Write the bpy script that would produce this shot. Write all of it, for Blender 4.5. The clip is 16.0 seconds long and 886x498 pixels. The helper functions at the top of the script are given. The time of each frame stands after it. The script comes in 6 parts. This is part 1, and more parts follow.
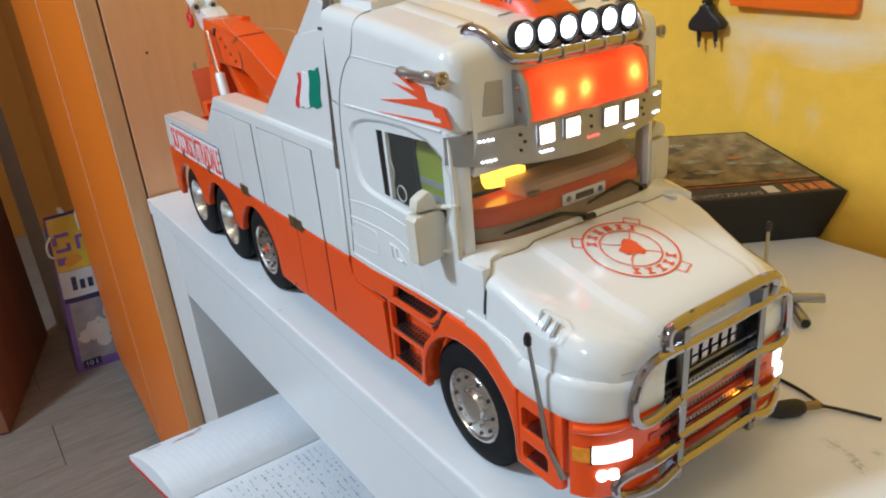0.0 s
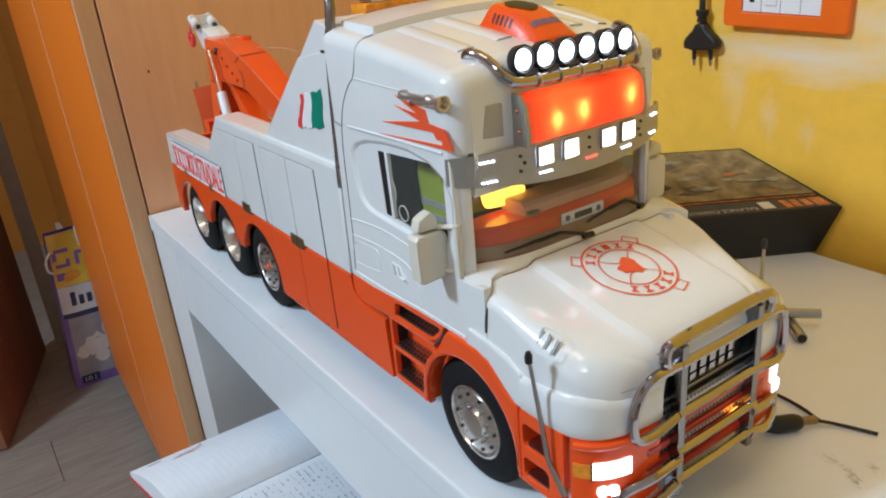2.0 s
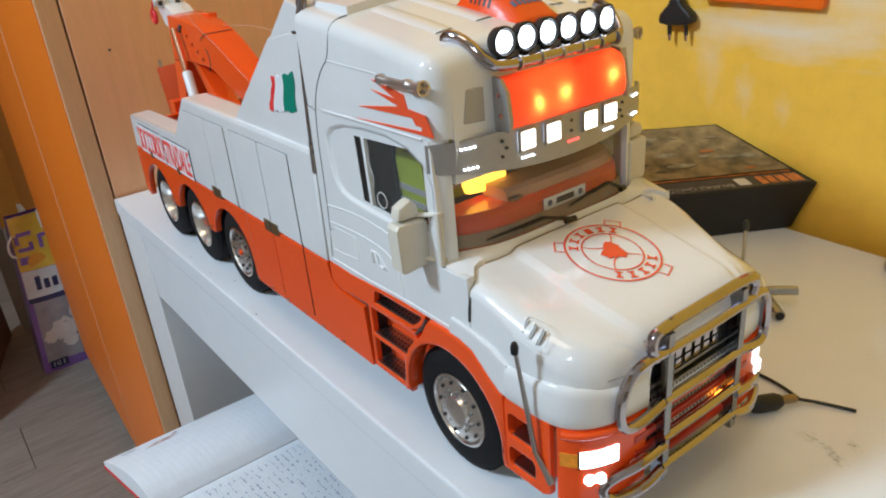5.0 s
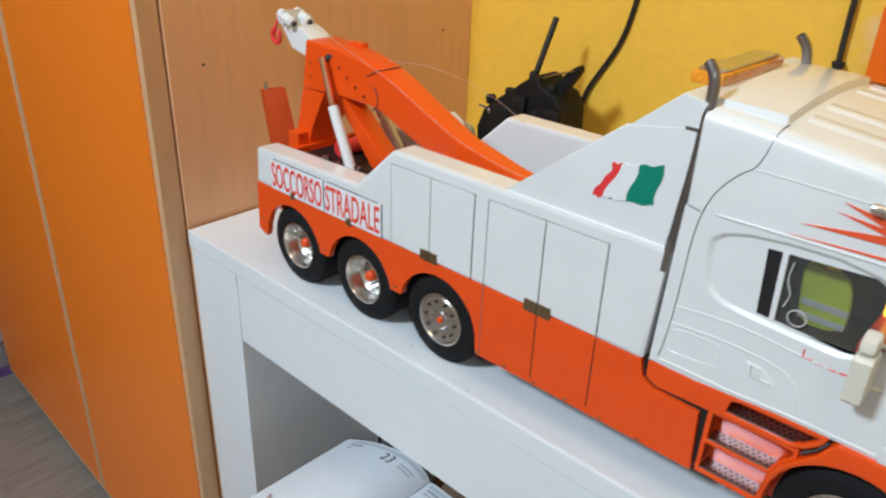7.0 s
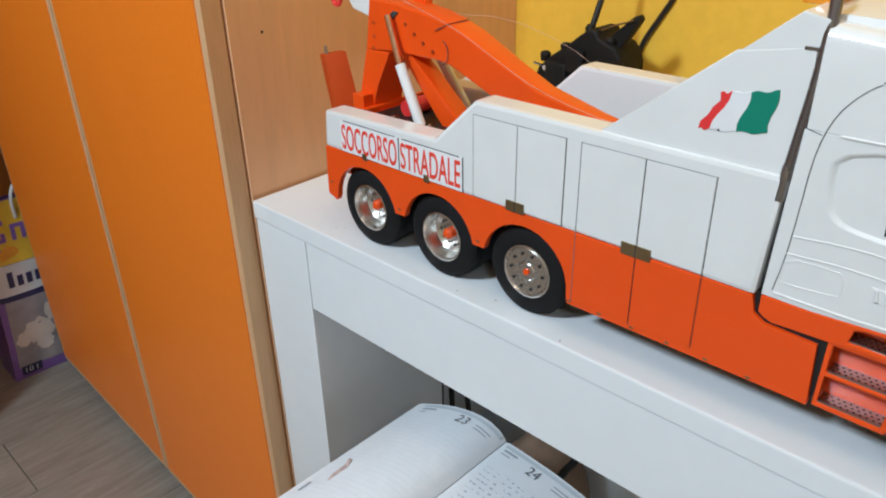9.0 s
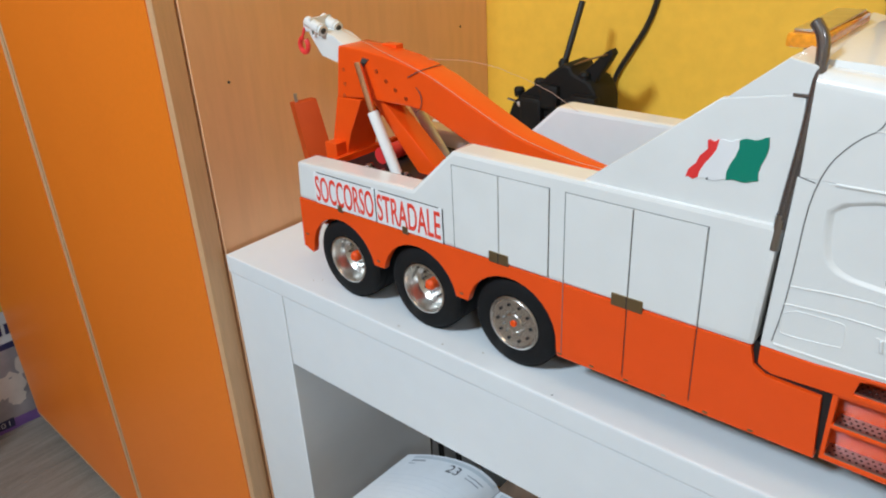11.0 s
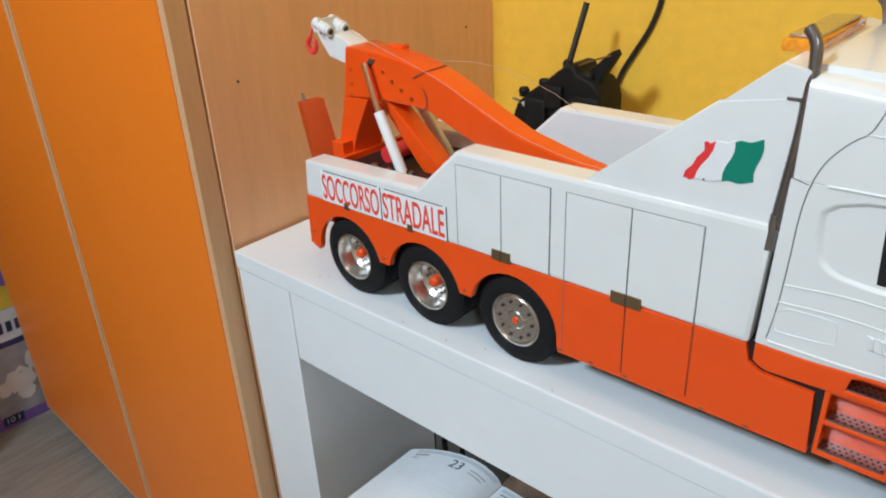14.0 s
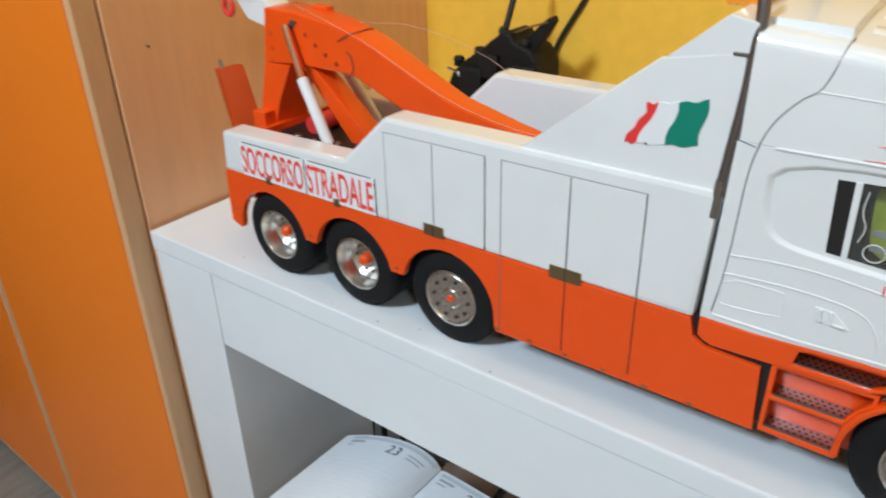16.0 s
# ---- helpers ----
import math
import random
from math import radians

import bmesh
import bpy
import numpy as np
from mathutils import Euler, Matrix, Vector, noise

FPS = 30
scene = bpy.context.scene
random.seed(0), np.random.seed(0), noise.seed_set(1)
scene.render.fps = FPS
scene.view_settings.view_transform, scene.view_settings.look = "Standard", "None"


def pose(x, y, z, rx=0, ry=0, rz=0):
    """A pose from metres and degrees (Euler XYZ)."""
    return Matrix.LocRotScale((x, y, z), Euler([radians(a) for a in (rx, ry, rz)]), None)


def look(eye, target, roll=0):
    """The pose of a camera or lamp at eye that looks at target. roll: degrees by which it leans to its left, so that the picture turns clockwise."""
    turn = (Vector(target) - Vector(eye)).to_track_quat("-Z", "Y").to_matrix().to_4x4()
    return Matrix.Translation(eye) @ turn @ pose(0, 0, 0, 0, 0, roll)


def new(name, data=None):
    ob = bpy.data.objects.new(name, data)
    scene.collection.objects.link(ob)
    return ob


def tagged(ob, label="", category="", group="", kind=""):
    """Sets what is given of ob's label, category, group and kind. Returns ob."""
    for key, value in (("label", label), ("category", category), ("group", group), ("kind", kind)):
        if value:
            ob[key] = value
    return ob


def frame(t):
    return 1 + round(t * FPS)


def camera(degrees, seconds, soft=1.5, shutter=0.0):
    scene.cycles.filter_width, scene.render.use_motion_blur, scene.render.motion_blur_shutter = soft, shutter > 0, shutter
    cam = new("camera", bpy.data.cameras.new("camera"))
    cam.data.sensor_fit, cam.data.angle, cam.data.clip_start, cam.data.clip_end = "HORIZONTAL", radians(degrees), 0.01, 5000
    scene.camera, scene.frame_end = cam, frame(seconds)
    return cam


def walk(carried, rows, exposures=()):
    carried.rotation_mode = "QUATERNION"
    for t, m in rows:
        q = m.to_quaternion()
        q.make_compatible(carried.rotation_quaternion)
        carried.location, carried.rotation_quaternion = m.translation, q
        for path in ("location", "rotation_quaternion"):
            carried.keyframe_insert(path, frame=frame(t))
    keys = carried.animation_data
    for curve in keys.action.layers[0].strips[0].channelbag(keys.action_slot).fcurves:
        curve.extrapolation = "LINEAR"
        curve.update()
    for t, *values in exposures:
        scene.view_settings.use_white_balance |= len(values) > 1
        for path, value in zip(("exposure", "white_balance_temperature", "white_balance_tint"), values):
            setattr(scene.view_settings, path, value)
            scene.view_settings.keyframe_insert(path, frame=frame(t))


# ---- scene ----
cam = camera(62.0, 16.0, 2.0, 0.5)
PATH = [
    (0, (0.594, -0.195, 1.021), (-0.94, 0.804, 0.215), -5.1),
    (0.5, (0.594, -0.195, 1.023), (-0.941, 0.811, 0.23), -5.0),
    (1, (0.592, -0.196, 1.025), (-0.948, 0.805, 0.234), -4.9),
    (1.5, (0.593, -0.2, 1.023), (-0.949, 0.793, 0.224), -5.6),
    (2, (0.597, -0.199, 1.027), (-0.943, 0.815, 0.252), -5.2),
    (2.5, (0.598, -0.198, 1.027), (-0.929, 0.833, 0.248), -4.8),
    (3, (0.596, -0.193, 1.028), (-0.92, 0.845, 0.237), -4.8),
    (5.5, (0.575, -0.199, 1.033), (-0.859, 0.872, 0.141), -5.6),
    (6, (0.482, -0.251, 1.056), (-0.766, 0.961, 0.069), -6.3),
    (6.5, (0.377, -0.331, 1.097), (-0.886, 0.928, 0.191), -5.0),
    (7, (0.342, -0.373, 1.081), (-0.863, 0.961, 0.204), 2.3),
    (7.5, (0.325, -0.398, 1.073), (-0.935, 0.877, 0.186), 0.2),
    (8, (0.307, -0.414, 1.059), (-0.943, 0.848, 0.14), -0.1),
    (8.5, (0.313, -0.409, 1.055), (-0.938, 0.86, 0.148), 0.2),
    (9, (0.308, -0.41, 1.058), (-0.922, 0.867, 0.133), -1.1),
    (9.5, (0.298, -0.401, 1.061), (-0.942, 0.883, 0.159), -2.7),
    (10, (0.287, -0.389, 1.065), (-0.911, 0.939, 0.17), -3.2),
    (12.5, (0.286, -0.393, 1.074), (-0.932, 0.944, 0.221), -2.7),
    (13, (0.289, -0.396, 1.076), (-0.925, 0.939, 0.211), -2.7),
    (13.5, (0.291, -0.393, 1.077), (-0.917, 0.944, 0.209), -2.8),
    (14, (0.295, -0.396, 1.075), (-0.921, 0.928, 0.199), -2.8),
    (14.5, (0.3, -0.396, 1.074), (-0.918, 0.931, 0.206), -2.3),
    (15, (0.299, -0.393, 1.072), (-0.911, 0.937, 0.196), -2.5),
    (15.5, (0.280, -0.395, 1.070), (-0.884, 0.967, 0.180), -2.3),
    (16, (0.281, -0.367, 1.055), (-0.800, 1.036, 0.125), -1.5),
]
walk(cam, [(t, look(eye, target, roll)) for t, eye, target, roll in PATH], [(0, -0.22, 5950, 10), (3, -0.27, 5850, 10), (5.5, -0.27, 6050, 10), (6.5, -0.17, 6300, 10), (16, -0.15, 6350, 10)])

# ---- light ----
world = bpy.data.worlds.new("world")
scene.world = world
world.use_nodes = True
world.node_tree.nodes["Background"].inputs[0].default_value = (0.9, 0.95, 1.0, 1)
world.node_tree.nodes["Background"].inputs[1].default_value = 0.05


def area(name, at, target, size, size_y, power, colour):
    d = bpy.data.lights.new(name, "AREA")
    d.shape, d.size, d.size_y, d.energy, d.color = "RECTANGLE", size, size_y, power, colour
    ob = new(name, d)
    ob.matrix_world = look(at, target)
    return ob


# cool main lamp behind the camera; cool side fill and weak warm bounce fill are added, unseen
area("room_lamp", (-0.30, -1.65, 2.30), (0.0, 0.1, 0.80), 0.30, 0.30, 47, (0.73, 0.89, 1.0))
area("side_lamp", (1.55, -1.50, 2.30), (0.3, 0.2, 0.75), 0.25, 0.25, 7, (0.80, 0.91, 1.0))
area("ceiling_light", (0.50, -0.40, 2.5), (0.50, -0.40, 0.0), 0.5, 0.5, 4.6, (1.0, 0.74, 0.48))


# ---- materials ----
def mat(name, colour, rough=0.5, metal=0.0, vary=0.06, scale=30.0, bump=0.0, bump_scale=200.0, coat=0.0, second=None, mix_scale=4.0, mix_at=0.55, spec=0.5):
    """A surface with its colour broken by grain and by a larger second tone, and with fine relief."""
    m = bpy.data.materials.new(name)
    m.use_nodes = True
    nt = m.node_tree
    n, l = nt.nodes, nt.links
    b = n["Principled BSDF"]
    b.inputs["Roughness"].default_value, b.inputs["Metallic"].default_value = rough, metal
    b.inputs["Coat Weight"].default_value, b.inputs["Coat Roughness"].default_value = coat, 0.06
    b.inputs["Specular IOR Level"].default_value = spec
    tc = n.new("ShaderNodeTexCoord")
    grain = n.new("ShaderNodeTexNoise")
    grain.inputs["Scale"].default_value, grain.inputs["Detail"].default_value = scale, 6
    l.new(tc.outputs["Object"], grain.inputs["Vector"])
    ramp = n.new("ShaderNodeMapRange")
    ramp.inputs["From Min"].default_value, ramp.inputs["From Max"].default_value = 0.3, 0.7
    ramp.inputs["To Min"].default_value, ramp.inputs["To Max"].default_value = 1 - vary, 1 + vary
    l.new(grain.outputs["Fac"], ramp.inputs["Value"])
    base = n.new("ShaderNodeMix")
    base.data_type = "RGBA"
    base.inputs[6].default_value = (*colour, 1)
    base.inputs[7].default_value = (*(second or colour), 1)
    big = n.new("ShaderNodeTexNoise")
    big.inputs["Scale"].default_value, big.inputs["Detail"].default_value = mix_scale, 5
    l.new(tc.outputs["Object"], big.inputs["Vector"])
    step = n.new("ShaderNodeMapRange")
    step.inputs["From Min"].default_value, step.inputs["From Max"].default_value = mix_at, mix_at + 0.2
    l.new(big.outputs["Fac"], step.inputs["Value"])
    l.new(step.outputs["Result"], base.inputs[0])
    tone = n.new("ShaderNodeMix")
    tone.data_type, tone.blend_type = "RGBA", "MULTIPLY"
    tone.inputs[0].default_value = 1
    l.new(base.outputs[2], tone.inputs[6])
    l.new(ramp.outputs["Result"], tone.inputs[7])
    l.new(tone.outputs[2], b.inputs["Base Color"])
    worn = n.new("ShaderNodeMapRange")
    worn.inputs["To Min"].default_value, worn.inputs["To Max"].default_value = max(0.02, rough - 0.05), min(1, rough + 0.05)
    l.new(big.outputs["Fac"], worn.inputs["Value"])
    l.new(worn.outputs["Result"], b.inputs["Roughness"])
    if bump:
        fine = n.new("ShaderNodeTexNoise")
        fine.inputs["Scale"].default_value, fine.inputs["Detail"].default_value = bump_scale, 4
        l.new(tc.outputs["Object"], fine.inputs["Vector"])
        bp = n.new("ShaderNodeBump")
        bp.inputs["Strength"].default_value, bp.inputs["Distance"].default_value = bump, 0.002
        l.new(fine.outputs["Fac"], bp.inputs["Height"])
        l.new(bp.outputs["Normal"], b.inputs["Normal"])
    return m


def wood(name, light, dark, along, scale=18.0, rough=0.45, random_tone=0.0, bump=0.08, stretch=0.06, pore_low=0.86):
    """Wood or wood print: streaks along one axis (0, 1, 2), fine pores, and broad figure."""
    m = bpy.data.materials.new(name)
    m.use_nodes = True
    n, l = m.node_tree.nodes, m.node_tree.links
    b = n["Principled BSDF"]
    b.inputs["Roughness"].default_value = rough
    tc, mp = n.new("ShaderNodeTexCoord"), n.new("ShaderNodeMapping")
    mp.inputs["Scale"].default_value = [stretch if i == along else 1.0 for i in range(3)]
    l.new(tc.outputs["Object"], mp.inputs["Vector"])
    a, c = n.new("ShaderNodeTexNoise"), n.new("ShaderNodeTexNoise")
    a.inputs["Scale"].default_value, a.inputs["Detail"].default_value, a.inputs["Distortion"].default_value = scale, 8, 0.6
    c.inputs["Scale"].default_value, c.inputs["Detail"].default_value = scale * 14, 4
    l.new(mp.outputs["Vector"], a.inputs["Vector"])
    l.new(mp.outputs["Vector"], c.inputs["Vector"])
    cr = n.new("ShaderNodeValToRGB")
    cr.color_ramp.elements[0].position, cr.color_ramp.elements[1].position = 0.3, 0.72
    cr.color_ramp.elements[0].color, cr.color_ramp.elements[1].color = (*dark, 1), (*light, 1)
    l.new(a.outputs["Fac"], cr.inputs["Fac"])
    pore = n.new("ShaderNodeMapRange")
    pore.inputs["From Min"].default_value, pore.inputs["From Max"].default_value = 0.35, 0.6
    pore.inputs["To Min"].default_value, pore.inputs["To Max"].default_value = pore_low, 1.03
    l.new(c.outputs["Fac"], pore.inputs["Value"])
    t = n.new("ShaderNodeMix")
    t.data_type, t.blend_type = "RGBA", "MULTIPLY"
    t.inputs[0].default_value = 1
    l.new(cr.outputs["Color"], t.inputs[6])
    l.new(pore.outputs["Result"], t.inputs[7])
    last = t.outputs[2]
    if random_tone:
        oi, rr, t2 = n.new("ShaderNodeObjectInfo"), n.new("ShaderNodeMapRange"), n.new("ShaderNodeMix")
        rr.inputs["To Min"].default_value, rr.inputs["To Max"].default_value = 1 - random_tone, 1 + random_tone
        t2.data_type, t2.blend_type = "RGBA", "MULTIPLY"
        t2.inputs[0].default_value = 1
        l.new(oi.outputs["Random"], rr.inputs["Value"])
        l.new(last, t2.inputs[6])
        l.new(rr.outputs["Result"], t2.inputs[7])
        last = t2.outputs[2]
    l.new(last, b.inputs["Base Color"])
    bp = n.new("ShaderNodeBump")
    bp.inputs["Strength"].default_value, bp.inputs["Distance"].default_value = bump, 0.001
    l.new(c.outputs["Fac"], bp.inputs["Height"])
    l.new(bp.outputs["Normal"], b.inputs["Normal"])
    return m


def glow(name, colour, strength):
    m = bpy.data.materials.new(name)
    m.use_nodes = True
    b = m.node_tree.nodes["Principled BSDF"]
    b.inputs["Base Color"].default_value = (*colour, 1)
    b.inputs["Emission Color"].default_value = (*colour, 1)
    b.inputs["Emission Strength"].default_value = strength
    return m


def film(name, colour):
    """A thin coloured sheet that lets light through and spreads it."""
    m = bpy.data.materials.new(name)
    m.use_nodes = True
    n, l = m.node_tree.nodes, m.node_tree.links
    b = n["Principled BSDF"]
    b.inputs["Base Color"].default_value, b.inputs["Roughness"].default_value = (*colour, 1), 0.3
    tr, mx = n.new("ShaderNodeBsdfTranslucent"), n.new("ShaderNodeMixShader")
    tr.inputs["Color"].default_value = (*colour, 1)
    mx.inputs[0].default_value = 0.45
    l.new(b.outputs[0], mx.inputs[1])
    l.new(tr.outputs[0], mx.inputs[2])
    l.new(mx.outputs[0], n["Material Output"].inputs["Surface"])
    return m


def glass(name, colour, rough=0.02, alpha=0.25):
    """A thin tinted pane: mostly clear, with a mirror-like gloss."""
    m = bpy.data.materials.new(name)
    m.use_nodes = True
    n, l = m.node_tree.nodes, m.node_tree.links
    b = n["Principled BSDF"]
    b.inputs["Base Color"].default_value, b.inputs["Roughness"].default_value = (*colour, 1), rough
    tr, mx = n.new("ShaderNodeBsdfTransparent"), n.new("ShaderNodeMixShader")
    tr.inputs["Color"].default_value = (0.97, 0.98, 0.98, 1)
    mx.inputs[0].default_value = alpha
    l.new(tr.outputs[0], mx.inputs[1])
    l.new(b.outputs[0], mx.inputs[2])
    l.new(mx.outputs[0], n["Material Output"].inputs["Surface"])
    return m


WHITE = mat("white_enamel", (0.78, 0.79, 0.79), 0.22, vary=0.02, bump=0.05, bump_scale=260, coat=0.6, second=(0.745, 0.75, 0.74), mix_scale=9)
ORANGE = mat("orange_enamel", (0.88, 0.084, 0.006), 0.25, vary=0.03, bump=0.06, bump_scale=240, coat=0.35, second=(0.85, 0.078, 0.006), mix_scale=12)
# darker, browner orange for the towing arm than for the rest of the crane
ARMORANGE = mat("darker_brownish_orange_paint", (0.50, 0.060, 0.006), 0.6, vary=0.08, bump=0.08, second=(0.43, 0.050, 0.005), mix_scale=30, spec=0.2)
DECAL = mat("orange_vinyl", (0.86, 0.10, 0.03), 0.4, vary=0.03)
RED = mat("red_vinyl", (0.80, 0.04, 0.04), 0.4, vary=0.03)
GREEN = mat("green_vinyl", (0.0, 0.215, 0.145), 0.4, vary=0.03)
FLAGWHITE = mat("white_vinyl", (0.8, 0.8, 0.82), 0.4, vary=0.03)
CHROME = mat("chrome", (0.43, 0.40, 0.43), 0.06, metal=1.0, vary=0.06, bump=0.03)
# chrome of the bull bar posts, its dark reflections put into the base colour
DARKCHROME = mat("dark_polished_steel", (0.26, 0.26, 0.27), 0.16, metal=1.0, vary=0.1, bump=0.03)
# orange of the grille bars with their shade put into the colour
GRILLESHADE = mat("deep_red_enamel", (0.50, 0.035, 0.012), 0.3, vary=0.08, coat=0.2)
NICKEL = mat("worn_nickel", (0.62, 0.57, 0.52), 0.28, metal=0.85, vary=0.1, bump=0.03)
STEEL = mat("dull_steel", (0.45, 0.45, 0.45), 0.3, metal=1.0, vary=0.1, bump=0.04, second=(0.32, 0.31, 0.30))
ALU = mat("brushed_aluminium", (0.62, 0.62, 0.62), 0.3, metal=1.0, vary=0.08, scale=120)
COPPER = mat("copper_rod", (0.84, 0.47, 0.30), 0.26, metal=1.0, vary=0.1)
BRASS = mat("aged_brass", (0.32, 0.24, 0.13), 0.4, metal=0.9, vary=0.15)
RIM = mat("bright_turned_aluminium", (0.74, 0.73, 0.71), 0.24, metal=1.0, vary=0.05, scale=160, bump=0.03)
GREYALU = mat("plain_grey_aluminium", (0.40, 0.395, 0.39), 0.38, metal=0.55, vary=0.05, scale=160, bump=0.03)
THREAD = mat("grey_nylon_thread", (0.60, 0.38, 0.30), 0.6, vary=0.1)
RUBBER = mat("black_rubber", (0.008, 0.008, 0.009), 0.8, spec=0.25, vary=0.2, bump=0.15, bump_scale=400, second=(0.020, 0.020, 0.020), mix_scale=30)
BLACK = mat("black_plastic", (0.012, 0.012, 0.013), 0.45, vary=0.15, bump=0.08)
VENTGREY = mat("pale_shadow_grey", (0.36, 0.36, 0.35), 0.6, vary=0.05)
SEAMGREY = mat("thin_seam_grey", (0.20, 0.20, 0.20), 0.7, vary=0.1)
SEAM = mat("shadow_gap_grey", (0.05, 0.05, 0.05), 0.7, vary=0.1)
CREAM = mat("cream_plastic", (0.70, 0.66, 0.56), 0.35, vary=0.04, bump=0.05)
# the tint of both panes also carries a painted haze over the cabin
GLASS = glass("smoked_window_glass", (0.16, 0.16, 0.15), 0.03, 0.20)
SHIELD = glass("windscreen_glass", (0.34, 0.30, 0.27), 0.04, 0.13)
AMBER = mat("amber_plastic", (0.85, 0.30, 0.02), 0.12, vary=0.2, scale=300, coat=0.5)
LAMP = glow("lit_lamp", (0.92, 0.96, 1.0), 6.0)
AMBERLAMP = glow("lit_amber_lamp", (1.0, 0.33, 0.03), 6.0)
BULB = glow("lit_amber_bulb", (1.0, 0.50, 0.12), 170.0)
FLASHER = glow("lit_yellow_flasher", (1.0, 0.50, 0.04), 5.0)
FILM = film("translucent_orange_film", (0.95, 0.17, 0.085))
LEDRED = glow("lit_red_led", (1.0, 0.08, 0.06), 4.0)
SIGNRED = mat("orange_red_vinyl", (0.82, 0.055, 0.028), 0.4, vary=0.03)
CABIN = mat("cabin_grey", (0.24, 0.25, 0.27), 0.7, vary=0.15)
SEATCLOTH = mat("seat_cloth", (0.10, 0.11, 0.12), 0.9, vary=0.2, bump=0.2)
VEST = mat("safety_yellow_cloth", (0.56, 0.66, 0.06), 0.8, vary=0.08, bump=0.2)
REFLECT = mat("silver_tape", (0.6, 0.6, 0.6), 0.4, vary=0.05)
DESKWHITE = mat("white_laminate", (0.79, 0.82, 0.85), 0.26, vary=0.012, scale=40, bump=0.01, bump_scale=600, second=(0.80, 0.82, 0.83), mix_scale=2)
BEECH = wood("beech_veneer", (0.86, 0.495, 0.272), (0.82, 0.462, 0.248), 2, 7, 0.40, bump=0.01, stretch=0.14, pore_low=0.97)
BEECHEDGE = wood("beech_edging", (0.70, 0.43, 0.23), (0.64, 0.38, 0.20), 2, 30, 0.4, pore_low=0.95)
DOORORANGE = mat("orange_laminate", (0.90, 0.215, 0.015), 0.38, vary=0.025, scale=220, bump=0.05, bump_scale=900, second=(0.86, 0.200, 0.014), mix_scale=3)
FLOORWOOD = wood("grey_oak_laminate", (0.315, 0.277, 0.238), (0.225, 0.195, 0.165), 1, 75, 0.5, random_tone=0.05, stretch=0.11)
PAPER = mat("paper", (0.80, 0.82, 0.86), 0.8, vary=0.02, scale=80)
STACK = mat("dark_brown_grey_steel", (0.24, 0.215, 0.21), 0.22, vary=0.08, metal=0.8, bump=0.03)
INK = mat("grey_ink", (0.16, 0.17, 0.20), 0.8, vary=0.1)
PALEINK = mat("pale_blue_ink", (0.68, 0.71, 0.77), 0.8, vary=0.1)
DARKWOOD = wood("reddish_door_wood", (0.30, 0.13, 0.07), (0.22, 0.085, 0.045), 2, 14, 0.5)
CEILING = mat("white_ceiling_paint", (0.8, 0.79, 0.76), 0.9, vary=0.03, bump=0.1)


def wall_paint():
    """Yellow emulsion with pale scuffs, filler smears and roller texture."""
    m = mat("yellow_wall_paint", (0.90, 0.525, 0.050), 0.7, vary=0.04, scale=60, bump=0.12, bump_scale=350, second=(0.87, 0.50, 0.046), mix_scale=3)
    n, l = m.node_tree.nodes, m.node_tree.links
    b = n["Principled BSDF"]
    old = b.inputs["Base Color"].links[0].from_socket
    tc = n.new("ShaderNodeTexCoord")

    def spot(cx, cz, sx, sz, edge):
        mp = n.new("ShaderNodeMapping")
        mp.vector_type = "POINT"
        mp.inputs["Location"].default_value = (-cx / sx, 0, -cz / sz)
        mp.inputs["Scale"].default_value = (1 / sx, 0.0, 1 / sz)
        l.new(tc.outputs["Object"], mp.inputs["Vector"])
        ns = n.new("ShaderNodeTexNoise")
        ns.inputs["Scale"].default_value, ns.inputs["Detail"].default_value = 1.6, 7
        l.new(mp.outputs["Vector"], ns.inputs["Vector"])
        ln = n.new("ShaderNodeVectorMath")
        ln.operation = "LENGTH"
        l.new(mp.outputs["Vector"], ln.inputs[0])
        ad = n.new("ShaderNodeMath")
        ad.operation = "MULTIPLY_ADD"
        ad.inputs[1].default_value = 1.7
        l.new(ns.outputs["Fac"], ad.inputs[0])
        l.new(ln.outputs["Value"], ad.inputs[2])
        mr = n.new("ShaderNodeMapRange")
        mr.inputs["From Min"].default_value, mr.inputs["From Max"].default_value = 1.75, 1.75 - edge
        l.new(ad.outputs[0], mr.inputs["Value"])
        return mr.outputs["Result"]

    for cx, cz, sx, sz, edge, force in ((0.235, 0.902, 0.13, 0.030, 0.9, 0.75), (0.165, 0.872, 0.022, 0.055, 0.9, 0.30), (0.205, 0.845, 0.014, 0.030, 0.9, 0.28),
                                        (0.245, 0.835, 0.012, 0.020, 0.9, 0.22), (0.19, 0.96, 0.06, 0.05, 0.9, 0.7), (0.30, 0.93, 0.06, 0.05, 0.9, 0.5)):
        mx = n.new("ShaderNodeMix")
        mx.data_type = "RGBA"
        ml = n.new("ShaderNodeMath")
        ml.operation = "MULTIPLY"
        ml.inputs[1].default_value = force
        l.new(spot(cx, cz, sx, sz, edge), ml.inputs[0])
        l.new(ml.outputs[0], mx.inputs[0])
        l.new(old, mx.inputs[6])
        mx.inputs[7].default_value = (0.80, 0.74, 0.62, 1)
        old = mx.outputs[2]
    l.new(old, b.inputs["Base Color"])
    return m


YELLOW = wall_paint()


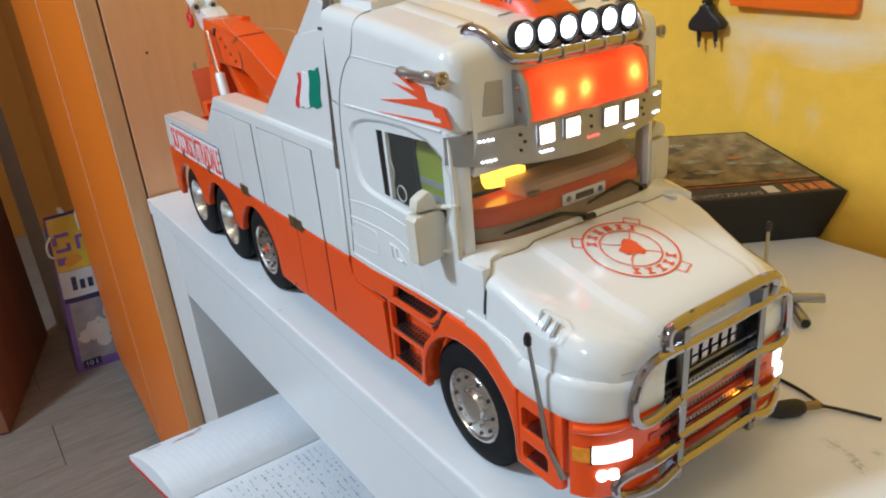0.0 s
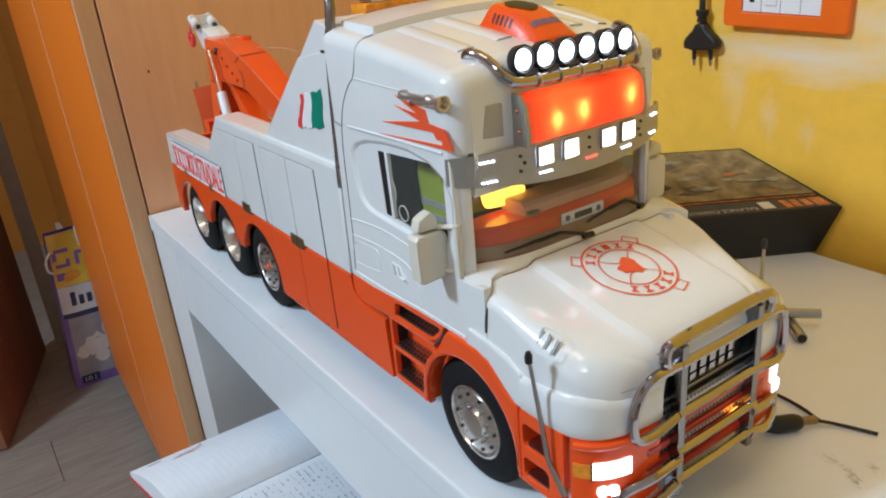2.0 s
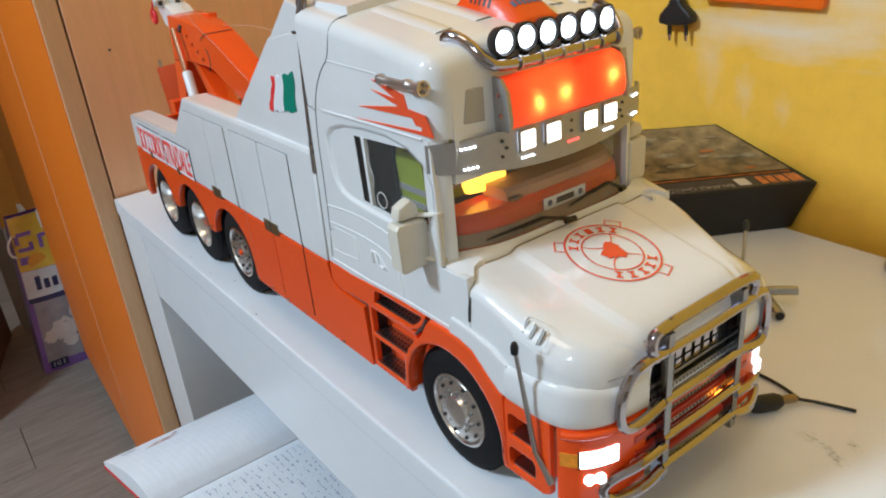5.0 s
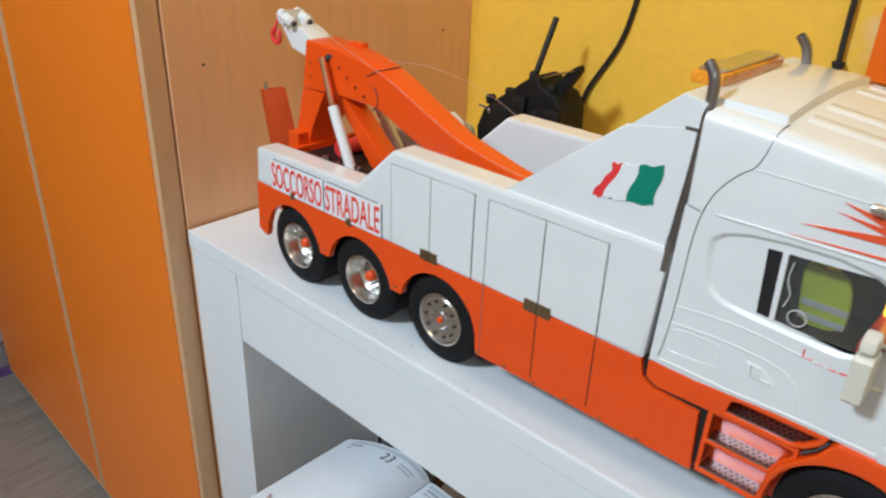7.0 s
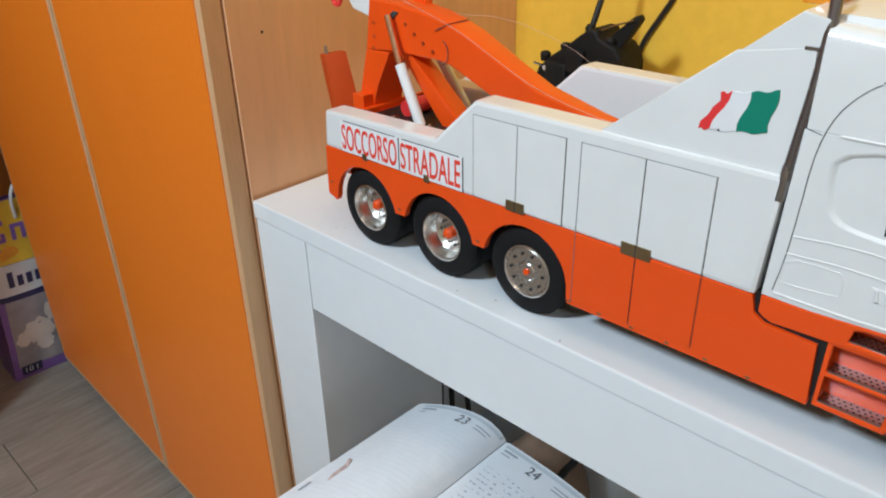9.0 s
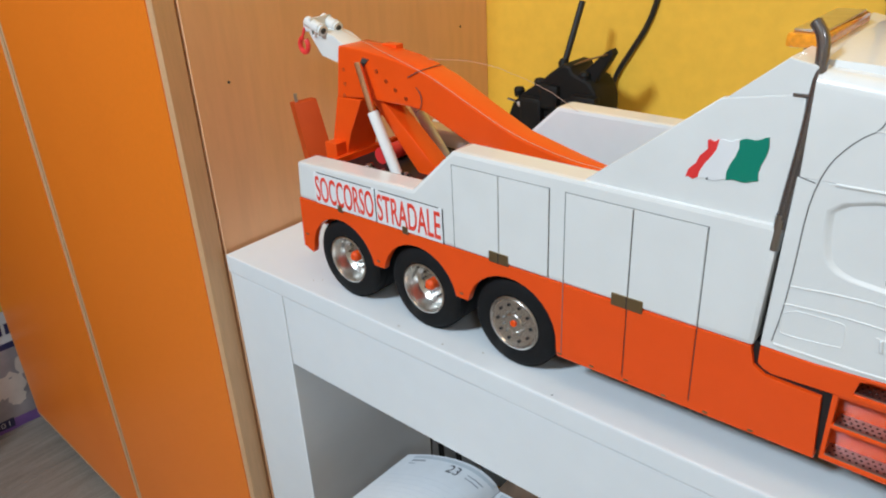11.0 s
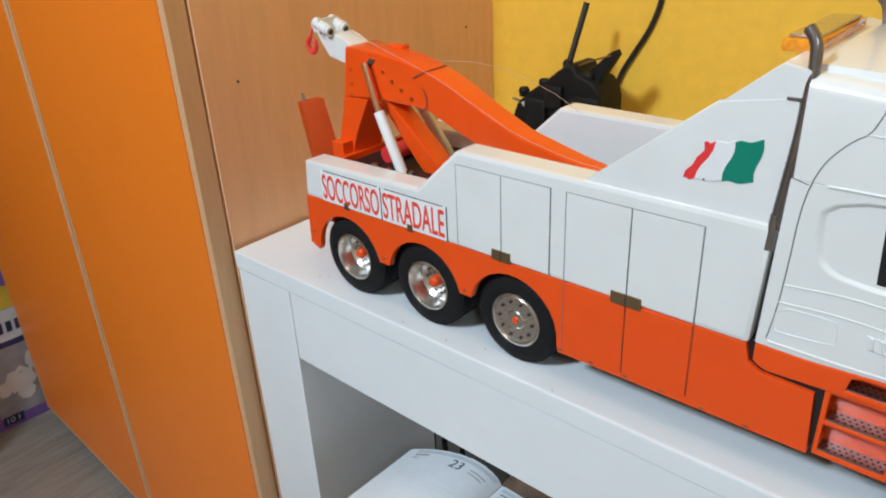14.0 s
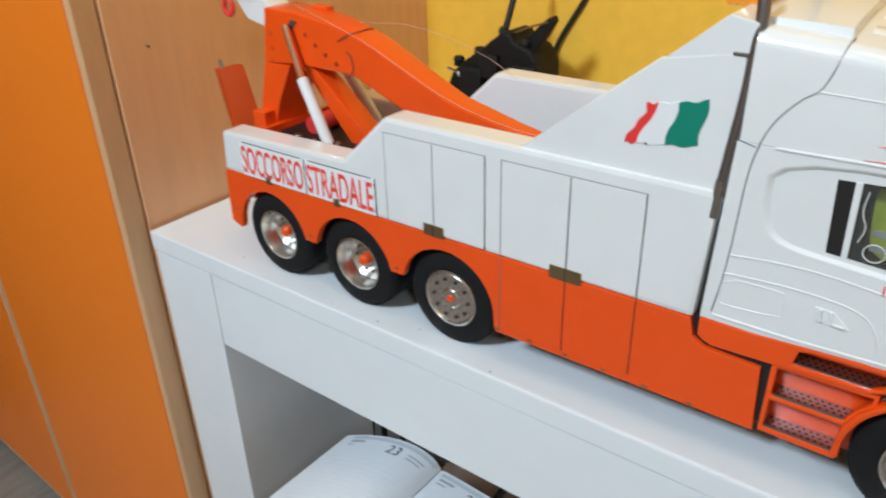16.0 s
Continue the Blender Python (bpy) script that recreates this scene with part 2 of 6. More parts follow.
# ---- mesh helpers ----
def bev(bm, w, seg=2, angle=25):
    """Rounds the sharp edges and marks the flat faces between them, which mesh_of leaves unsmoothed."""
    edges = [e for e in bm.edges if len(e.link_faces) == 2 and e.calc_face_angle(0) > radians(angle)]
    bm.normal_update()
    flat = {(*(round(c, 4) for c in f.normal), round(f.normal.dot(f.verts[0].co), 5)) for f in bm.faces if all(a > radians(angle) or a < 0.008 for a in (e.calc_face_angle(0) for e in f.edges))}
    bmesh.ops.bevel(bm, geom=edges, offset=w, segments=seg, profile=0.6, affect="EDGES", clamp_overlap=True)
    bm.normal_update()
    for f in bm.faces:
        f.smooth = any(f.normal.dot(Vector(p[:3])) > 0.9999 and abs(f.normal.dot(f.verts[0].co) - p[3]) < 0.00003 for p in flat)
    return bm


def box(lo, hi, w=0.0, seg=2, bm=None):
    b = bmesh.new()
    bmesh.ops.create_cube(b, size=1.0)
    for v in b.verts:
        v.co = Vector([(lo[i] + hi[i]) / 2 + v.co[i] * (hi[i] - lo[i]) for i in range(3)])
    if w:
        bev(b, w, seg)
    return join(bm, b)


def join(bm, b):
    """Adds bmesh b to bm and gives bm back."""
    if bm is None:
        return b
    me = bpy.data.meshes.new("t")
    b.to_mesh(me)
    b.free()
    bm.from_mesh(me)
    bpy.data.meshes.remove(me)
    return bm


def plate(outer, lo, hi, axis="y", holes=(), w=0.0, bm=None):
    """A flat plate with holes: the outline in the plane across the axis, from lo to hi along it."""
    b = bmesh.new()
    order = {"y": lambda p, h: (p[0], h, p[1]), "x": lambda p, h: (h, p[0], p[1]), "z": lambda p, h: (p[0], p[1], h)}[axis]
    edges = []
    for loop in (outer, *holes):
        vs = [b.verts.new(order(p, lo)) for p in loop]
        edges += [b.edges.new((vs[i], vs[(i + 1) % len(vs)])) for i in range(len(vs))]
    if holes:
        bmesh.ops.triangle_fill(b, use_beauty=True, use_dissolve=False, edges=edges)
    else:
        b.faces.new(vs)
    r = bmesh.ops.extrude_face_region(b, geom=list(b.faces))
    for v in [g for g in r["geom"] if isinstance(g, bmesh.types.BMVert)]:
        v.co["xyz".index(axis)] = hi
    bmesh.ops.recalc_face_normals(b, faces=list(b.faces))
    if w:
        bev(b, w, 2, 40)
    return join(bm, b)


def tube(pts, r, seg=10, closed=False, bm=None, smooth=0):
    """A round bar along points; smooth rounds the corners by that many cuts."""
    P = [Vector(p) for p in pts]
    for _ in range(smooth):
        Q = [] if closed else [P[0]]
        rng = range(len(P)) if closed else range(len(P) - 1)
        for i in rng:
            a, c = P[i], P[(i + 1) % len(P)]
            Q += [a.lerp(c, 0.25), a.lerp(c, 0.75)]
        P = Q if closed else Q + [P[-1]]
    b = bmesh.new()
    rings, up = [], None
    n = len(P)
    for i, p in enumerate(P):
        d = (P[(i + 1) % n] - P[i - 1]) if closed else (P[min(i + 1, n - 1)] - P[max(i - 1, 0)])
        d.normalize()
        if up is None:
            up = d.orthogonal().normalized()
        up = (up - d * up.dot(d)).normalized()
        s = d.cross(up)
        rr = r[i * (len(r) - 1) // max(1, n - 1)] if isinstance(r, (list, tuple)) else r
        rings.append([b.verts.new(p + (up * math.cos(a) + s * math.sin(a)) * rr) for a in (2 * math.pi * k / seg for k in range(seg))])
    for i in range(n if closed else n - 1):
        A, C = rings[i], rings[(i + 1) % n]
        for k in range(seg):
            b.faces.new((A[k], A[(k + 1) % seg], C[(k + 1) % seg], C[k]))
    if not closed:
        b.faces.new(rings[0][::-1])
        b.faces.new(rings[-1])
    bmesh.ops.recalc_face_normals(b, faces=list(b.faces))
    return join(bm, b)


def lathe(profile, at=(0, 0, 0), axis="y", seg=40, bm=None):
    """Turns (radius, height) pairs round the axis through at; radius 0 closes an end."""
    b = bmesh.new()
    rings = []
    for r, h in profile:
        if r < 1e-6:
            rings.append([b.verts.new({"y": (0, h, 0), "x": (h, 0, 0), "z": (0, 0, h)}[axis])])
        else:
            ring = []
            for k in range(seg):
                c, s = r * math.cos(2 * math.pi * k / seg), r * math.sin(2 * math.pi * k / seg)
                ring.append(b.verts.new({"y": (c, h, s), "x": (h, c, s), "z": (c, s, h)}[axis]))
            rings.append(ring)
    for A, C in zip(rings, rings[1:]):
        for k in range(seg):
            q = [A[k % len(A)], A[(k + 1) % len(A)], C[(k + 1) % len(C)], C[k % len(C)]]
            q = [v for i, v in enumerate(q) if v not in q[:i]]
            if len(q) > 2:
                b.faces.new(q)
    bmesh.ops.recalc_face_normals(b, faces=list(b.faces))
    bmesh.ops.translate(b, verts=list(b.verts), vec=at)
    return join(bm, b)


def grid(rows, bm=None, closed=False):
    """A skin over rows of points."""
    b = bmesh.new()
    V = [[b.verts.new(p) for p in row] for row in rows]
    for A, C in zip(V, V[1:]):
        for k in range(len(A) - (0 if closed else 1)):
            j = (k + 1) % len(A)
            b.faces.new((A[k], A[j], C[j], C[k]))
    bmesh.ops.recalc_face_normals(b, faces=list(b.faces))
    return join(bm, b)


def thick(bm, t):
    bmesh.ops.solidify(bm, geom=list(bm.faces), thickness=t)
    return bm


def mesh_of(bm, name, material, angle=35):
    me = bpy.data.meshes.new(name)
    bm.to_mesh(me)
    bm.free()
    flat = [p.use_smooth for p in me.polygons]
    me.set_sharp_from_angle(angle=radians(angle))
    for p, f in zip(me.polygons, flat):
        p.use_smooth = not f
    me.materials.append(material)
    return me


def place_of(ob):
    return place_of(ob.parent) @ ob.matrix_parent_inverse @ ob.matrix_basis if ob.parent else ob.matrix_basis.copy()


def part(name, bm, material, parent=None, label="", angle=35):
    """One mesh object, under its thing where one is given; its points are in the world's metres."""
    ob = new(name, mesh_of(bm, name, material, angle))
    if parent is not None:
        ob.parent = parent
        ob.matrix_parent_inverse = place_of(parent).inverted()
    if label:
        ob["label"] = label
    return ob


def thing(name, at, label, category, group="", kind=""):
    ob = new(name)
    ob.empty_display_size = 0.02
    ob.location = at
    return tagged(ob, label, category, group, kind)


def letters(text, x0, x1, z0, z1, y, t=0.0004, bold=0.0):
    """Lettering in the built-in font, fitted to a rectangle that faces the -y side."""
    cu = bpy.data.curves.new("t", "FONT")
    cu.body, cu.extrude, cu.offset = text, 0.5, bold
    ob = bpy.data.objects.new("t", cu)
    scene.collection.objects.link(ob)
    dg = bpy.context.evaluated_depsgraph_get()
    me = bpy.data.meshes.new_from_object(ob.evaluated_get(dg))
    bpy.data.objects.remove(ob)
    b = bmesh.new()
    b.from_mesh(me)
    bpy.data.meshes.remove(me)
    xs, ys, zs = [[v.co[i] for v in b.verts] for i in range(3)]
    for v in b.verts:
        u = (v.co.x - min(xs)) / (max(xs) - min(xs))
        w = (v.co.y - min(ys)) / (max(ys) - min(ys))
        d = (v.co.z - min(zs)) / (max(zs) - min(zs))
        v.co = (x0 + u * (x1 - x0), y - t * d, z0 + w * (z1 - z0))
    return b


# ---- the room ----
WALL = lambda x: 0.464 - 0.041 * (x + 0.40)
floor_ob = tagged(part("floor", box((-2.7, -3.2, -0.06), (2.6, 0.75, -0.004)), SEAM), "grey wood-look laminate floor", "floor", kind="structure")
ceiling = tagged(part("ceiling", box((-2.7, -3.2, 2.6), (2.6, 0.75, 2.68)), CEILING), "plain white painted ceiling", "ceiling", kind="structure")
tagged(part("wall_north", plate([(-2.7, WALL(-2.7)), (2.6, WALL(2.6)), (2.6, 0.75), (-2.7, 0.75)], 0, 2.6, "z"), YELLOW),
               "yellow painted wall with pale scuffs and filler smears", "wall", kind="structure")
WESTPAINT = mat("orange_wall_paint", (0.46, 0.165, 0.012), 0.75, vary=0.05, bump=0.1)
tagged(part("wall_west", box((-2.78, -3.2, 0), (-2.70, 0.75, 2.6)), WESTPAINT), "dull orange painted wall", "wall", kind="structure")
tagged(part("wall_east", box((2.6, -3.2, 0), (2.68, 0.75, 2.6)), CEILING), "plain white painted wall", "wall", kind="structure")
tagged(part("wall_south", box((-2.7, -2.34, 0), (2.6, -2.26, 2.6)), CEILING),
       "plain white painted wall", "wall", kind="structure")

# ---- wardrobe ----
FRONT = lambda x: -0.0345 - 0.034 * (x + 0.374)
wardrobe = thing("wardrobe", (-0.9, 0.2, 0), "tall beech wardrobe with orange laminate doors", "wardrobe")
part("side_panel", plate([(-0.372, -0.0095), (-0.3762, 0.4625), (-0.3992, 0.4625), (-0.395, -0.0095)], 0.0, 2.25, "z", w=0.0006), BEECH, wardrobe, "beech veneer side panel with screw holes")
part("carcass", plate([(-0.397, -0.004), (-0.401, 0.452), (-1.325, 0.49), (-1.320, 0.028)], 0.06, 2.24, "z"), BEECH, wardrobe)
part("plinth", plate([(-0.40, 0.035), (-1.31, 0.065), (-1.31, 0.080), (-0.40, 0.050)], 0.0, 0.06, "z"), BEECH, wardrobe)
for a, c in ((-0.374, -0.803), (-0.807, -1.322)):
    def quad(x0, x1, d0, d1):
        return [(x0, FRONT(x0) + d0), (x1, FRONT(x1) + d0), (x1, FRONT(x1) + d1), (x0, FRONT(x0) + d1)]
    leaf = part("door", plate(quad(a, c, 0.0, 0.0225), 0.048, 2.2, "z", w=0.001), BEECHEDGE, wardrobe, "beech-edged door leaf")
    part("door_face", plate(quad(a - 0.011, c + 0.011, -0.0012, 0.001), 0.060, 2.19, "z"), DOORORANGE, leaf, "orange laminate door face")
for z, y in ((0.906, 0.030), (0.904, 0.403), (1.30, 0.03), (0.5, 0.03)):
    x = -0.372 - 0.0089 * (y + 0.0095)
    part("screw_hole", lathe([(0.0, 0.0006), (0.0016, 0.0006), (0.0016, -0.001), (0, -0.001)], (x, y, z), "x", 10), SEAM, wardrobe)

# ---- desk ----
desk = thing("desk", (0.33, 0.2, 0), "white laminate desk with thick panel legs", "desk")
TOPZ = 0.73
part("tabletop", plate([(-0.367, -0.014), (1.05, -0.014), (1.05, WALL(1.05) - 0.004), (-0.3745, 0.448)], 0.7090, TOPZ, "z", w=0.0022), DESKWHITE, desk)
part("leg_panel", plate([(-0.3655, -0.0125), (-0.277, -0.0125), (-0.277, 0.19), (-0.3705, 0.19)], 0.0, 0.7082, "z", w=0.0010), DESKWHITE, desk)
part("side_board", plate([(-0.3705, 0.1905), (-0.3640, 0.1905), (-0.3680, 0.4140), (-0.3745, 0.4140)], 0.0, 0.7082, "z"), DESKWHITE, desk)
part("leg_panel", box((0.96, -0.0125, 0), (1.045, 0.37, 0.7082), 0.0010), DESKWHITE, desk)
part("apron", box((-0.2758, -0.0122, 0.6262), (0.9595, 0.012, 0.7082), 0.0010), DESKWHITE, desk)
part("back_panel", plate([(-0.3735, 0.415), (0.9595, 0.355), (0.9595, 0.371), (-0.3735, 0.431)], 0.10, 0.7082, "z"), DESKWHITE, desk)

# ---- the model tow truck ----
C = 0.082                     # middle of the truck across
HUB = 0.7687
truck = thing("model_tow_truck", (0.05, C, TOPZ), "large white and orange scale model tow truck", "model truck")


def both(name, make, material, label=""):
    """A part on the near side and its mirror on the far side."""
    out = []
    for far in (False, True):
        b = make()
        if far:
            for v in b.verts:
                v.co.y = 2 * C - v.co.y
            bmesh.ops.reverse_faces(b, faces=list(b.faces))
        out.append(part(name, b, material, truck, label))
    return out


def arc(cx, cz, r, a0, a1, n=14):
    return [(cx + r * math.cos(radians(a0 + (a1 - a0) * i / n)), cz + r * math.sin(radians(a0 + (a1 - a0) * i / n))) for i in range(n + 1)]


SPLIT = 0.8202
AX = (-0.187, -0.0935, 0.0)
# orange lower side with three wheel arches
skirt = [(0.176, SPLIT), (-0.241, SPLIT), (-0.243, 0.771), (-0.2305, 0.766)]
R = 0.0415
for i, ax in enumerate(AX):
    skirt += arc(ax, HUB, R, 176 if i == 0 else 168, 12 if i < 2 else -3)
skirt += [(0.0425, 0.7592), (0.2205, 0.7590), (0.2180, 0.8020), (0.186, 0.8035), (0.179, 0.808)]
both("side_skirt", lambda: plate(skirt, 0.0, 0.006, w=0.0006), ORANGE, "orange lower side panel with wheel arches")
# white upper side boxes
upper = [(-0.241, SPLIT), (0.1775, SPLIT), (0.182, 0.899), (-0.051, 0.900), (-0.094, 0.860), (-0.237, 0.8565)]
both("side_box", lambda: plate(upper, 0.0, 0.024, w=0.0034), WHITE, "white storage box side of the truck bed")
both("wing_panel", lambda: plate([(0.057, 0.8985), (0.1825, 0.8985), (0.1828, 0.9714), (0.1405, 0.9639)], 0.0026, 0.0066, w=0.0012), WHITE, "white sloping wing panel behind the cab")
part("bed_floor", box((-0.236, 0.024, 0.812), (0.176, 2 * C - 0.024, 0.838), 0.001), BLACK, truck, "dark bed floor")
part("tail_plate", box((-0.240, 0.023, 0.785), (-0.234, 2 * C - 0.023, 0.846), 0.001), ORANGE, truck)
part("undertray", box((-0.235, 0.0515, 0.752), (0.175, 2 * C - 0.0515, 0.805), 0.001), BLACK, truck)
part("chassis_rail", box((-0.22, 0.052, 0.772), (0.38, 2 * C - 0.052, 0.792), 0.002), BLACK, truck)
for ax in AX:
    part("axle", lathe([(0, 0.03), (0.006, 0.03), (0.006, 0.134), (0, 0.134)], (ax, 0, HUB), "y", 12), BLACK, truck)


# wheels: built once for each kind, then set on the axles
def tyre_mesh(width):
    r = 0.0385
    b = lathe([(0.0225, 0.003), (0.0235, 0.0006), (0.027, 0.0), (0.033, 0.0008), (0.0362, 0.0022), (0.0378, 0.0045), (r, 0.0065), (r, width - 0.0065), (0.0362, width - 0.0022), (0.027, width), (0.0225, width - 0.003)], seg=56)
    return b


def tread_mesh(width):
    b = None
    for k in range(90):
        for y0, y1 in ((0.0036, 0.0075), (0.0105, 0.0140)):
            bl = box((-0.0010, y0, -0.0008), (0.0006, y1, 0.0008))
            bl.transform(Matrix.Rotation(2 * math.pi * (k + 0.5 * (y0 > 0.01)) / 90, 4, "Y") @ Matrix.Translation((0.0378 if y0 < 0.01 else 0.0382, 0, 0)))
            b = join(b, bl)
    return b


def wheel(kind, ax, far):
    w = 0.046 if kind != "front" else 0.027
    y0 = 0.0045 if kind != "front" else 0.0025
    t = part("wheel", tyre_mesh(w), RUBBER, None, "black rubber tyre on a bright metal rim")
    made = [tagged(part("tread", tread_mesh(w), RUBBER, None), "fine rubber tread blocks", "", kind="stuff")]
    if kind == "deep":
        made.append(part("rim", lathe([(0.0232, 0.0035), (0.0228, 0.0005), (0.0214, 0.0002), (0.0200, 0.004), (0.0185, 0.013), (0.015, 0.016), (0.0, 0.0165)], seg=44), RIM, None, "deep polished metal rim"))
        made.append(part("hub_cap", lathe([(0.0, 0.006), (0.0030, 0.006), (0.0050, 0.0085), (0.0050, 0.0165), (0, 0.0165)], seg=20), ORANGE, None, "orange hub cap"))
        ring, h, hr = 0.0125, 0.0138, 0.0012
    elif kind == "flat":
        made.append(part("rim", lathe([(0.0232, 0.0035), (0.0228, 0.0005), (0.0214, 0.0002), (0.0205, 0.0022), (0.0195, 0.0012), (0.008, 0.0012), (0.007, 0.0005), (0.0, 0.0005)], seg=44), RIM, None, "flat metal wheel disc"))
        made.append(part("hub_cap", lathe([(0.0, -0.0006), (0.0026, -0.0006), (0.0028, 0.0008), (0, 0.0008)], seg=16), ORANGE, None, "orange hub cap"))
        ring, h, hr = 0.0155, 0.0006, 0.0013
    else:
        made.append(part("rim", lathe([(0.0232, 0.0035), (0.0228, 0.0005), (0.0214, 0.0002), (0.0205, 0.0024), (0.0195, 0.0012), (0.0100, 0.0004), (0.0092, -0.0016), (0.0050, -0.0022), (0.0, -0.0022)], seg=44), RIM, None, "bright metal front wheel disc"))
        ring, h, hr = 0.0172, 0.0006, 0.0011
    for k in range(10):
        a = 2 * math.pi * k / 10
        made.append(part("rim_hole", lathe([(0, -0.0003), (hr, -0.0003), (hr, 0.001), (0, 0.001)], (ring * math.cos(a), h, ring * math.sin(a)), seg=10), BLACK, None))
        rn = ring * (0.62 if kind != "front" else 0.70)
        made.append(part("wheel_nut", lathe([(0, -0.0012), (0.0008 if kind != "front" else 0.0011, -0.0010), (0.0009 if kind != "front" else 0.0012, 0.0012), (0, 0.0012)], (rn * math.cos(a + 0.3), h - (0.0004 if kind != "front" else 0.0002), rn * math.sin(a + 0.3)), seg=6), STEEL, None))
    for o in made:
        o.parent = t
    t.parent = truck
    t.matrix_parent_inverse = place_of(truck).inverted()
    t.matrix_basis = Matrix.Translation((ax, y0 if not far else 2 * C - y0, HUB)) @ (Matrix.Rotation(math.pi, 4, "Z") if far else Matrix.Identity(4))
    return t


for far in (False, True):
    wheel("deep", AX[0], far)
    wheel("deep", AX[1], far)
    wheel("flat", AX[2], far)
    wheel("front", 0.307, far)

# ---- cab ----
side = [(0.1808, 0.823), (0.1852, 0.9285), (0.306, 0.9285), (0.3075, 0.922), (0.3085, 0.90), (0.3085, 0.8620), (0.3175, 0.8615), (0.3283, 0.8625), (0.3283, 0.8238), (0.311, 0.8245), (0.278, 0.8250), (0.262, 0.8250), (0.21, 0.8225)]
window = [(0.2335, 0.918), (0.2355, 0.8795), (0.262, 0.8775), (0.302, 0.8745), (0.3035, 0.90), (0.3045, 0.921)]


def rounded(pts, times=2):
    """A closed outline with its corners cut round."""
    for _ in range(times):
        pts = [((1 - f) * p[0] + f * q[0], (1 - f) * p[1] + f * q[1]) for p, q in zip(pts, pts[1:] + pts[:1]) for f in (0.25, 0.75)]
    return pts


recess_line = rounded([(0.2028, 0.9240), (0.2030, 0.8960), (0.2085, 0.8790), (0.2350, 0.8752), (0.3060, 0.8715), (0.3072, 0.9255)])
inner_line = [(x + 0.0032 * (0.255 - x) / 0.052, z + 0.0019 * (0.900 - z) / 0.024) for x, z in recess_line]
DEEP = 0.0016


def door_recess():
    rim = [[(x + (u - x) * f, DEEP * d, z + (w - z) * f) for (x, z), (u, w) in zip(recess_line, inner_line)] for f, d in ((-0.12, -0.10), (0.12, 0.02), (0.35, 0.30), (0.70, 0.80), (1.0, 1.0))]
    return grid(rim, plate(inner_line, DEEP, DEEP + 0.0012, holes=[window]), closed=True)


both("cab_side", lambda: plate(side, 0.0, 0.0042, holes=[recess_line], w=0.0007), WHITE, "white cab side with the door window")
both("door_recess", door_recess, WHITE, "white pressed recess round the door window")
both("window_strip", lambda: plate([(0.2335, 0.918), (0.2355, 0.8795), (0.2425, 0.879), (0.2412, 0.9185)], 0.0019, 0.0036), BLACK, "black window strip")
both("window_divider", lambda: plate([(0.2412, 0.9185), (0.2425, 0.879), (0.2455, 0.879), (0.2443, 0.9187)], 0.0010, 0.0036, w=0.0004), WHITE)
both("side_window", lambda: plate([(0.2443, 0.9187), (0.2455, 0.879), (0.302, 0.8745), (0.3045, 0.921)], 0.0030, 0.0036), GLASS, "smoked side window")
# pressed lines on the door
lines = [tube([(0.1915, 0.0003, 0.8655), (0.2150, 0.0003, 0.8680), (0.2370, 0.0003, 0.8685), (0.2650, 0.0003, 0.8655), (0.2985, 0.0003, 0.8625)], 0.0008, 8, smooth=1),
         tube([(0.1895, 0.0002, 0.8540), (0.2220, 0.0002, 0.8562), (0.2520, 0.0002, 0.8545), (0.2620, 0.0002, 0.8500), (0.2675, 0.0002, 0.8410), (0.2690, 0.0002, 0.8290)], 0.0007, 8, smooth=2),
         tube([(0.1895, 0.0001, 0.8515), (0.2200, 0.0001, 0.8522), (0.2222, 0.0001, 0.8505), (0.2232, 0.0001, 0.8385), (0.2215, 0.0001, 0.8368), (0.1915, 0.0001, 0.8345), (0.1898, 0.0001, 0.8362)], 0.0005, 6, closed=True, smooth=1),
         tube([(0.1880, 0.0004, 0.8266), (0.23, 0.0004, 0.8262), (0.27, 0.0004, 0.8275), (0.31, 0.0004, 0.8270)], 0.0011, 8),
         tube([(0.204, 0, 0.928), (0.25, 0, 0.9285), (0.302, 0, 0.9285)], 0.0009, 6)]
for line in lines:
    both("door_moulding", line.copy, WHITE)
    line.free()
both("door_handle", lambda: plate([(0.2372, 0.8498), (0.2465, 0.8492), (0.2545, 0.8415), (0.2535, 0.8402), (0.2385, 0.8415)], -0.0005, 0.0003, w=0.0003, bm=tube([(0.2400, -0.0009, 0.8490), (0.2410, -0.0011, 0.8425)], 0.0009, 8, bm=tube([(0.2450, -0.0009, 0.8490), (0.2470, -0.0011, 0.8425), (0.2520, -0.0009, 0.8420)], 0.0008, 8))), WHITE, "white door handle in its pocket")
both("door_gap", lambda: tube([(0.1868, -0.0001, 0.8285), (0.1900, -0.0001, 0.850), (0.1918, -0.0001, 0.880), (0.1928, -0.0001, 0.910), (0.1955, -0.0001, 0.9270), (0.2000, 0.0000, 0.9395), (0.2065, 0.0000, 0.9485), (0.2130, 0.0000, 0.9550), (0.2180, 0.0000, 0.9580), (0.2215, 0.0000, 0.9660), (0.2235, 0.0003, 0.9735), (0.2243, 0.0022, 0.9773), (0.2250, 0.0060, 0.9797), (0.2256, 0.0120, 0.9808)], 0.00038, 6, smooth=1), SEAMGREY)
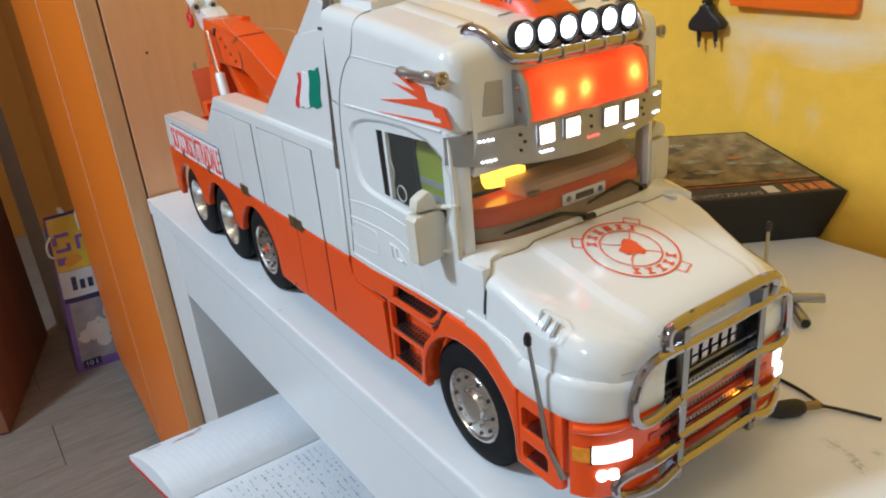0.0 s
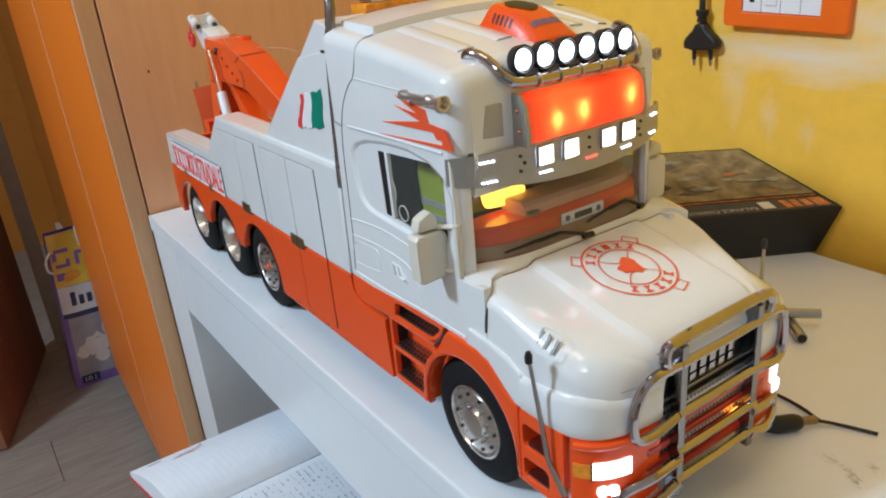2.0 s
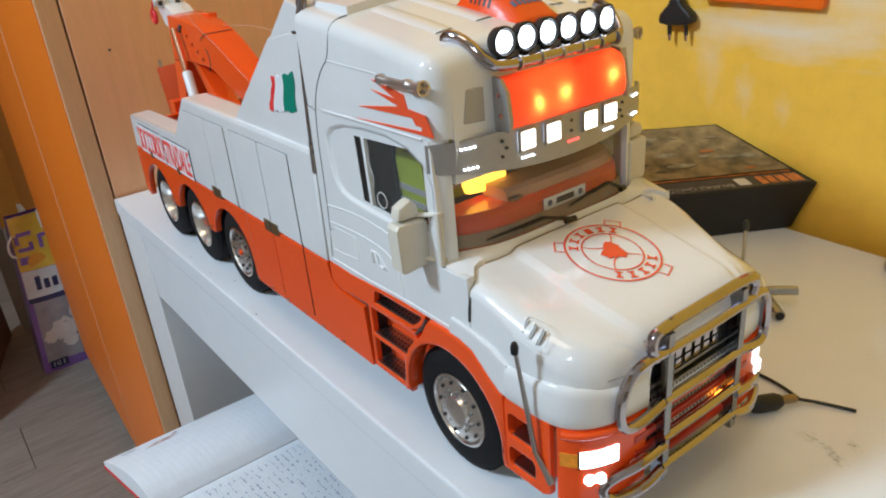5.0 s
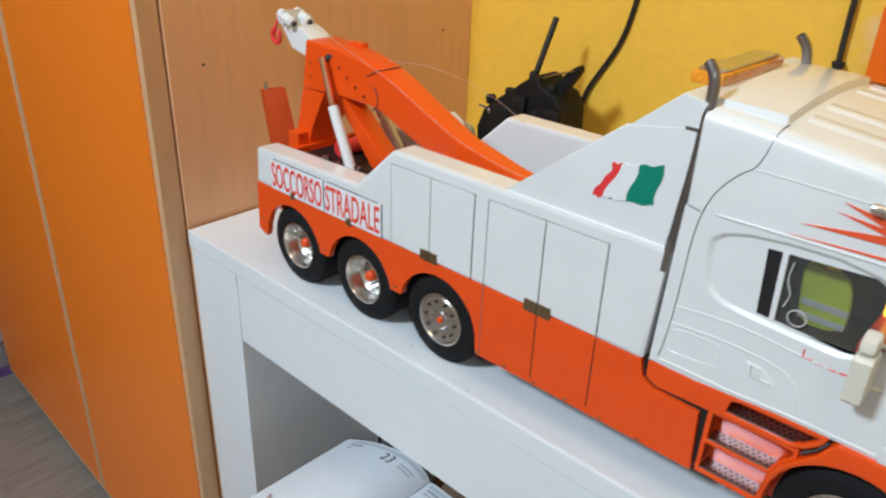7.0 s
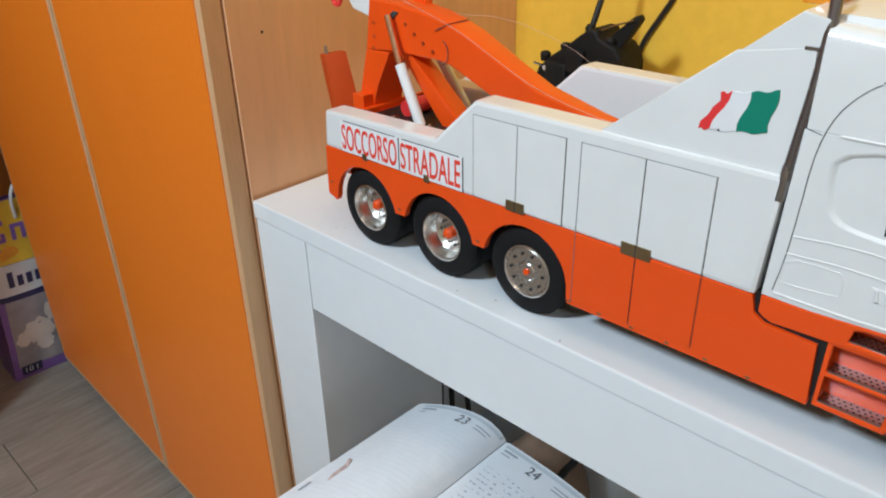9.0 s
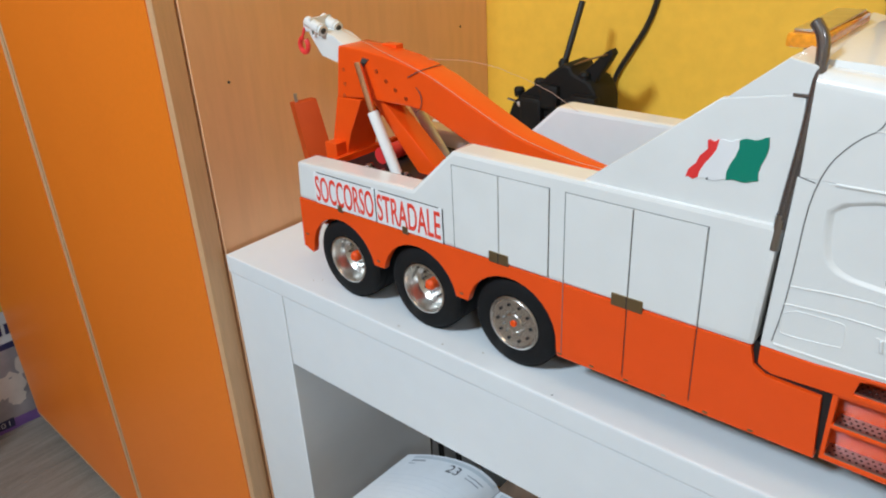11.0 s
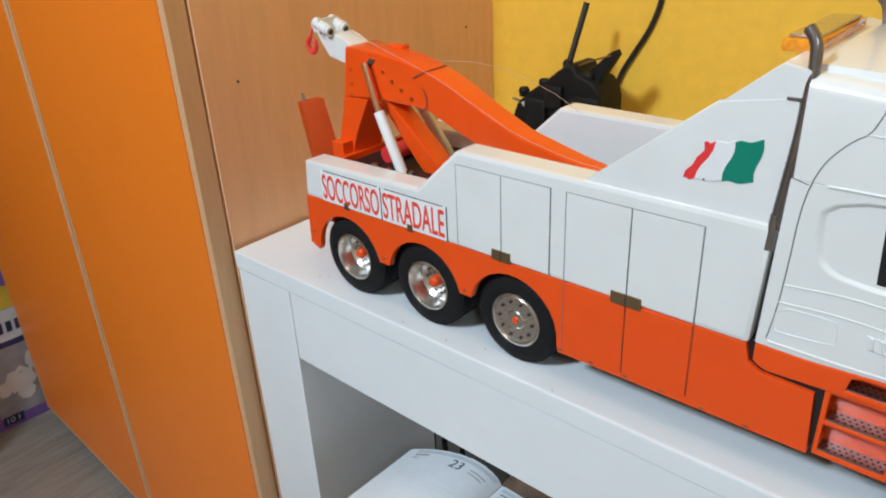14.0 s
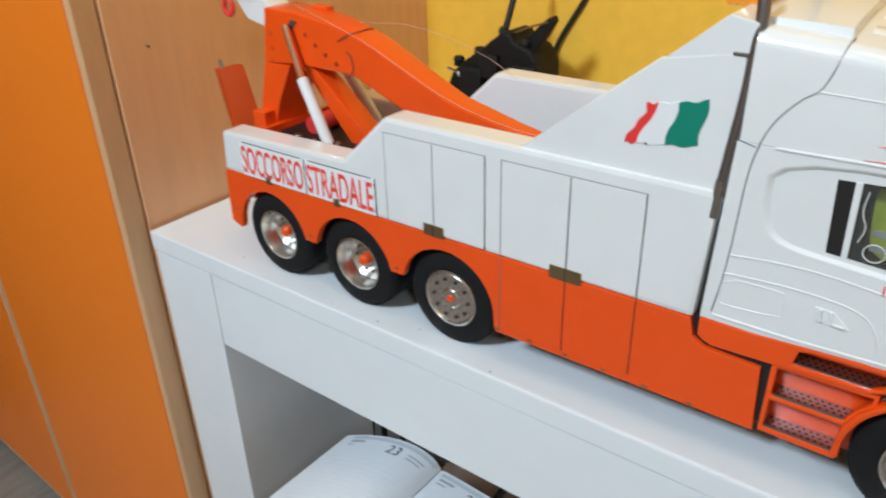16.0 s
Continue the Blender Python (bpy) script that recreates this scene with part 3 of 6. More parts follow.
# roof skin: upright sides, a tight top edge and a slightly crowned top, rolling over at the front corners
def roof_section(x, half, ze, r, crown):
    top = [(half - r + r * math.cos(radians(a)), ze - r + r * math.sin(radians(a))) for a in range(0, 91, 15)]
    flat = [((half - r) * (1 - f), ze + crown * (1 - (1 - f) ** 2)) for f in (0.06, 0.15, 0.3, 0.5, 0.75, 1.0)]
    right = [(half, 0.9287), (half, 0.940)] + top + flat
    return [(x, C - u, z) for u, z in right] + [(x, C + u, z) for u, z in right[-2::-1]]


roof_rows = []
for x, ze in ((0.1865, 0.9835), (0.205, 0.9820), (0.233, 0.9790), (0.255, 0.9760), (0.277, 0.9730), (0.292, 0.9703), (0.3005, 0.9688)):
    roof_rows.append(roof_section(x, 0.082, ze, 0.0085, 0.0050))
for k in range(1, 9):
    a = radians(90 * k / 8)
    roof_rows.append(roof_section(0.3005 + 0.0130 * math.sin(a), 0.082 - 0.0105 * (1 - math.cos(a)), 0.9688 - 0.0120 * (1 - math.cos(a)), 0.0085 - 0.004 * k / 8, 0.0048 - 0.001 * k / 8))
last = roof_rows[-1]
roof_rows.append([(0.3140, p[1], min(p[2], 0.925)) for p in last])
roof_rows.append([(0.3125, p[1], 0.905) for p in last])
roof = part("cab_roof", thick(grid(roof_rows), 0.003), WHITE, truck, "white rounded high cab roof", angle=50)
part("cab_back", box((0.1868, 0.003, 0.823), (0.1895, 2 * C - 0.003, 0.975), 0.0005), WHITE, truck)
# raised rear lip of the roof and roof ribs
def roof_z(x, y):
    ze = float(np.interp(x, (0.1865, 0.205, 0.233, 0.255, 0.277, 0.3005), (0.9835, 0.9820, 0.9790, 0.9760, 0.9730, 0.9688)))
    return ze + 0.0050 * max(0.0, 1 - ((y - C) / 0.0735) ** 2)


cap_rows = []
for k in range(9):
    x = 0.1868 + 0.0372 * k / 8
    row = [(x, C - 0.0700, roof_z(x, 0.012) - 0.0020)] + [(x, C - 0.0685 + 0.137 * j / 20, roof_z(x, C - 0.0685 + 0.137 * j / 20) + 0.0026 + 0.0015 * k / 8) for j in range(21)] + [(x, C + 0.0700, roof_z(x, 0.012) - 0.0020)]
    cap_rows.append(row)
cap_rows.append([(p[0] + 0.0012, p[1], p[2] - 0.0060) for p in cap_rows[-1]])
part("roof_cap", thick(grid(cap_rows), 0.001), WHITE, truck, "white raised rear cap of the roof")
for y in (0.030, 0.056, 0.108, 0.134):
    part("roof_rib", thick(grid([[(x, y + w, roof_z(x, y + w) + h) for w, h in ((-0.0070, -0.0008), (-0.0045, 0.0008), (0.0045, 0.0008), (0.0070, -0.0008))] for x in (0.230, 0.2325, 0.25, 0.27, 0.2845, 0.287)]), 0.0004), WHITE, truck)
part("rear_fairing", plate([(0.1420, 0.9634), (0.1845, 0.9709), (0.1862, 0.9850), (0.1720, 0.9880)], 0.0028, 2 * C - 0.0028, w=0.0008), WHITE, truck, "white fairing behind the roof")
both("roof_crease", lambda: tube([(0.217, 0.0002, 0.9578), (0.255, 0.0002, 0.9566), (0.299, 0.0002, 0.9550)], 0.0006, 6), WHITE)
both("panel_seam", lambda: tube([(0.1862, 0.0000, 0.9288), (0.1945, 0.0000, 0.9268)], 0.0003, 5), SEAM)

# cab front: pillars, windscreen, inside
both("pillar", lambda: plate([(0.2985, 0.001), (0.3065, 0.0008), (0.3100, 0.005), (0.3112, 0.0095), (0.3075, 0.0115), (0.2985, 0.0050)], 0.8590, 0.929, "z", w=0.0010), WHITE)
def glass_bow(y):
    return max(0.0, 1 - abs((y - C) / (C - 0.0095)) ** 5)


def glass_x(y, z):
    return 0.3060 + (0.0130 - 0.15 * (z - 0.867)) * glass_bow(y)


def rear_edge(y):
    """How far the hood reaches back towards the windscreen, from none at its sides to its full 8.5 mm."""
    f = min(1.0, max(0.0, (0.0780 - abs(y - C)) / 0.010))
    return 0.0085 * f * f * (3 - 2 * f)


part("windscreen", thick(grid([[(glass_x(y, z), y, z) for z in (0.8670, 0.888, 0.914)] for y in (0.0095 + k / 24 * (2 * C - 0.019) for k in range(25))]), 0.0008), SHIELD, truck, "curved windscreen")
cowl_rows = []
for k in range(33):
    y = 0.0008 + k / 32 * (2 * C - 0.0016)
    edge = 1 - max(0.0, (abs(y - C) - 0.060) / 0.021) ** 2
    lip = 0.3285 - rear_edge(y)
    back = min(lip - 0.0020, glass_x(y, 0.867) - 0.0006)
    cowl_rows.append([(back - 0.004, y, 0.8560), (back - 0.0005, y, 0.8632 + 0.0036 * edge), (back + 0.0006, y, 0.8636 + 0.0036 * edge), (lip - 0.0008, y, 0.8606 + 0.0030 * edge), (lip, y, 0.8596), (lip, y, 0.8560)])
part("cowl", thick(grid(cowl_rows), 0.0006), WHITE, truck, "white cowl under the windscreen", angle=50)
# mottled brown strip just inside the lower edge of the glass
part("inner_sill", thick(grid([[(0.3036 + 0.0125 * glass_bow(y), y, 0.8745), (glass_x(y, 0.867) - 0.0014, y, 0.8674)] for y in (0.0120 + k / 24 * (2 * C - 0.024) for k in range(25))]), 0.0006), mat("matt_brown_strip", (0.36, 0.25, 0.16), 0.8, vary=0.15, scale=80), truck, "brown strip at the foot of the windscreen")
dash_rows = []
for k in range(17):
    y = 0.0105 + k / 16 * (2 * C - 0.021)
    front = 0.3025 + 0.0125 * glass_bow(y)
    dash_rows.append([(0.285, y, 0.845), (front, y, 0.845), (front + 0.0010, y, 0.866), (front - 0.0010, y, 0.8805), (front - 0.0045, y, 0.8835), (0.287, y, 0.8825), (0.285, y, 0.880)])
b = grid(dash_rows, closed=True)
b.verts.ensure_lookup_table()
b.faces.new([b.verts[i] for i in range(7)])
b.faces.new([b.verts[len(b.verts) - 1 - i] for i in range(7)])
bmesh.ops.recalc_face_normals(b, faces=list(b.faces))
part("dashboard", b, ORANGE, truck, "orange dashboard close behind the windscreen")
number = part("name_plate", plate([(0.0660, 0.8748), (0.0985, 0.8748), (0.0985, 0.8812), (0.0660, 0.8812)], 0.3158, 0.3166, "x"), FLAGWHITE, truck, "small white plate behind the windscreen")
part("plate_bars", box((0.3166, 0.0755, 0.8762), (0.3169, 0.0890, 0.8796)), SEAM, number)
for y in (0.0702, 0.0943):
    part("plate_mark", lathe([(0, 0.0003), (0.0018, 0.0003), (0.0018, 0), (0, 0)], (0.3166, y, 0.8780), "x", 10), mat("blue_grey_print", (0.10, 0.12, 0.22), 0.5), number)
part("cabin_floor", box((0.19, 0.005, 0.826), (0.31, 2 * C - 0.005, 0.838)), CABIN, truck)
part("cabin_wall", box((0.1900, 0.005, 0.838), (0.2000, 2 * C - 0.005, 0.970)), CABIN, truck, "dark grey cabin back wall")
part("bunk", box((0.200, 0.008, 0.838), (0.232, 2 * C - 0.008, 0.868), 0.003), CABIN, truck)
for y in (0.046, 0.118):
    seat = part("seat", box((0.246, y - 0.019, 0.846), (0.280, y + 0.019, 0.862), 0.004, bm=box((0.236, y - 0.024, 0.858), (0.250, y + 0.018, 0.911), 0.004)), SEATCLOTH, truck, "grey cloth cab seat")
vest = part("safety_vest", plate([(0.031, 0.872), (0.065, 0.871), (0.066, 0.895), (0.061, 0.9125), (0.054, 0.9135), (0.050, 0.902), (0.045, 0.902), (0.041, 0.9135), (0.034, 0.912), (0.030, 0.896)], 0.2525, 0.2575, "x", w=0.0015), VEST, truck, "yellow safety vest hung on the seat")
vest_side = part("safety_vest_side", plate(rounded([(0.2530, 0.8745), (0.2755, 0.8765), (0.2765, 0.8900), (0.2735, 0.9060), (0.2665, 0.9110), (0.2585, 0.9085), (0.2545, 0.9130), (0.2490, 0.9090), (0.2500, 0.8930)], 1), 0.0170, 0.0205, w=0.0012), VEST, truck, "yellow safety vest side")
for z in (0.878, 0.886):
    part("reflective_band", box((0.2574, 0.0310, z), (0.2581, 0.0655, z + 0.0035)), REFLECT, vest)
    part("reflective_band", box((0.2520, 0.0164, z + 0.001), (0.2758, 0.0171, z + 0.0045)), REFLECT, vest_side)
part("cab_flasher", plate(rounded([(0.0310, 0.8990), (0.0330, 0.8880), (0.0370, 0.8862), (0.0560, 0.8850), (0.0620, 0.8885), (0.0630, 0.8950)], 1), 0.2885, 0.2905, "x", w=0.0006), FLASHER, truck, "lit yellow flasher lamp behind the windscreen")
part("steering_wheel", tube([(0.281 + 0.004 * math.sin(a), 0.118 + 0.013 * math.cos(a), 0.879 + 0.012 * math.sin(a)) for a in (2 * math.pi * k / 20 for k in range(20))], 0.0012, 6, closed=True), BLACK, truck)
shelf_rows = []
for k in range(15):
    y = 0.0470 + k / 14 * 0.1010
    front = 0.3000 + 0.0125 * glass_bow(y)
    shelf_rows.append([(0.2880, y, 0.8822), (front - 0.0035, y, 0.8822), (front - 0.0050, y, 0.8880), (front - 0.0075, y, 0.8900), (0.2880, y, 0.8900)])
b = grid(shelf_rows, closed=True)
bmesh.ops.holes_fill(b, edges=[e for e in b.edges if e.is_boundary], sides=8)
part("dash_shelf", b, mat("dusty_pink_beige", (0.74, 0.47, 0.35), 0.5, vary=0.1), truck, "pinkish beige shelf on top of the dashboard")
toy = part("dash_ornament", box((0.3075, 0.0470, 0.8835), (0.3110, 0.0560, 0.8858), 0.0010), BRASS, truck, "small yellow ornament on the dashboard")
part("ornament_stripe", box((0.3073, 0.0505, 0.8836), (0.3112, 0.0517, 0.8861)), INK, toy)
def on_glass(y, z, out=0.0016):
    return (glass_x(y, z) + out, y, z)


for (y0, z0), (y1, z1), (y2, z2) in (((0.0245, 0.8712), (0.0620, 0.8730), (0.0800, 0.8672)), ((0.0820, 0.8732), (0.1150, 0.8778), (0.1315, 0.8712))):
    wiper = part("wiper", tube([on_glass(y0, z0), on_glass((y0 + y1) / 2, (z0 + z1) / 2 + 0.0006), on_glass(y1, z1)], [0.0006, 0.0010, 0.0008], 6), BLACK, truck, "black windscreen wiper")
    part("wiper_arm", tube([on_glass(0.45 * y0 + 0.55 * y1, 0.45 * z0 + 0.55 * z1 + 0.0004, 0.0028), on_glass(y1, z1, 0.0028), on_glass(y2, z2, 0.0034)], [0.0006, 0.0009, 0.0012], 8), BLACK, wiper)
    part("wiper_pivot", tube([on_glass(y2 - 0.0040, z2 - 0.0002, 0.0034), on_glass(y2 + 0.0035, z2 - 0.0006, 0.0038)], 0.0017, 10), BLACK, wiper)
# curled white stickers on the side glass
part("window_sticker", tube([(0.2478, 0.0012, 0.915), (0.2465, 0.0012, 0.904), (0.2505, 0.0012, 0.897), (0.2480, 0.0012, 0.889)], 0.0004, 5, smooth=2), REFLECT, truck)
part("window_sticker", tube([(0.2560 + 0.0048 * math.cos(a), 0.0012, 0.8850 + 0.0046 * math.sin(a)) for a in (2 * math.pi * k / 16 for k in range(16))], 0.0004, 5, closed=True), REFLECT, truck)

# drilled aluminium light board over the windscreen, with square and round lamps
def board(y, inset=0.0):
    f = (y - 0.008) / (2 * C - 0.016)
    return 0.3122 + 0.0095 * (1 - (2 * f - 1) ** 2) ** 0.8 - inset


def board_low(y):
    f = (y - 0.008) / (2 * C - 0.016)
    return 0.9108 - 0.0068 * (1 - (2 * f - 1) ** 2)


rows = []
for k in range(25):
    y = 0.0082 + k / 24 * (2 * C - 0.0164)
    rows.append([(board(y), y, z) for z in (board_low(y), 0.917, 0.9268)])
near = [[(0.3050, -0.0012, z) for z in (0.9125, 0.918, 0.9262)], [(0.3095, 0.0030, z) for z in (0.9112, 0.917, 0.9268)]]
far_end = [[(x, 2 * C - y, z) for x, y, z in r] for r in near[::-1]]
light_board = part("light_board", thick(grid(near + rows + far_end), 0.0014), GREYALU, truck, "bent aluminium light board with drilled holes")
for y in (0.051, 0.068, 0.096, 0.113):
    x = board(y) + 0.0012
    sq = part("square_lamp", box((x - 0.001, y - 0.0048, 0.9150), (x + 0.0008, y + 0.0048, 0.9245), 0.0006), LAMP, light_board, "lit square lamp")
    part("lamp_frame", plate([(y - 0.0058, 0.9140), (y + 0.0058, 0.9140), (y + 0.0058, 0.9255), (y - 0.0058, 0.9255)], x - 0.0008, x + 0.0005, "x", [[(y - 0.0046, 0.9152), (y + 0.0046, 0.9152), (y + 0.0046, 0.9243), (y - 0.0046, 0.9243)]]), STEEL, light_board)
for y, z, m in ((0.0515, 0.9105, LAMP), (0.1125, 0.9105, LAMP), (0.0835, 0.9115, LEDRED), (0.0170, 0.9225, LAMP), (0.0180, 0.9120, LAMP), (0.1470, 0.9225, LAMP), (0.1460, 0.9120, LAMP)):
    for k in range(4):
        yy = y + (k - 1.5) * 0.0023
        part("led", lathe([(0, 0.0006), (0.0005, 0.0004), (0.0006, -0.0008), (0, -0.0008)], (board(yy) + 0.0006, yy, z), "x", 8), m, light_board)
for y, z in ((0.036, 0.922), (0.036, 0.914), (0.082, 0.9225), (0.082, 0.917), (0.128, 0.922), (0.128, 0.914), (0.0385, 0.918), (0.1255, 0.918)):
    part("bolt_hole", lathe([(0, 0.0003), (0.0009, 0.0003), (0.0009, -0.0008), (0, -0.0008)], (board(y) + 0.0006, y, z), "x", 8), SEAM, light_board)

# orange sun shield sign over the board
SIGN_LINE = [(0.3150, 0.9276), (0.3225, 0.9278), (0.3238, 0.9310), (0.3236, 0.9380), (0.3230, 0.9440), (0.3215, 0.9482), (0.3195, 0.9505), (0.3135, 0.9525)]
sign = part("roof_sign", grid([[(x, 0.0386 + k / 12 * (2 * C - 0.0772), z) for x, z in SIGN_LINE] for k in range(13)]), FILM, truck, "orange light box sign over the windscreen")
part("sign_back", plate([(0.0386, 0.9276), (2 * C - 0.0386, 0.9276), (2 * C - 0.0386, 0.9525), (0.0386, 0.9525)], 0.3133, 0.3139, "x"), FLAGWHITE, sign, "white back plate inside the sign")
for y, z in ((0.0580, 0.9370), (0.0765, 0.9385), (0.1130, 0.9400)):
    part("sign_bulb", lathe([(0, 0.0010), (0.0012, 0.0008), (0.0017, 0.0002), (0.0017, -0.0014), (0, -0.0014)], (0.3211, y, z), "x", 12), BULB, sign, "lit amber bulb inside the sign")
for y in (0.0362, 2 * C - 0.0384):
    part("sign_bracket", plate([(0.3120, 0.9270), (0.3245, 0.9270), (0.3252, 0.9330), (0.3235, 0.9465), (0.3190, 0.9525), (0.3120, 0.9535)], y, y + 0.0022, holes=[arc(0.3185, 0.9345, 0.0014, 0, 330, 10), arc(0.3175, 0.9445, 0.0014, 0, 330, 10)]), GREYALU, sign, "drilled metal end bracket")
both("forehead_lamp", lambda: plate([(0.0165, 0.9340), (0.0300, 0.9330), (0.0300, 0.9500), (0.0195, 0.9505)], 0.3120, 0.3144, "x", w=0.0010), mat("dull_grey_lens", (0.40, 0.38, 0.35), 0.15, vary=0.08, coat=0.4), "grey clear corner lamp")

# roof lamp bar and lamps
bar_half = [(0.2950, 0.0235, 0.9690), (0.2960, 0.0240, 0.9740), (0.3060, 0.0265, 0.9715), (0.3160, 0.0310, 0.9620), (0.3180, 0.0370, 0.9580)]
bar = part("lamp_bar", tube(bar_half + [(0.3190, C, 0.9585)] + [(x, 2 * C - y - 0.002, z) for x, y, z in bar_half[::-1]], 0.0030, 12, smooth=2), CHROME, truck, "chrome roof lamp bar")
for k in range(6):
    y = 0.0420 + k * 0.0145
    lamp = part("roof_lamp", lathe([(0, -0.0075), (0.003, -0.0072), (0.0066, -0.003), (0.0074, 0.0010), (0.0074, 0.0024), (0.0064, 0.0030), (0.0055, 0.0016)], (0.3155, y, 0.9690), "x", 26), BLACK, bar, "round roof lamp with a black shell")
    part("lamp_lens", lathe([(0, 0.0032), (0.0036, 0.0028), (0.0051, 0.0020), (0.0051, 0.0008), (0, 0.0008)], (0.3155, y, 0.9690), "x", 26), LAMP, lamp, "lit white lens")
    part("lamp_foot", box((0.3125, y - 0.0016, 0.9575), (0.3165, y + 0.0016, 0.9625), 0.0004), BLACK, lamp)
    part("bar_clamp", tube([(0.3187, y + 0.0074 - 0.0008, 0.9583), (0.3187, y + 0.0074 + 0.0008, 0.9583)], 0.0037, 12), STEEL, bar)

# roof air vent, horns, mirrors, aerials
def vent_height(u, s):
    """u along the vent from rear to front, s across from -1 to 1."""
    rise = min(1.0, u / 0.10) ** 0.6 * (1.0 if u < 0.45 else max(0.0, 1 - ((u - 0.45) / 0.55) ** 1.6 * 0.86))
    edge = 1 - abs(s) ** 4.5
    return 0.0125 * rise * edge


vent_point = lambda u, s, up=0.0: (0.258 + 0.047 * u, C - 0.0035 + s * (0.0182 - 0.0050 * max(0, u - 0.4)), roof_z(0.256 + 0.047 * u, C) - 0.0012 + vent_height(u, s) + up)
vent_rows = [[vent_point(i / 20, -1 + 2 * k / 24) for k in range(25)] for i in range(21)]
vent_rows.append([(p[0] + 0.0010, p[1], p[2] - 0.004) for p in vent_rows[-1]])
vent = part("roof_vent", thick(grid(vent_rows), 0.001), ORANGE, truck, "orange domed roof air vent with a black grille", angle=50)
part("vent_grille", grid([[vent_point(0.36 + r * 0.22 * math.cos(a), r * 0.46 * math.sin(a), 0.0005) for a in (2 * math.pi * k / 24 for k in range(24))] for r in (0.02, 0.5, 1.0)], closed=True), BLACK, vent, "round black grille")
for k in range(6):
    part("vent_mark", grid([[vent_point(u, -0.62 + 0.21 * k + 0.15 * w, 0.0004) for w in (0, 1)] for u in (0.74, 0.82)]), mat("blue_grey_lettering", (0.10, 0.15, 0.28), 0.4), vent)
for k in range(5):
    part("vent_slot", grid([[vent_point(0.24 + 0.07 * k + 0.03 * w, s, 0.0005) for w in (0, 1)] for s in (-0.93, -0.86, -0.78)]), BLACK, vent)
both("air_horn", lambda: lathe([(0, -0.036), (0.0026, -0.0358), (0.0030, -0.033), (0.0020, -0.0305), (0.0019, -0.015), (0.0030, -0.0125), (0.0030, -0.0095), (0.0022, -0.008), (0.0026, -0.003), (0.0036, -0.001), (0.0038, 0.0012), (0.0030, 0.0012), (0.0015, -0.002), (0, -0.002)], (0.311, -0.0035, 0.9555), "x", 18), NICKEL, "chrome air horn")
both("horn_bracket", lambda: box((0.295, -0.0045, 0.9545), (0.298, 0.006, 0.9560), 0.0003), CHROME)
mirror_shape = lambda: plate([(-0.0180, 0.8620), (-0.0160, 0.8595), (-0.0015, 0.8605), (0.0008, 0.8630), (0.0012, 0.8845), (-0.0015, 0.8870), (-0.0168, 0.8872), (-0.0185, 0.8850)], 0.2890, 0.2985, "x", w=0.0028, bm=plate([(-0.0165, 0.8885), (-0.0020, 0.8880), (-0.0035, 0.8950), (-0.0070, 0.8990), (-0.0150, 0.8955)], 0.2895, 0.2975, "x", w=0.0026))
part("mirror", mirror_shape(), CREAM, truck, "cream door mirror housing")
far_mirror = mirror_shape()
for v in far_mirror.verts:
    v.co.y = 2 * C - v.co.y + 0.010
bmesh.ops.reverse_faces(far_mirror, faces=list(far_mirror.faces))
part("mirror", far_mirror, CREAM, truck, "cream door mirror housing")
for z in (0.8885, 0.8640):
    part("mirror_arm", tube([(0.294, 2 * C + 0.012, z), (0.302, 2 * C, z + 0.0005), (0.309, 2 * C - 0.004, z + 0.001)], 0.0014, 8), CREAM, truck)
both("mirror_arm", lambda: tube([(0.294, -0.004, 0.8885), (0.302, 0.000, 0.8895), (0.309, 0.004, 0.8900)], 0.0014, 8, bm=tube([(0.294, -0.004, 0.8640), (0.303, 0.001, 0.8640), (0.309, 0.004, 0.8650)], 0.0014, 8, bm=tube([(0.3085, 0.0005, 0.8630), (0.3085, 0.0005, 0.8920)], 0.0018, 8))), CREAM)
both("marker_aerial", lambda: tube([(0.3835, 0.0005, 0.7690), (0.3810, -0.0010, 0.7760), (0.3770, -0.0035, 0.7860), (0.3725, -0.0095, 0.8450)], [0.0024, 0.0020, 0.0014, 0.0010], 8), STEEL, "thin steel bumper aerial")
both("aerial_tip", lambda: lathe([(0, -0.003), (0.0018, -0.0026), (0.0020, 0.001), (0.0012, 0.0032), (0, 0.0035)], (0.3724, -0.0097, 0.8465), "z", 12), BLACK)

# hood; its plan is a rounded rectangle, shared with the bumper
nose_half = lambda x: (C + 0.0008) * (1 - max(0.0, (x - 0.362) / 0.0448) ** 4) ** 0.25


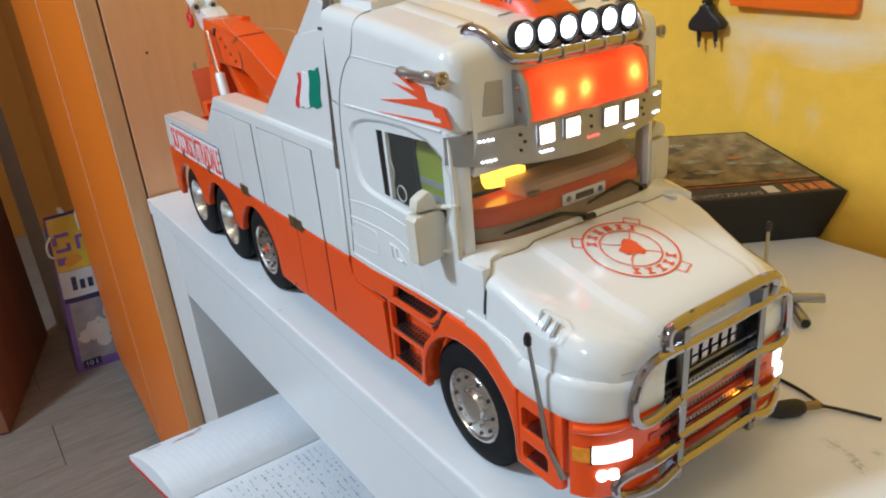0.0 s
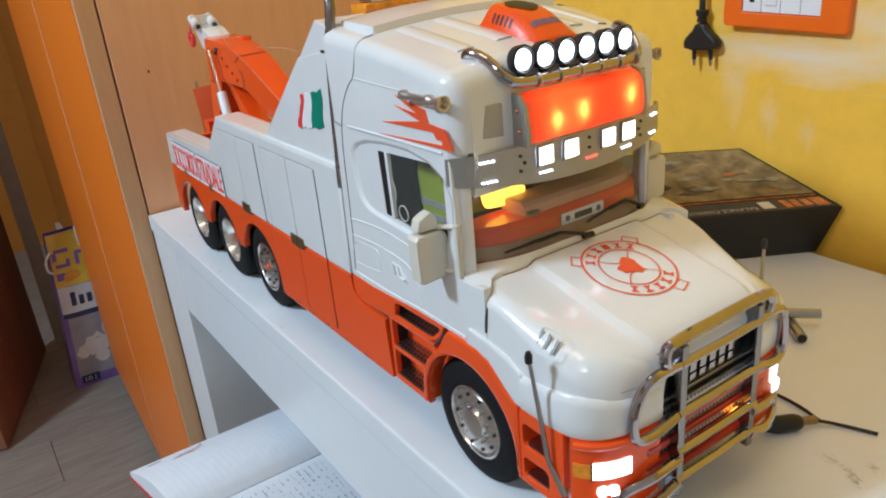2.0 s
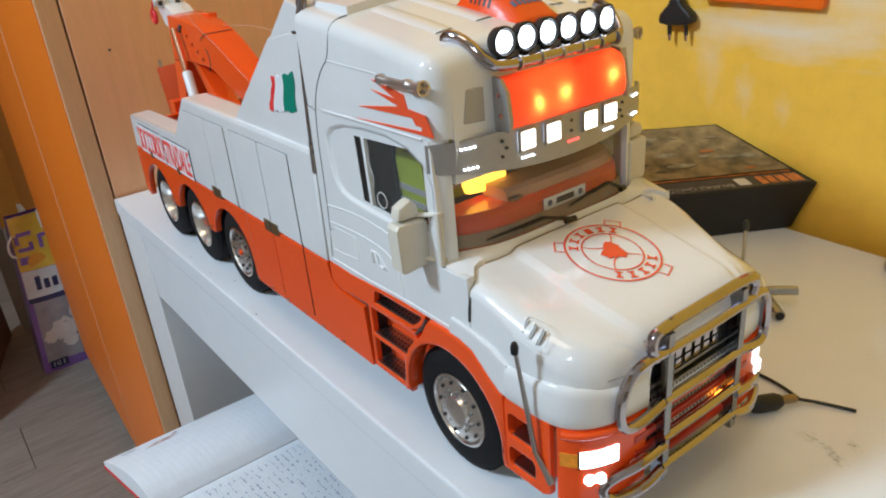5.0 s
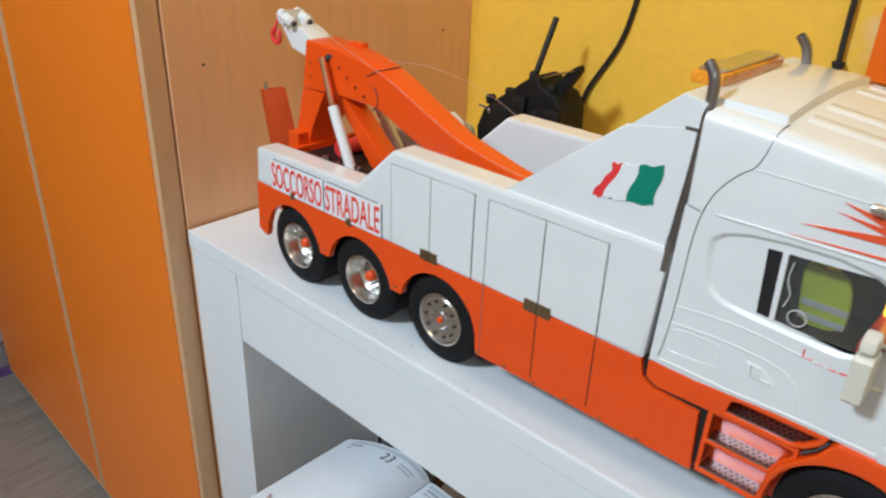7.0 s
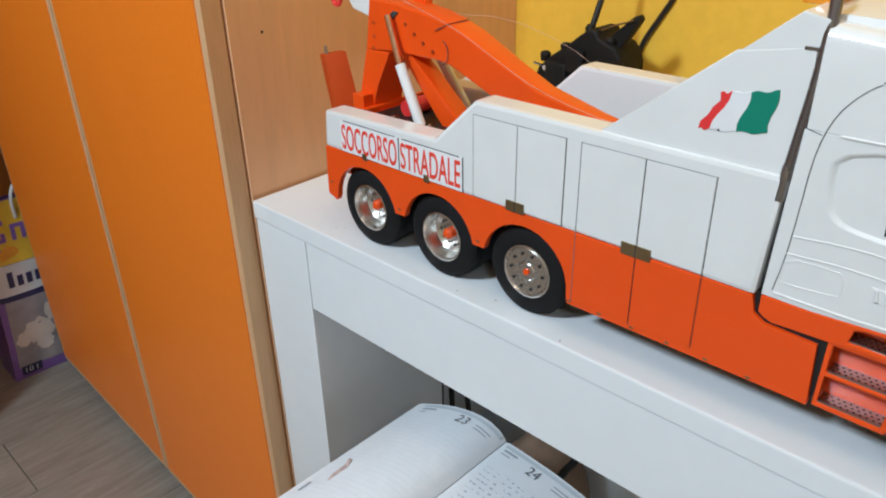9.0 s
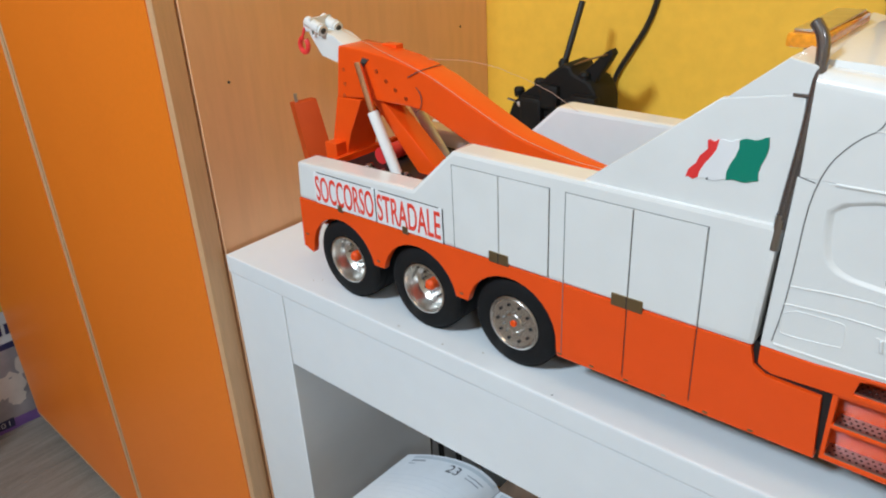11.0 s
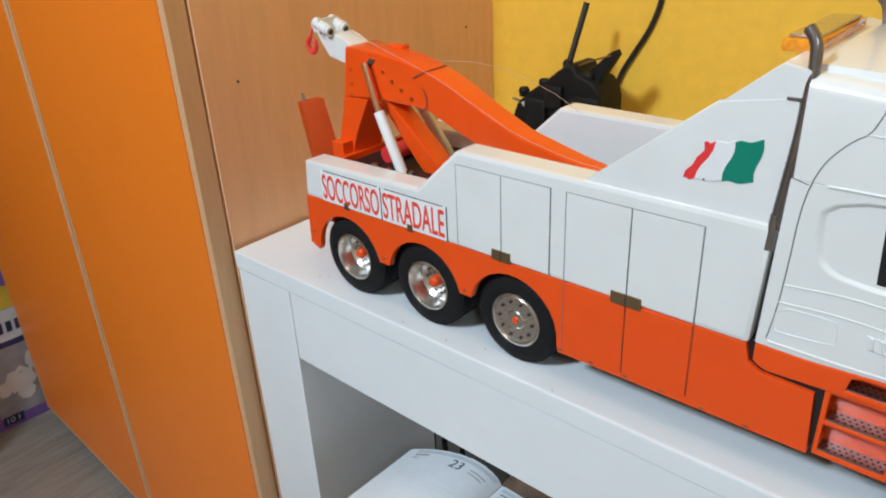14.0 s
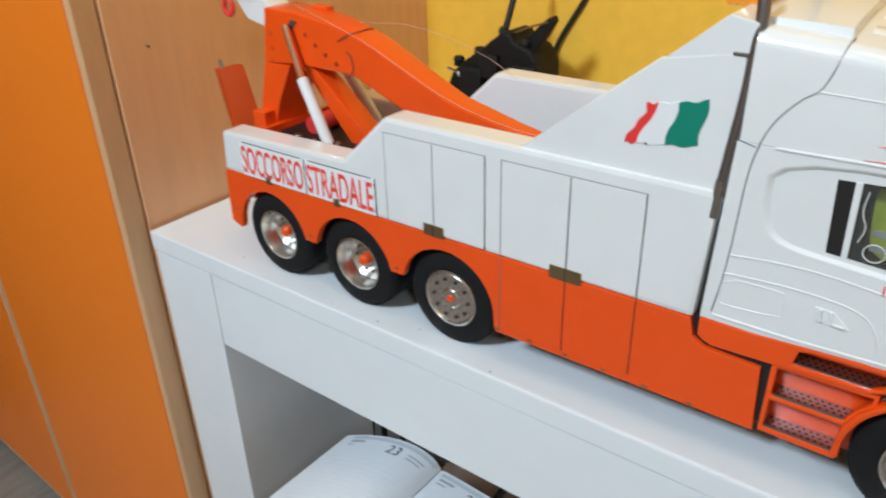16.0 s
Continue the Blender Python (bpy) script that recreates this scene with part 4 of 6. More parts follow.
hood_rows = []
HOODU = [0.0, 0.012, 0.024, 0.034, 0.0395, 0.0405, 0.0445, 0.0460, 0.050, 0.054]
for x, zt, zb in ((0.3290, 0.8590, 0.8230), (0.338, 0.8575, 0.8150), (0.347, 0.8555, 0.8070), (0.353, 0.8540, 0.8060), (0.365, 0.8515, 0.8055), (0.376, 0.8490, 0.8055), (0.386, 0.8470, 0.8050), (0.394, 0.8450, 0.8048), (0.400, 0.8425, 0.8045), (0.4034, 0.8395, 0.8045), (0.4054, 0.8350, 0.8050), (0.4062, 0.8280, 0.8060)):
    half = nose_half(x) - 0.0010
    half_row = []
    for u in HOODU:
        uu = u * (0.35 + 0.65 * half / 0.0818)
        rise = 0.0022 * max(0.0, min(1.0, (0.0450 - u) / 0.0045)) * min(1, (0.4085 - x) / 0.012)
        half_row.append((uu, zt + rise - 0.0010 * (uu / half) ** 2))
    u0, z0 = half_row[-1]
    g = max(0.0, min(1.0, (x - 0.345) / 0.060))
    rx, rz = 0.0100 + 0.010 * g, 0.0075 + 0.0100 * g
    u1 = max(u0 + 0.0005, half - 0.0008 - rx)
    half_row += [((u0 + u1) / 2, z0 + 0.0006 * (1 - g)), (u1, z0 + 0.0010 * (1 - g) - 0.001 * g)]
    u0, z0 = half_row[-1]
    rx = half - 0.0008 - u0
    for k in range(1, 13):
        a = radians(90 * k / 12)
        half_row.append((u0 + rx * math.sin(a) ** 0.9, z0 - rz * (1 - math.cos(a))))
    half_row += [(half, (half_row[-1][1] + zb) / 2), (half, zb)]
    hood_rows.append([(x, C - u, z) for u, z in half_row[::-1]] + [(x, C + u, z) for u, z in half_row[1:]])
hood_rows.insert(0, [(0.3288 - rear_edge(y), y, z + 0.21 * rear_edge(y)) for x, y, z in hood_rows[0]])
part("hood_seal", tube([(x - 0.0004, y, z - 0.0002) for x, y, z in hood_rows[0] if abs(y - C) < 0.070], 0.0006, 6), BRASS, truck, "brown seal along the rear edge of the hood")
part("hood", thick(grid(hood_rows), 0.002), WHITE, truck, "white rounded hood", angle=40)
part("hood_gap", tube([(0.3282, -0.0001, 0.838), (0.3288, -0.0001, 0.846), (0.3292, 0.0018, 0.8535), (0.3290, 0.0060, 0.8580)], 0.0007, 6, smooth=1), SEAM, truck)
def on_shoulder(b, x):
    b.transform(Matrix.Translation((x, 0.0046, 0.8484 - 0.15 * (x - 0.365))) @ Matrix.Rotation(radians(50), 4, "X"))
    return b


part("vent_frame", on_shoulder(tube([(-0.0095, 0.0062, -0.0003), (-0.0098, -0.0052, 0.0), (-0.0085, -0.0066, 0.0), (0.0085, -0.0066, 0.0), (0.0098, -0.0052, 0.0), (0.0095, 0.0062, -0.0003)], 0.0002, 8, closed=True, smooth=1), 0.3695), WHITE, truck)
for k in range(3):
    part("hood_vent", on_shoulder(box((-0.0020, -0.0040, -0.0008), (-0.0010, 0.0042, 0.0002), 0.0002), 0.3645 + 0.0052 * k), WHITE, truck, "raised hood vent")
    # flat grey bar in place of the shade beside each vent
    part("vent_slot", on_shoulder(box((-0.0009, -0.0034, -0.0008), (0.0007, 0.0036, 0.0001), 0.0006), 0.3645 + 0.0052 * k), VENTGREY, truck)
# round badge on the hood: rings, ribbons and plain letter shapes
def on_hood(x, y):
    xs = [r[len(r) // 2][0] for r in hood_rows]
    zs = [r[len(r) // 2][2] for r in hood_rows]
    return float(np.interp(x, xs, zs)) + 0.0002 - 0.0010 * (y / 0.08) ** 2


def on_badge(x, y):
    """The badge sits a little off the hood's middle line."""
    x, y = 0.3525 + 0.94 * (x - 0.3560), 0.0800 + 0.94 * (y - C)
    return (x, y, on_hood(x, 0) + 0.0003)


def badge_ring(cx, cy, r0, r1, n=48):
    b = bmesh.new()
    vs = []
    for k in range(n):
        a = 2 * math.pi * k / n
        vs.append([b.verts.new(on_badge(cx + r * math.cos(a), cy + r * math.sin(a))) for r in (r0, r1)])
    for k in range(n):
        p, q = vs[k], vs[(k + 1) % n]
        b.faces.new((p[0], p[1], q[1], q[0]))
    return b


def badge_patch(pts):
    b = bmesh.new()
    b.faces.new([b.verts.new(on_badge(x, y)) for x, y in pts])
    bmesh.ops.triangulate(b, faces=list(b.faces))
    return b


bx = 0.3560
badge = part("hood_badge", badge_ring(bx, C, 0.0262, 0.0273), DECAL, truck, "orange round badge on the hood")
part("badge_ring", badge_ring(bx, C, 0.0168, 0.0176), DECAL, badge)
for k in range(11):
    a = radians(130 + 20 * k if k < 6 else -40 + 20 * (k - 6))
    c, s = math.cos(a), math.sin(a)
    q = [(bx + r * c - t * s, C + r * s + t * c) for r, t in ((0.0190, -0.0021), (0.0200, -0.0021), (0.0202, -0.0009), (0.0232, -0.0009), (0.0234, -0.0021), (0.0244, -0.0021), (0.0244, 0.0021), (0.0234, 0.0021), (0.0232, 0.0007), (0.0202, 0.0007), (0.0200, 0.0021), (0.0190, 0.0021))]
    part("badge_mark", badge_patch(q), DECAL, badge)
random.seed(4)
part("badge_crest", badge_patch([(bx + (0.0066 + 0.0030 * math.sin(3 * a) + random.uniform(-0.0012, 0.0012)) * math.cos(a), C + (0.0074 + random.uniform(-0.0012, 0.0012)) * math.sin(a)) for a in (2 * math.pi * k / 22 for k in range(22))]), DECAL, badge)
for s in (1, -1):
    part("badge_arc", grid([[on_badge(bx + s * (0.0052 + 0.0085 * (j / 8 - 0.5) ** 2 * 4 - w), C + 0.0140 * (j / 4 - 1) * (1 - 0.10 * abs(j / 4 - 1))) for w in (0, 0.0008)] for j in range(9)]), DECAL, badge)
for deg in (131, 229, 22):
    c, n = math.cos(radians(deg)), math.sin(radians(deg))
    for r0, r1, t0, t1 in ((0.0268, 0.0328, -0.0050, -0.0043), (0.0268, 0.0328, 0.0043, 0.0050), (0.0321, 0.0328, -0.0050, 0.0050)):
        part("badge_ribbon", badge_patch([(bx + r * c - t * n, C + r * n + t * c) for r, t in ((r0, t0), (r1, t0), (r1, t1), (r0, t1))]), DECAL, badge)

# bumper with step holes, grille, headlamps
PLAN = [(0.3495, -0.0008), (0.375, -0.0008), (0.386, 0.0008), (0.394, 0.0055), (0.400, 0.0130), (0.4040, 0.0240), (0.4062, 0.0420), (0.4068, C)]


def around(f):
    """A point of the bumper's outline in plan; f runs from the near wheel to the middle."""
    t = f * (len(PLAN) - 1)
    i = min(int(t), len(PLAN) - 2)
    p = Vector(PLAN[i]).lerp(Vector(PLAN[i + 1]), t - i)
    if p.x <= 0.362:
        return p
    u, v = (p.x - 0.362) / 0.0448, (C - p.y) / (C + 0.0008)
    k = (u ** 4 + v ** 4) ** -0.25
    return Vector((0.362 + 0.0448 * u * k, C - (C + 0.0008) * v * k))


def wrap(f0, f1, z0, z1, out=0.0, n=10, deep=0.003):
    rows = []
    for k in range(n + 1):
        f = f0 + (f1 - f0) * k / n
        p, d = around(f), (around(min(1, f + 0.02)) - around(max(0, f - 0.02))).normalized()
        nrm = Vector((d.y, -d.x))
        rows.append([(p.x + nrm.x * out, p.y + nrm.y * out, z0), (p.x + nrm.x * out, p.y + nrm.y * out, z1), (p.x - nrm.x * deep, p.y - nrm.y * deep, z1), (p.x - nrm.x * deep, p.y - nrm.y * deep, z0)])
    b = grid(rows, closed=True)
    b.verts.ensure_lookup_table()
    b.faces.new([b.verts[i] for i in range(4)])
    b.faces.new([b.verts[len(b.verts) - 4 + i] for i in (3, 2, 1, 0)])
    bmesh.ops.recalc_face_normals(b, faces=list(b.faces))
    return b


def ledge(f, z, out):
    """A point on the nose at part f of its plan, pushed outwards."""
    p, d = around(f), (around(min(1, f + 0.02)) - around(max(0, f - 0.02))).normalized()
    return (p.x + d.y * out, p.y - d.x * out, z)


def hood_lip():
    rows = []
    for k in range(41):
        f = 0.03 + 0.83 * k / 40
        top = 0.8245 + 0.0030 * math.sin(math.pi * min(1, k / 30))
        rows.append([ledge(f, z, o) for z, o in ((0.8050, -0.002), (0.8050, 0.0002), (0.8068, 0.0011), (0.8120, 0.0014), (top - 0.0040, 0.0012), (top - 0.0012, 0.0005), (top, -0.0006), (top + 0.0004, -0.003))])
    return grid(rows)


both("hood_lip", hood_lip, WHITE, "white front lip of the hood")
both("hood_flange", lambda: plate([(0.3110, 0.8246), (0.3120, 0.8335), (0.3140, 0.8350), (0.3300, 0.8335), (0.3450, 0.8300), (0.3560, 0.8250), (0.3560, 0.8056), (0.3500, 0.8060), (0.3420, 0.8115), (0.3380, 0.8150), (0.3300, 0.8215), (0.3200, 0.8242)], -0.0016, 0.0020, w=0.0013), WHITE)
both("hood_crease", lambda: tube([ledge(0.66 + 0.20 * k / 12, 0.8286, -0.0009) for k in range(13)], 0.0003, 6), STEEL)
both("bumper_bead", lambda: tube([ledge(0.34 + 0.52 * k / 20, 0.8015, 0.0003) for k in range(21)], 0.0024, 10), ORANGE, "rounded orange top edge of the bumper")
both("bumper_corner", lambda: wrap(0.30, 0.86, 0.7610, 0.8045, n=26), ORANGE, "orange wrap-round bumper corner")
hole = lambda x0, x1, z0, z1: [(x0 + 0.002, z0), (x1 - 0.002, z0), (x1, z0 + 0.002), (x1, z1 - 0.002), (x1 - 0.002, z1), (x0 + 0.002, z1), (x0, z1 - 0.002), (x0, z0 + 0.002)]
both("bumper_side", lambda: plate([(0.3495, 0.7585), (0.3790, 0.7590), (0.3840, 0.7620), (0.3840, 0.8055), (0.3530, 0.8050), (0.3502, 0.790)], -0.0010, 0.0030, holes=[hole(0.3545, 0.3735, 0.7825, 0.7965), hole(0.3545, 0.3735, 0.7630, 0.7755)], w=0.0008), ORANGE, "orange bumper side with two step holes")
for z in (0.7825, 0.7635):
    both("bumper_step", lambda z=z: box((0.3540, 0.0005, z - 0.001), (0.3740, 0.0140, z + 0.0006), 0.0003), STEEL, "perforated steel step")
both("step_recess", lambda: box((0.3530, 0.0140, 0.7600), (0.3750, 0.0160, 0.8000), bm=box((0.3735, 0.0030, 0.7600), (0.3755, 0.0150, 0.8000), bm=box((0.3525, 0.0030, 0.7600), (0.3545, 0.0150, 0.8000)))), ORANGE)
both("indicator_lens", lambda: wrap(0.325, 0.455, 0.7825, 0.7905, 0.0006, 6, 0.001), AMBER, "amber corner lens")
both("headlamp", lambda: wrap(0.470, 0.720, 0.7822, 0.7915, 0.0008, 8, 0.002), LAMP, "lit rectangular headlamp")
both("lamp_surround", lambda: wrap(0.457, 0.470, 0.7815, 0.7920, 0.0010, 2, 0.002), BLACK)
for f in (0.535, 0.605):
    p = around(f)
    both("fog_lamp", lambda p=p: lathe([(0, 0.0022), (0.0022, 0.0020), (0.0030, 0.0010), (0.0030, -0.001), (0, -0.001)], (p.x, p.y + 0.0004, 0.7745), "x", 16), LAMP, "lit round fog lamp")
grille = part("grille", box((0.3960, 0.0420, 0.7650), (0.4030, 2 * C - 0.0420, 0.8400), 0.001), BLACK, truck, "black radiator grille with shade-darkened bars and steel strips")
part("grille_bar", box((0.4025, 0.0380, 0.8118), (0.4050, 2 * C - 0.0380, 0.8138), 0.0005), STEEL, grille)


def perforated(z, h, front):
    """A perforated metal strip across the grille, with its row of holes."""
    strip = part("perforated_strip", box((0.4030, 0.0370, z - h / 2), (front, 2 * C - 0.0370, z + h / 2), 0.0003), STEEL, grille, "perforated metal strip")
    holes = None
    for k in range(28):
        holes = join(holes, box((front - 0.0004, 0.0420 + k * 0.0029, z - 0.0007), (front + 0.0002, 0.0433 + k * 0.0029, z + 0.0007)))
    tagged(part("strip_hole", holes, BLACK, strip), "row of small holes", "", kind="stuff")


perforated(0.8072, 0.0050, 0.4060)
for z in (0.7975, 0.7885, 0.7795, 0.7690):
    part("grille_bar", box((0.4030, 0.0350, z - 0.0024), (0.4066, 2 * C - 0.0350, z + 0.0020), 0.0010), GRILLESHADE, grille, "orange grille bar, darkened to deep red for shade")
    perforated(z + 0.0042, 0.0030, 0.4052)
for k in range(6):
    y = 0.060 + k * 0.0076
    part("name_mark", plate([(y - 0.0026, 0.8212), (y + 0.0020, 0.8212), (y + 0.0028, 0.8280), (y - 0.0018, 0.8280)], 0.4040, 0.4052, "x"), CHROME, grille)
    part("name_mark", plate([(y - 0.0024, 0.8155), (y + 0.0020, 0.8155), (y + 0.0026, 0.8195), (y - 0.0018, 0.8195)], 0.4040, 0.4050, "x"), CHROME, grille)
part("grille_lamp", box((0.4060, 0.1000, 0.7770), (0.4085, 0.1060, 0.7830), 0.0006), AMBERLAMP, grille, "lit amber lamp in the grille")
both("grille_side", lambda: box((0.3980, 0.0330, 0.7640), (0.4040, 0.0425, 0.8300), 0.001), WHITE)

# chrome bull bar
bull = part("bull_bar", box((0.4040, 0.0500, 0.7575), (0.4118, 0.0548, 0.8440), 0.0006), DARKCHROME, truck, "chrome tube bull bar")
part("bull_bar_post", box((0.4040, 2 * C - 0.0548, 0.7575), (0.4118, 2 * C - 0.0500, 0.8440), 0.0006), DARKCHROME, bull)
part("bull_bar_tube", tube([(0.4090, 0.0440, 0.8330), (0.4090, 0.0400, 0.8420), (0.4090, 0.0440, 0.8475), (0.4095, C, 0.8480), (0.4090, 2 * C - 0.0440, 0.8475), (0.4090, 2 * C - 0.0400, 0.8420), (0.4090, 2 * C - 0.0440, 0.8330)], 0.0030, 10, smooth=2), CHROME, bull)
for z in (0.8345, 0.8065, 0.7840, 0.7665):
    part("bull_bar_tube", tube([(0.4105, 0.0500, z), (0.4110, C, z), (0.4105, 2 * C - 0.0500, z)], 0.0024, 10), CHROME, bull)
for far in (False, True):
    for pts in ([(0.4100, 0.052, 0.8345), (0.4095, 0.036, 0.8350), (0.4080, 0.0260, 0.8300), (0.4070, 0.0215, 0.8150), (0.4075, 0.0230, 0.8030), (0.4090, 0.0310, 0.8005), (0.4100, 0.052, 0.8060)],
                [(0.4105, 0.052, 0.7790), (0.4100, 0.034, 0.7765), (0.4040, 0.0205, 0.7725), (0.4010, 0.0165, 0.7660), (0.4040, 0.0190, 0.7590), (0.4105, 0.036, 0.7600), (0.4105, 0.052, 0.7650)]):
        part("bull_bar_loop", tube([(x, 2 * C - y if far else y, z) for x, y, z in pts], 0.0027, 10, smooth=2), CHROME, bull)

# front fender, sill and steps
fender = [(0.2605, 0.7620), (0.2635, 0.7850), (0.2690, 0.7960), (0.2780, 0.8050), (0.2850, 0.8125), (0.2892, 0.8200), (0.2930, 0.8246), (0.3060, 0.8248), (0.3200, 0.8242), (0.3310, 0.8215), (0.3380, 0.8155), (0.3420, 0.8115), (0.3470, 0.8078), (0.3525, 0.8058), (0.3530, 0.7600)] + arc(0.3075, 0.7695, 0.0422, -8, 188, 26)
both("fender", lambda: plate(fender, -0.0022, 0.0100, w=0.0018), ORANGE, "orange front wheel fender")
part("wheel_well", box((0.262, 0.034, 0.770), (0.350, 2 * C - 0.034, 0.826), 0.002), BLACK, truck)
both("wheel_well_lining", lambda: box((0.287, 0.010, 0.8130), (0.352, 0.036, 0.8180)), BLACK)
both("sill", lambda: plate([(0.1812, 0.8110), (0.1845, 0.8082), (0.1900, 0.8062), (0.2700, 0.8085), (0.2790, 0.8120), (0.2860, 0.8185), (0.2885, 0.8249), (0.262, 0.8249), (0.21, 0.8225), (0.1812, 0.8225)], -0.0004, 0.0040, holes=[[(0.2330, 0.8110), (0.2700, 0.8110), (0.2760, 0.8135), (0.2835, 0.8205), (0.2835, 0.8222), (0.2400, 0.8215), (0.2350, 0.8200)]], w=0.0009), ORANGE, "orange cab sill with a step hole")
both("sill_gap", lambda: tube([(0.2775, -0.0006, 0.8085), (0.2852, -0.0006, 0.8160), (0.2890, -0.0006, 0.8225)], 0.0009, 6), SEAM)
both("step_unit", lambda: plate([(0.2228, 0.7605), (0.2640, 0.7600), (0.2670, 0.7800), (0.2760, 0.8020), (0.2760, 0.8088), (0.2232, 0.8075)], 0.0006, 0.0050, holes=[[(0.2260, 0.7865), (0.2630, 0.7865), (0.2680, 0.7960), (0.2735, 0.8025), (0.2735, 0.8060), (0.2265, 0.8055)], [(0.2255, 0.7640), (0.2615, 0.7640), (0.2630, 0.7835), (0.2260, 0.7835)]], w=0.0009), ORANGE, "orange cab step box")
both("step_back", lambda: box((0.2225, 0.0130, 0.760), (0.2900, 0.0150, 0.8220)), ORANGE)
for x0, x1, z in ((0.2320, 0.2800, 0.8112), (0.2270, 0.2650, 0.7868), (0.2255, 0.2620, 0.7642)):
    for far in (False, True):
        yy = (lambda a, c: (2 * C - c, 2 * C - a)) if far else (lambda a, c: (a, c))
        y0, y1 = yy(0.0012, 0.0130)
        tread = part("step_tread", box((x0, y0, z - 0.0010), (x1, y1, z + 0.0008), 0.0003), STEEL, truck, "perforated steel step tread")
        if not far:
            n = int((x1 - x0) / 0.0036)
            for r in range(3):
                for k in range(n):
                    cx = x0 + 0.0022 + k * 0.0036 + 0.0018 * (r % 2)
                    if cx < x1 - 0.001:
                        part("tread_hole", lathe([(0, 0.0003), (0.0008, 0.0003), (0.0008, -0.0004), (0, -0.0004)], (cx, y0 + 0.0022 + r * 0.0034, z + 0.0008), "z", 6), BLACK, tread)
both("gap_filler", lambda: box((0.1770, 0.0030, 0.7640), (0.2240, 0.0200, 0.8230), bm=box((0.1790, 0.0100, 0.8200), (0.1868, 0.0300, 0.8960))), BLACK)

# doors of the storage boxes, latches, lettering, flag
for x0, x1, z0, z1 in ((-0.0515, -0.0095, 0.8225, 0.8885), (-0.0085, 0.0335, 0.8225, 0.8885), (0.0470, 0.0950, 0.8225, 0.8885), (0.0960, 0.1425, 0.8225, 0.8885)):
    both("locker_door", lambda a=x0, b=x1, c=z0, d=z1: plate([(a, c), (b, c), (b, d), (a, d)], -0.0007, 0.0006, w=0.0003), WHITE, "white storage locker door")
for x0, x1 in ((0.0470, 0.0950), (0.0960, 0.1425)):
    both("locker_door", lambda a=x0, b=x1: plate([(a, 0.7630), (b, 0.7655), (b, 0.8198), (a, 0.8198)], -0.0007, 0.0006, w=0.0003), ORANGE, "orange lower half of a storage locker door")
for x, z0, z1, m in ((-0.0520, 0.8215, 0.8892, SEAMGREY), (-0.0090, 0.8215, 0.8892, VENTGREY), (0.0340, 0.8215, 0.8892, SEAM), (0.0463, 0.7625, 0.8892, SEAMGREY), (0.0955, 0.7635, 0.8892, SEAM), (0.1431, 0.7655, 0.8892, SEAM)):
    both("locker_gap", lambda x=x, a=z0, b=z1: box((x - 0.00017, -0.0004, a), (x + 0.00017, 0.0004, b)), m)
for x0, x1 in ((-0.0520, 0.0340), (0.0463, 0.1431)):
    both("locker_gap", lambda a=x0, b=x1: box((a, -0.0004, 0.8889), (b, 0.0004, 0.8892)), SEAMGREY)
for x, z, w, h in ((-0.0090, 0.8245, 0.0175, 0.0085), (0.0955, 0.8225, 0.0225, 0.0090), (-0.1830, 0.8225, 0.0055, 0.0060), (-0.1040, 0.8225, 0.0060, 0.0065)):
    both("latch", lambda x=x, z=z, w=w, h=h: box((x - w / 2, -0.0016, z - h / 2), (x + w / 2, 0.0002, z + h / 2), 0.0003), BRASS, "aged brass latch plate")
for x, z, h in ((-0.0090, 0.8245, 0.0085), (0.0955, 0.8225, 0.0090)):
    both("latch_gap", lambda x=x, z=z, h=h: box((x - 0.0003, -0.0019, z - h / 2), (x + 0.0003, -0.0014, z + h / 2)), SEAM)
for x0, x1, text in ((-0.2150, -0.1375, "SOCCORSO"), (-0.1365, -0.0630, "STRADALE")):
    sg = part("sign_plate", plate([(x0, 0.8215), (x1, 0.8215), (x1, 0.8508), (x0, 0.8505)], -0.0009, 0.0004, w=0.0003), FLAGWHITE, truck, "white sign plate with red letters")
    part("sign_letters", letters(text, x0 + 0.0018, x1 - 0.0022, 0.8242, 0.8480, -0.0009, bold=0.006), SIGNRED, sg)
    part("sign_gap", box((x0 + 0.004, -0.0010, 0.8508), (x1 - 0.004, 0.0002, 0.8511), bm=box((x1 - 0.0001, -0.0010, 0.8215), (x1 + (0.0003 if x1 > -0.1 else 0.0001), 0.0002, 0.8512))), SEAM, sg)
both("side_marker", lambda: box((-0.2375, -0.0006, 0.7835), (-0.2345, 0.0002, 0.7850), 0.0003), BRASS)
for x, z in ((-0.1405, 0.7830), (-0.0470, 0.7820), (0.0450, 0.7620), (0.0715, 0.7620), (0.0985, 0.7618), (0.1260, 0.7616), (0.1545, 0.7614), (0.1835, 0.7612)):
    both("side_marker", lambda x=x, z=z: box((x - 0.0016, -0.0006, z - 0.0007), (x + 0.0016, 0.0002, z + 0.0007), 0.0003), BRASS)
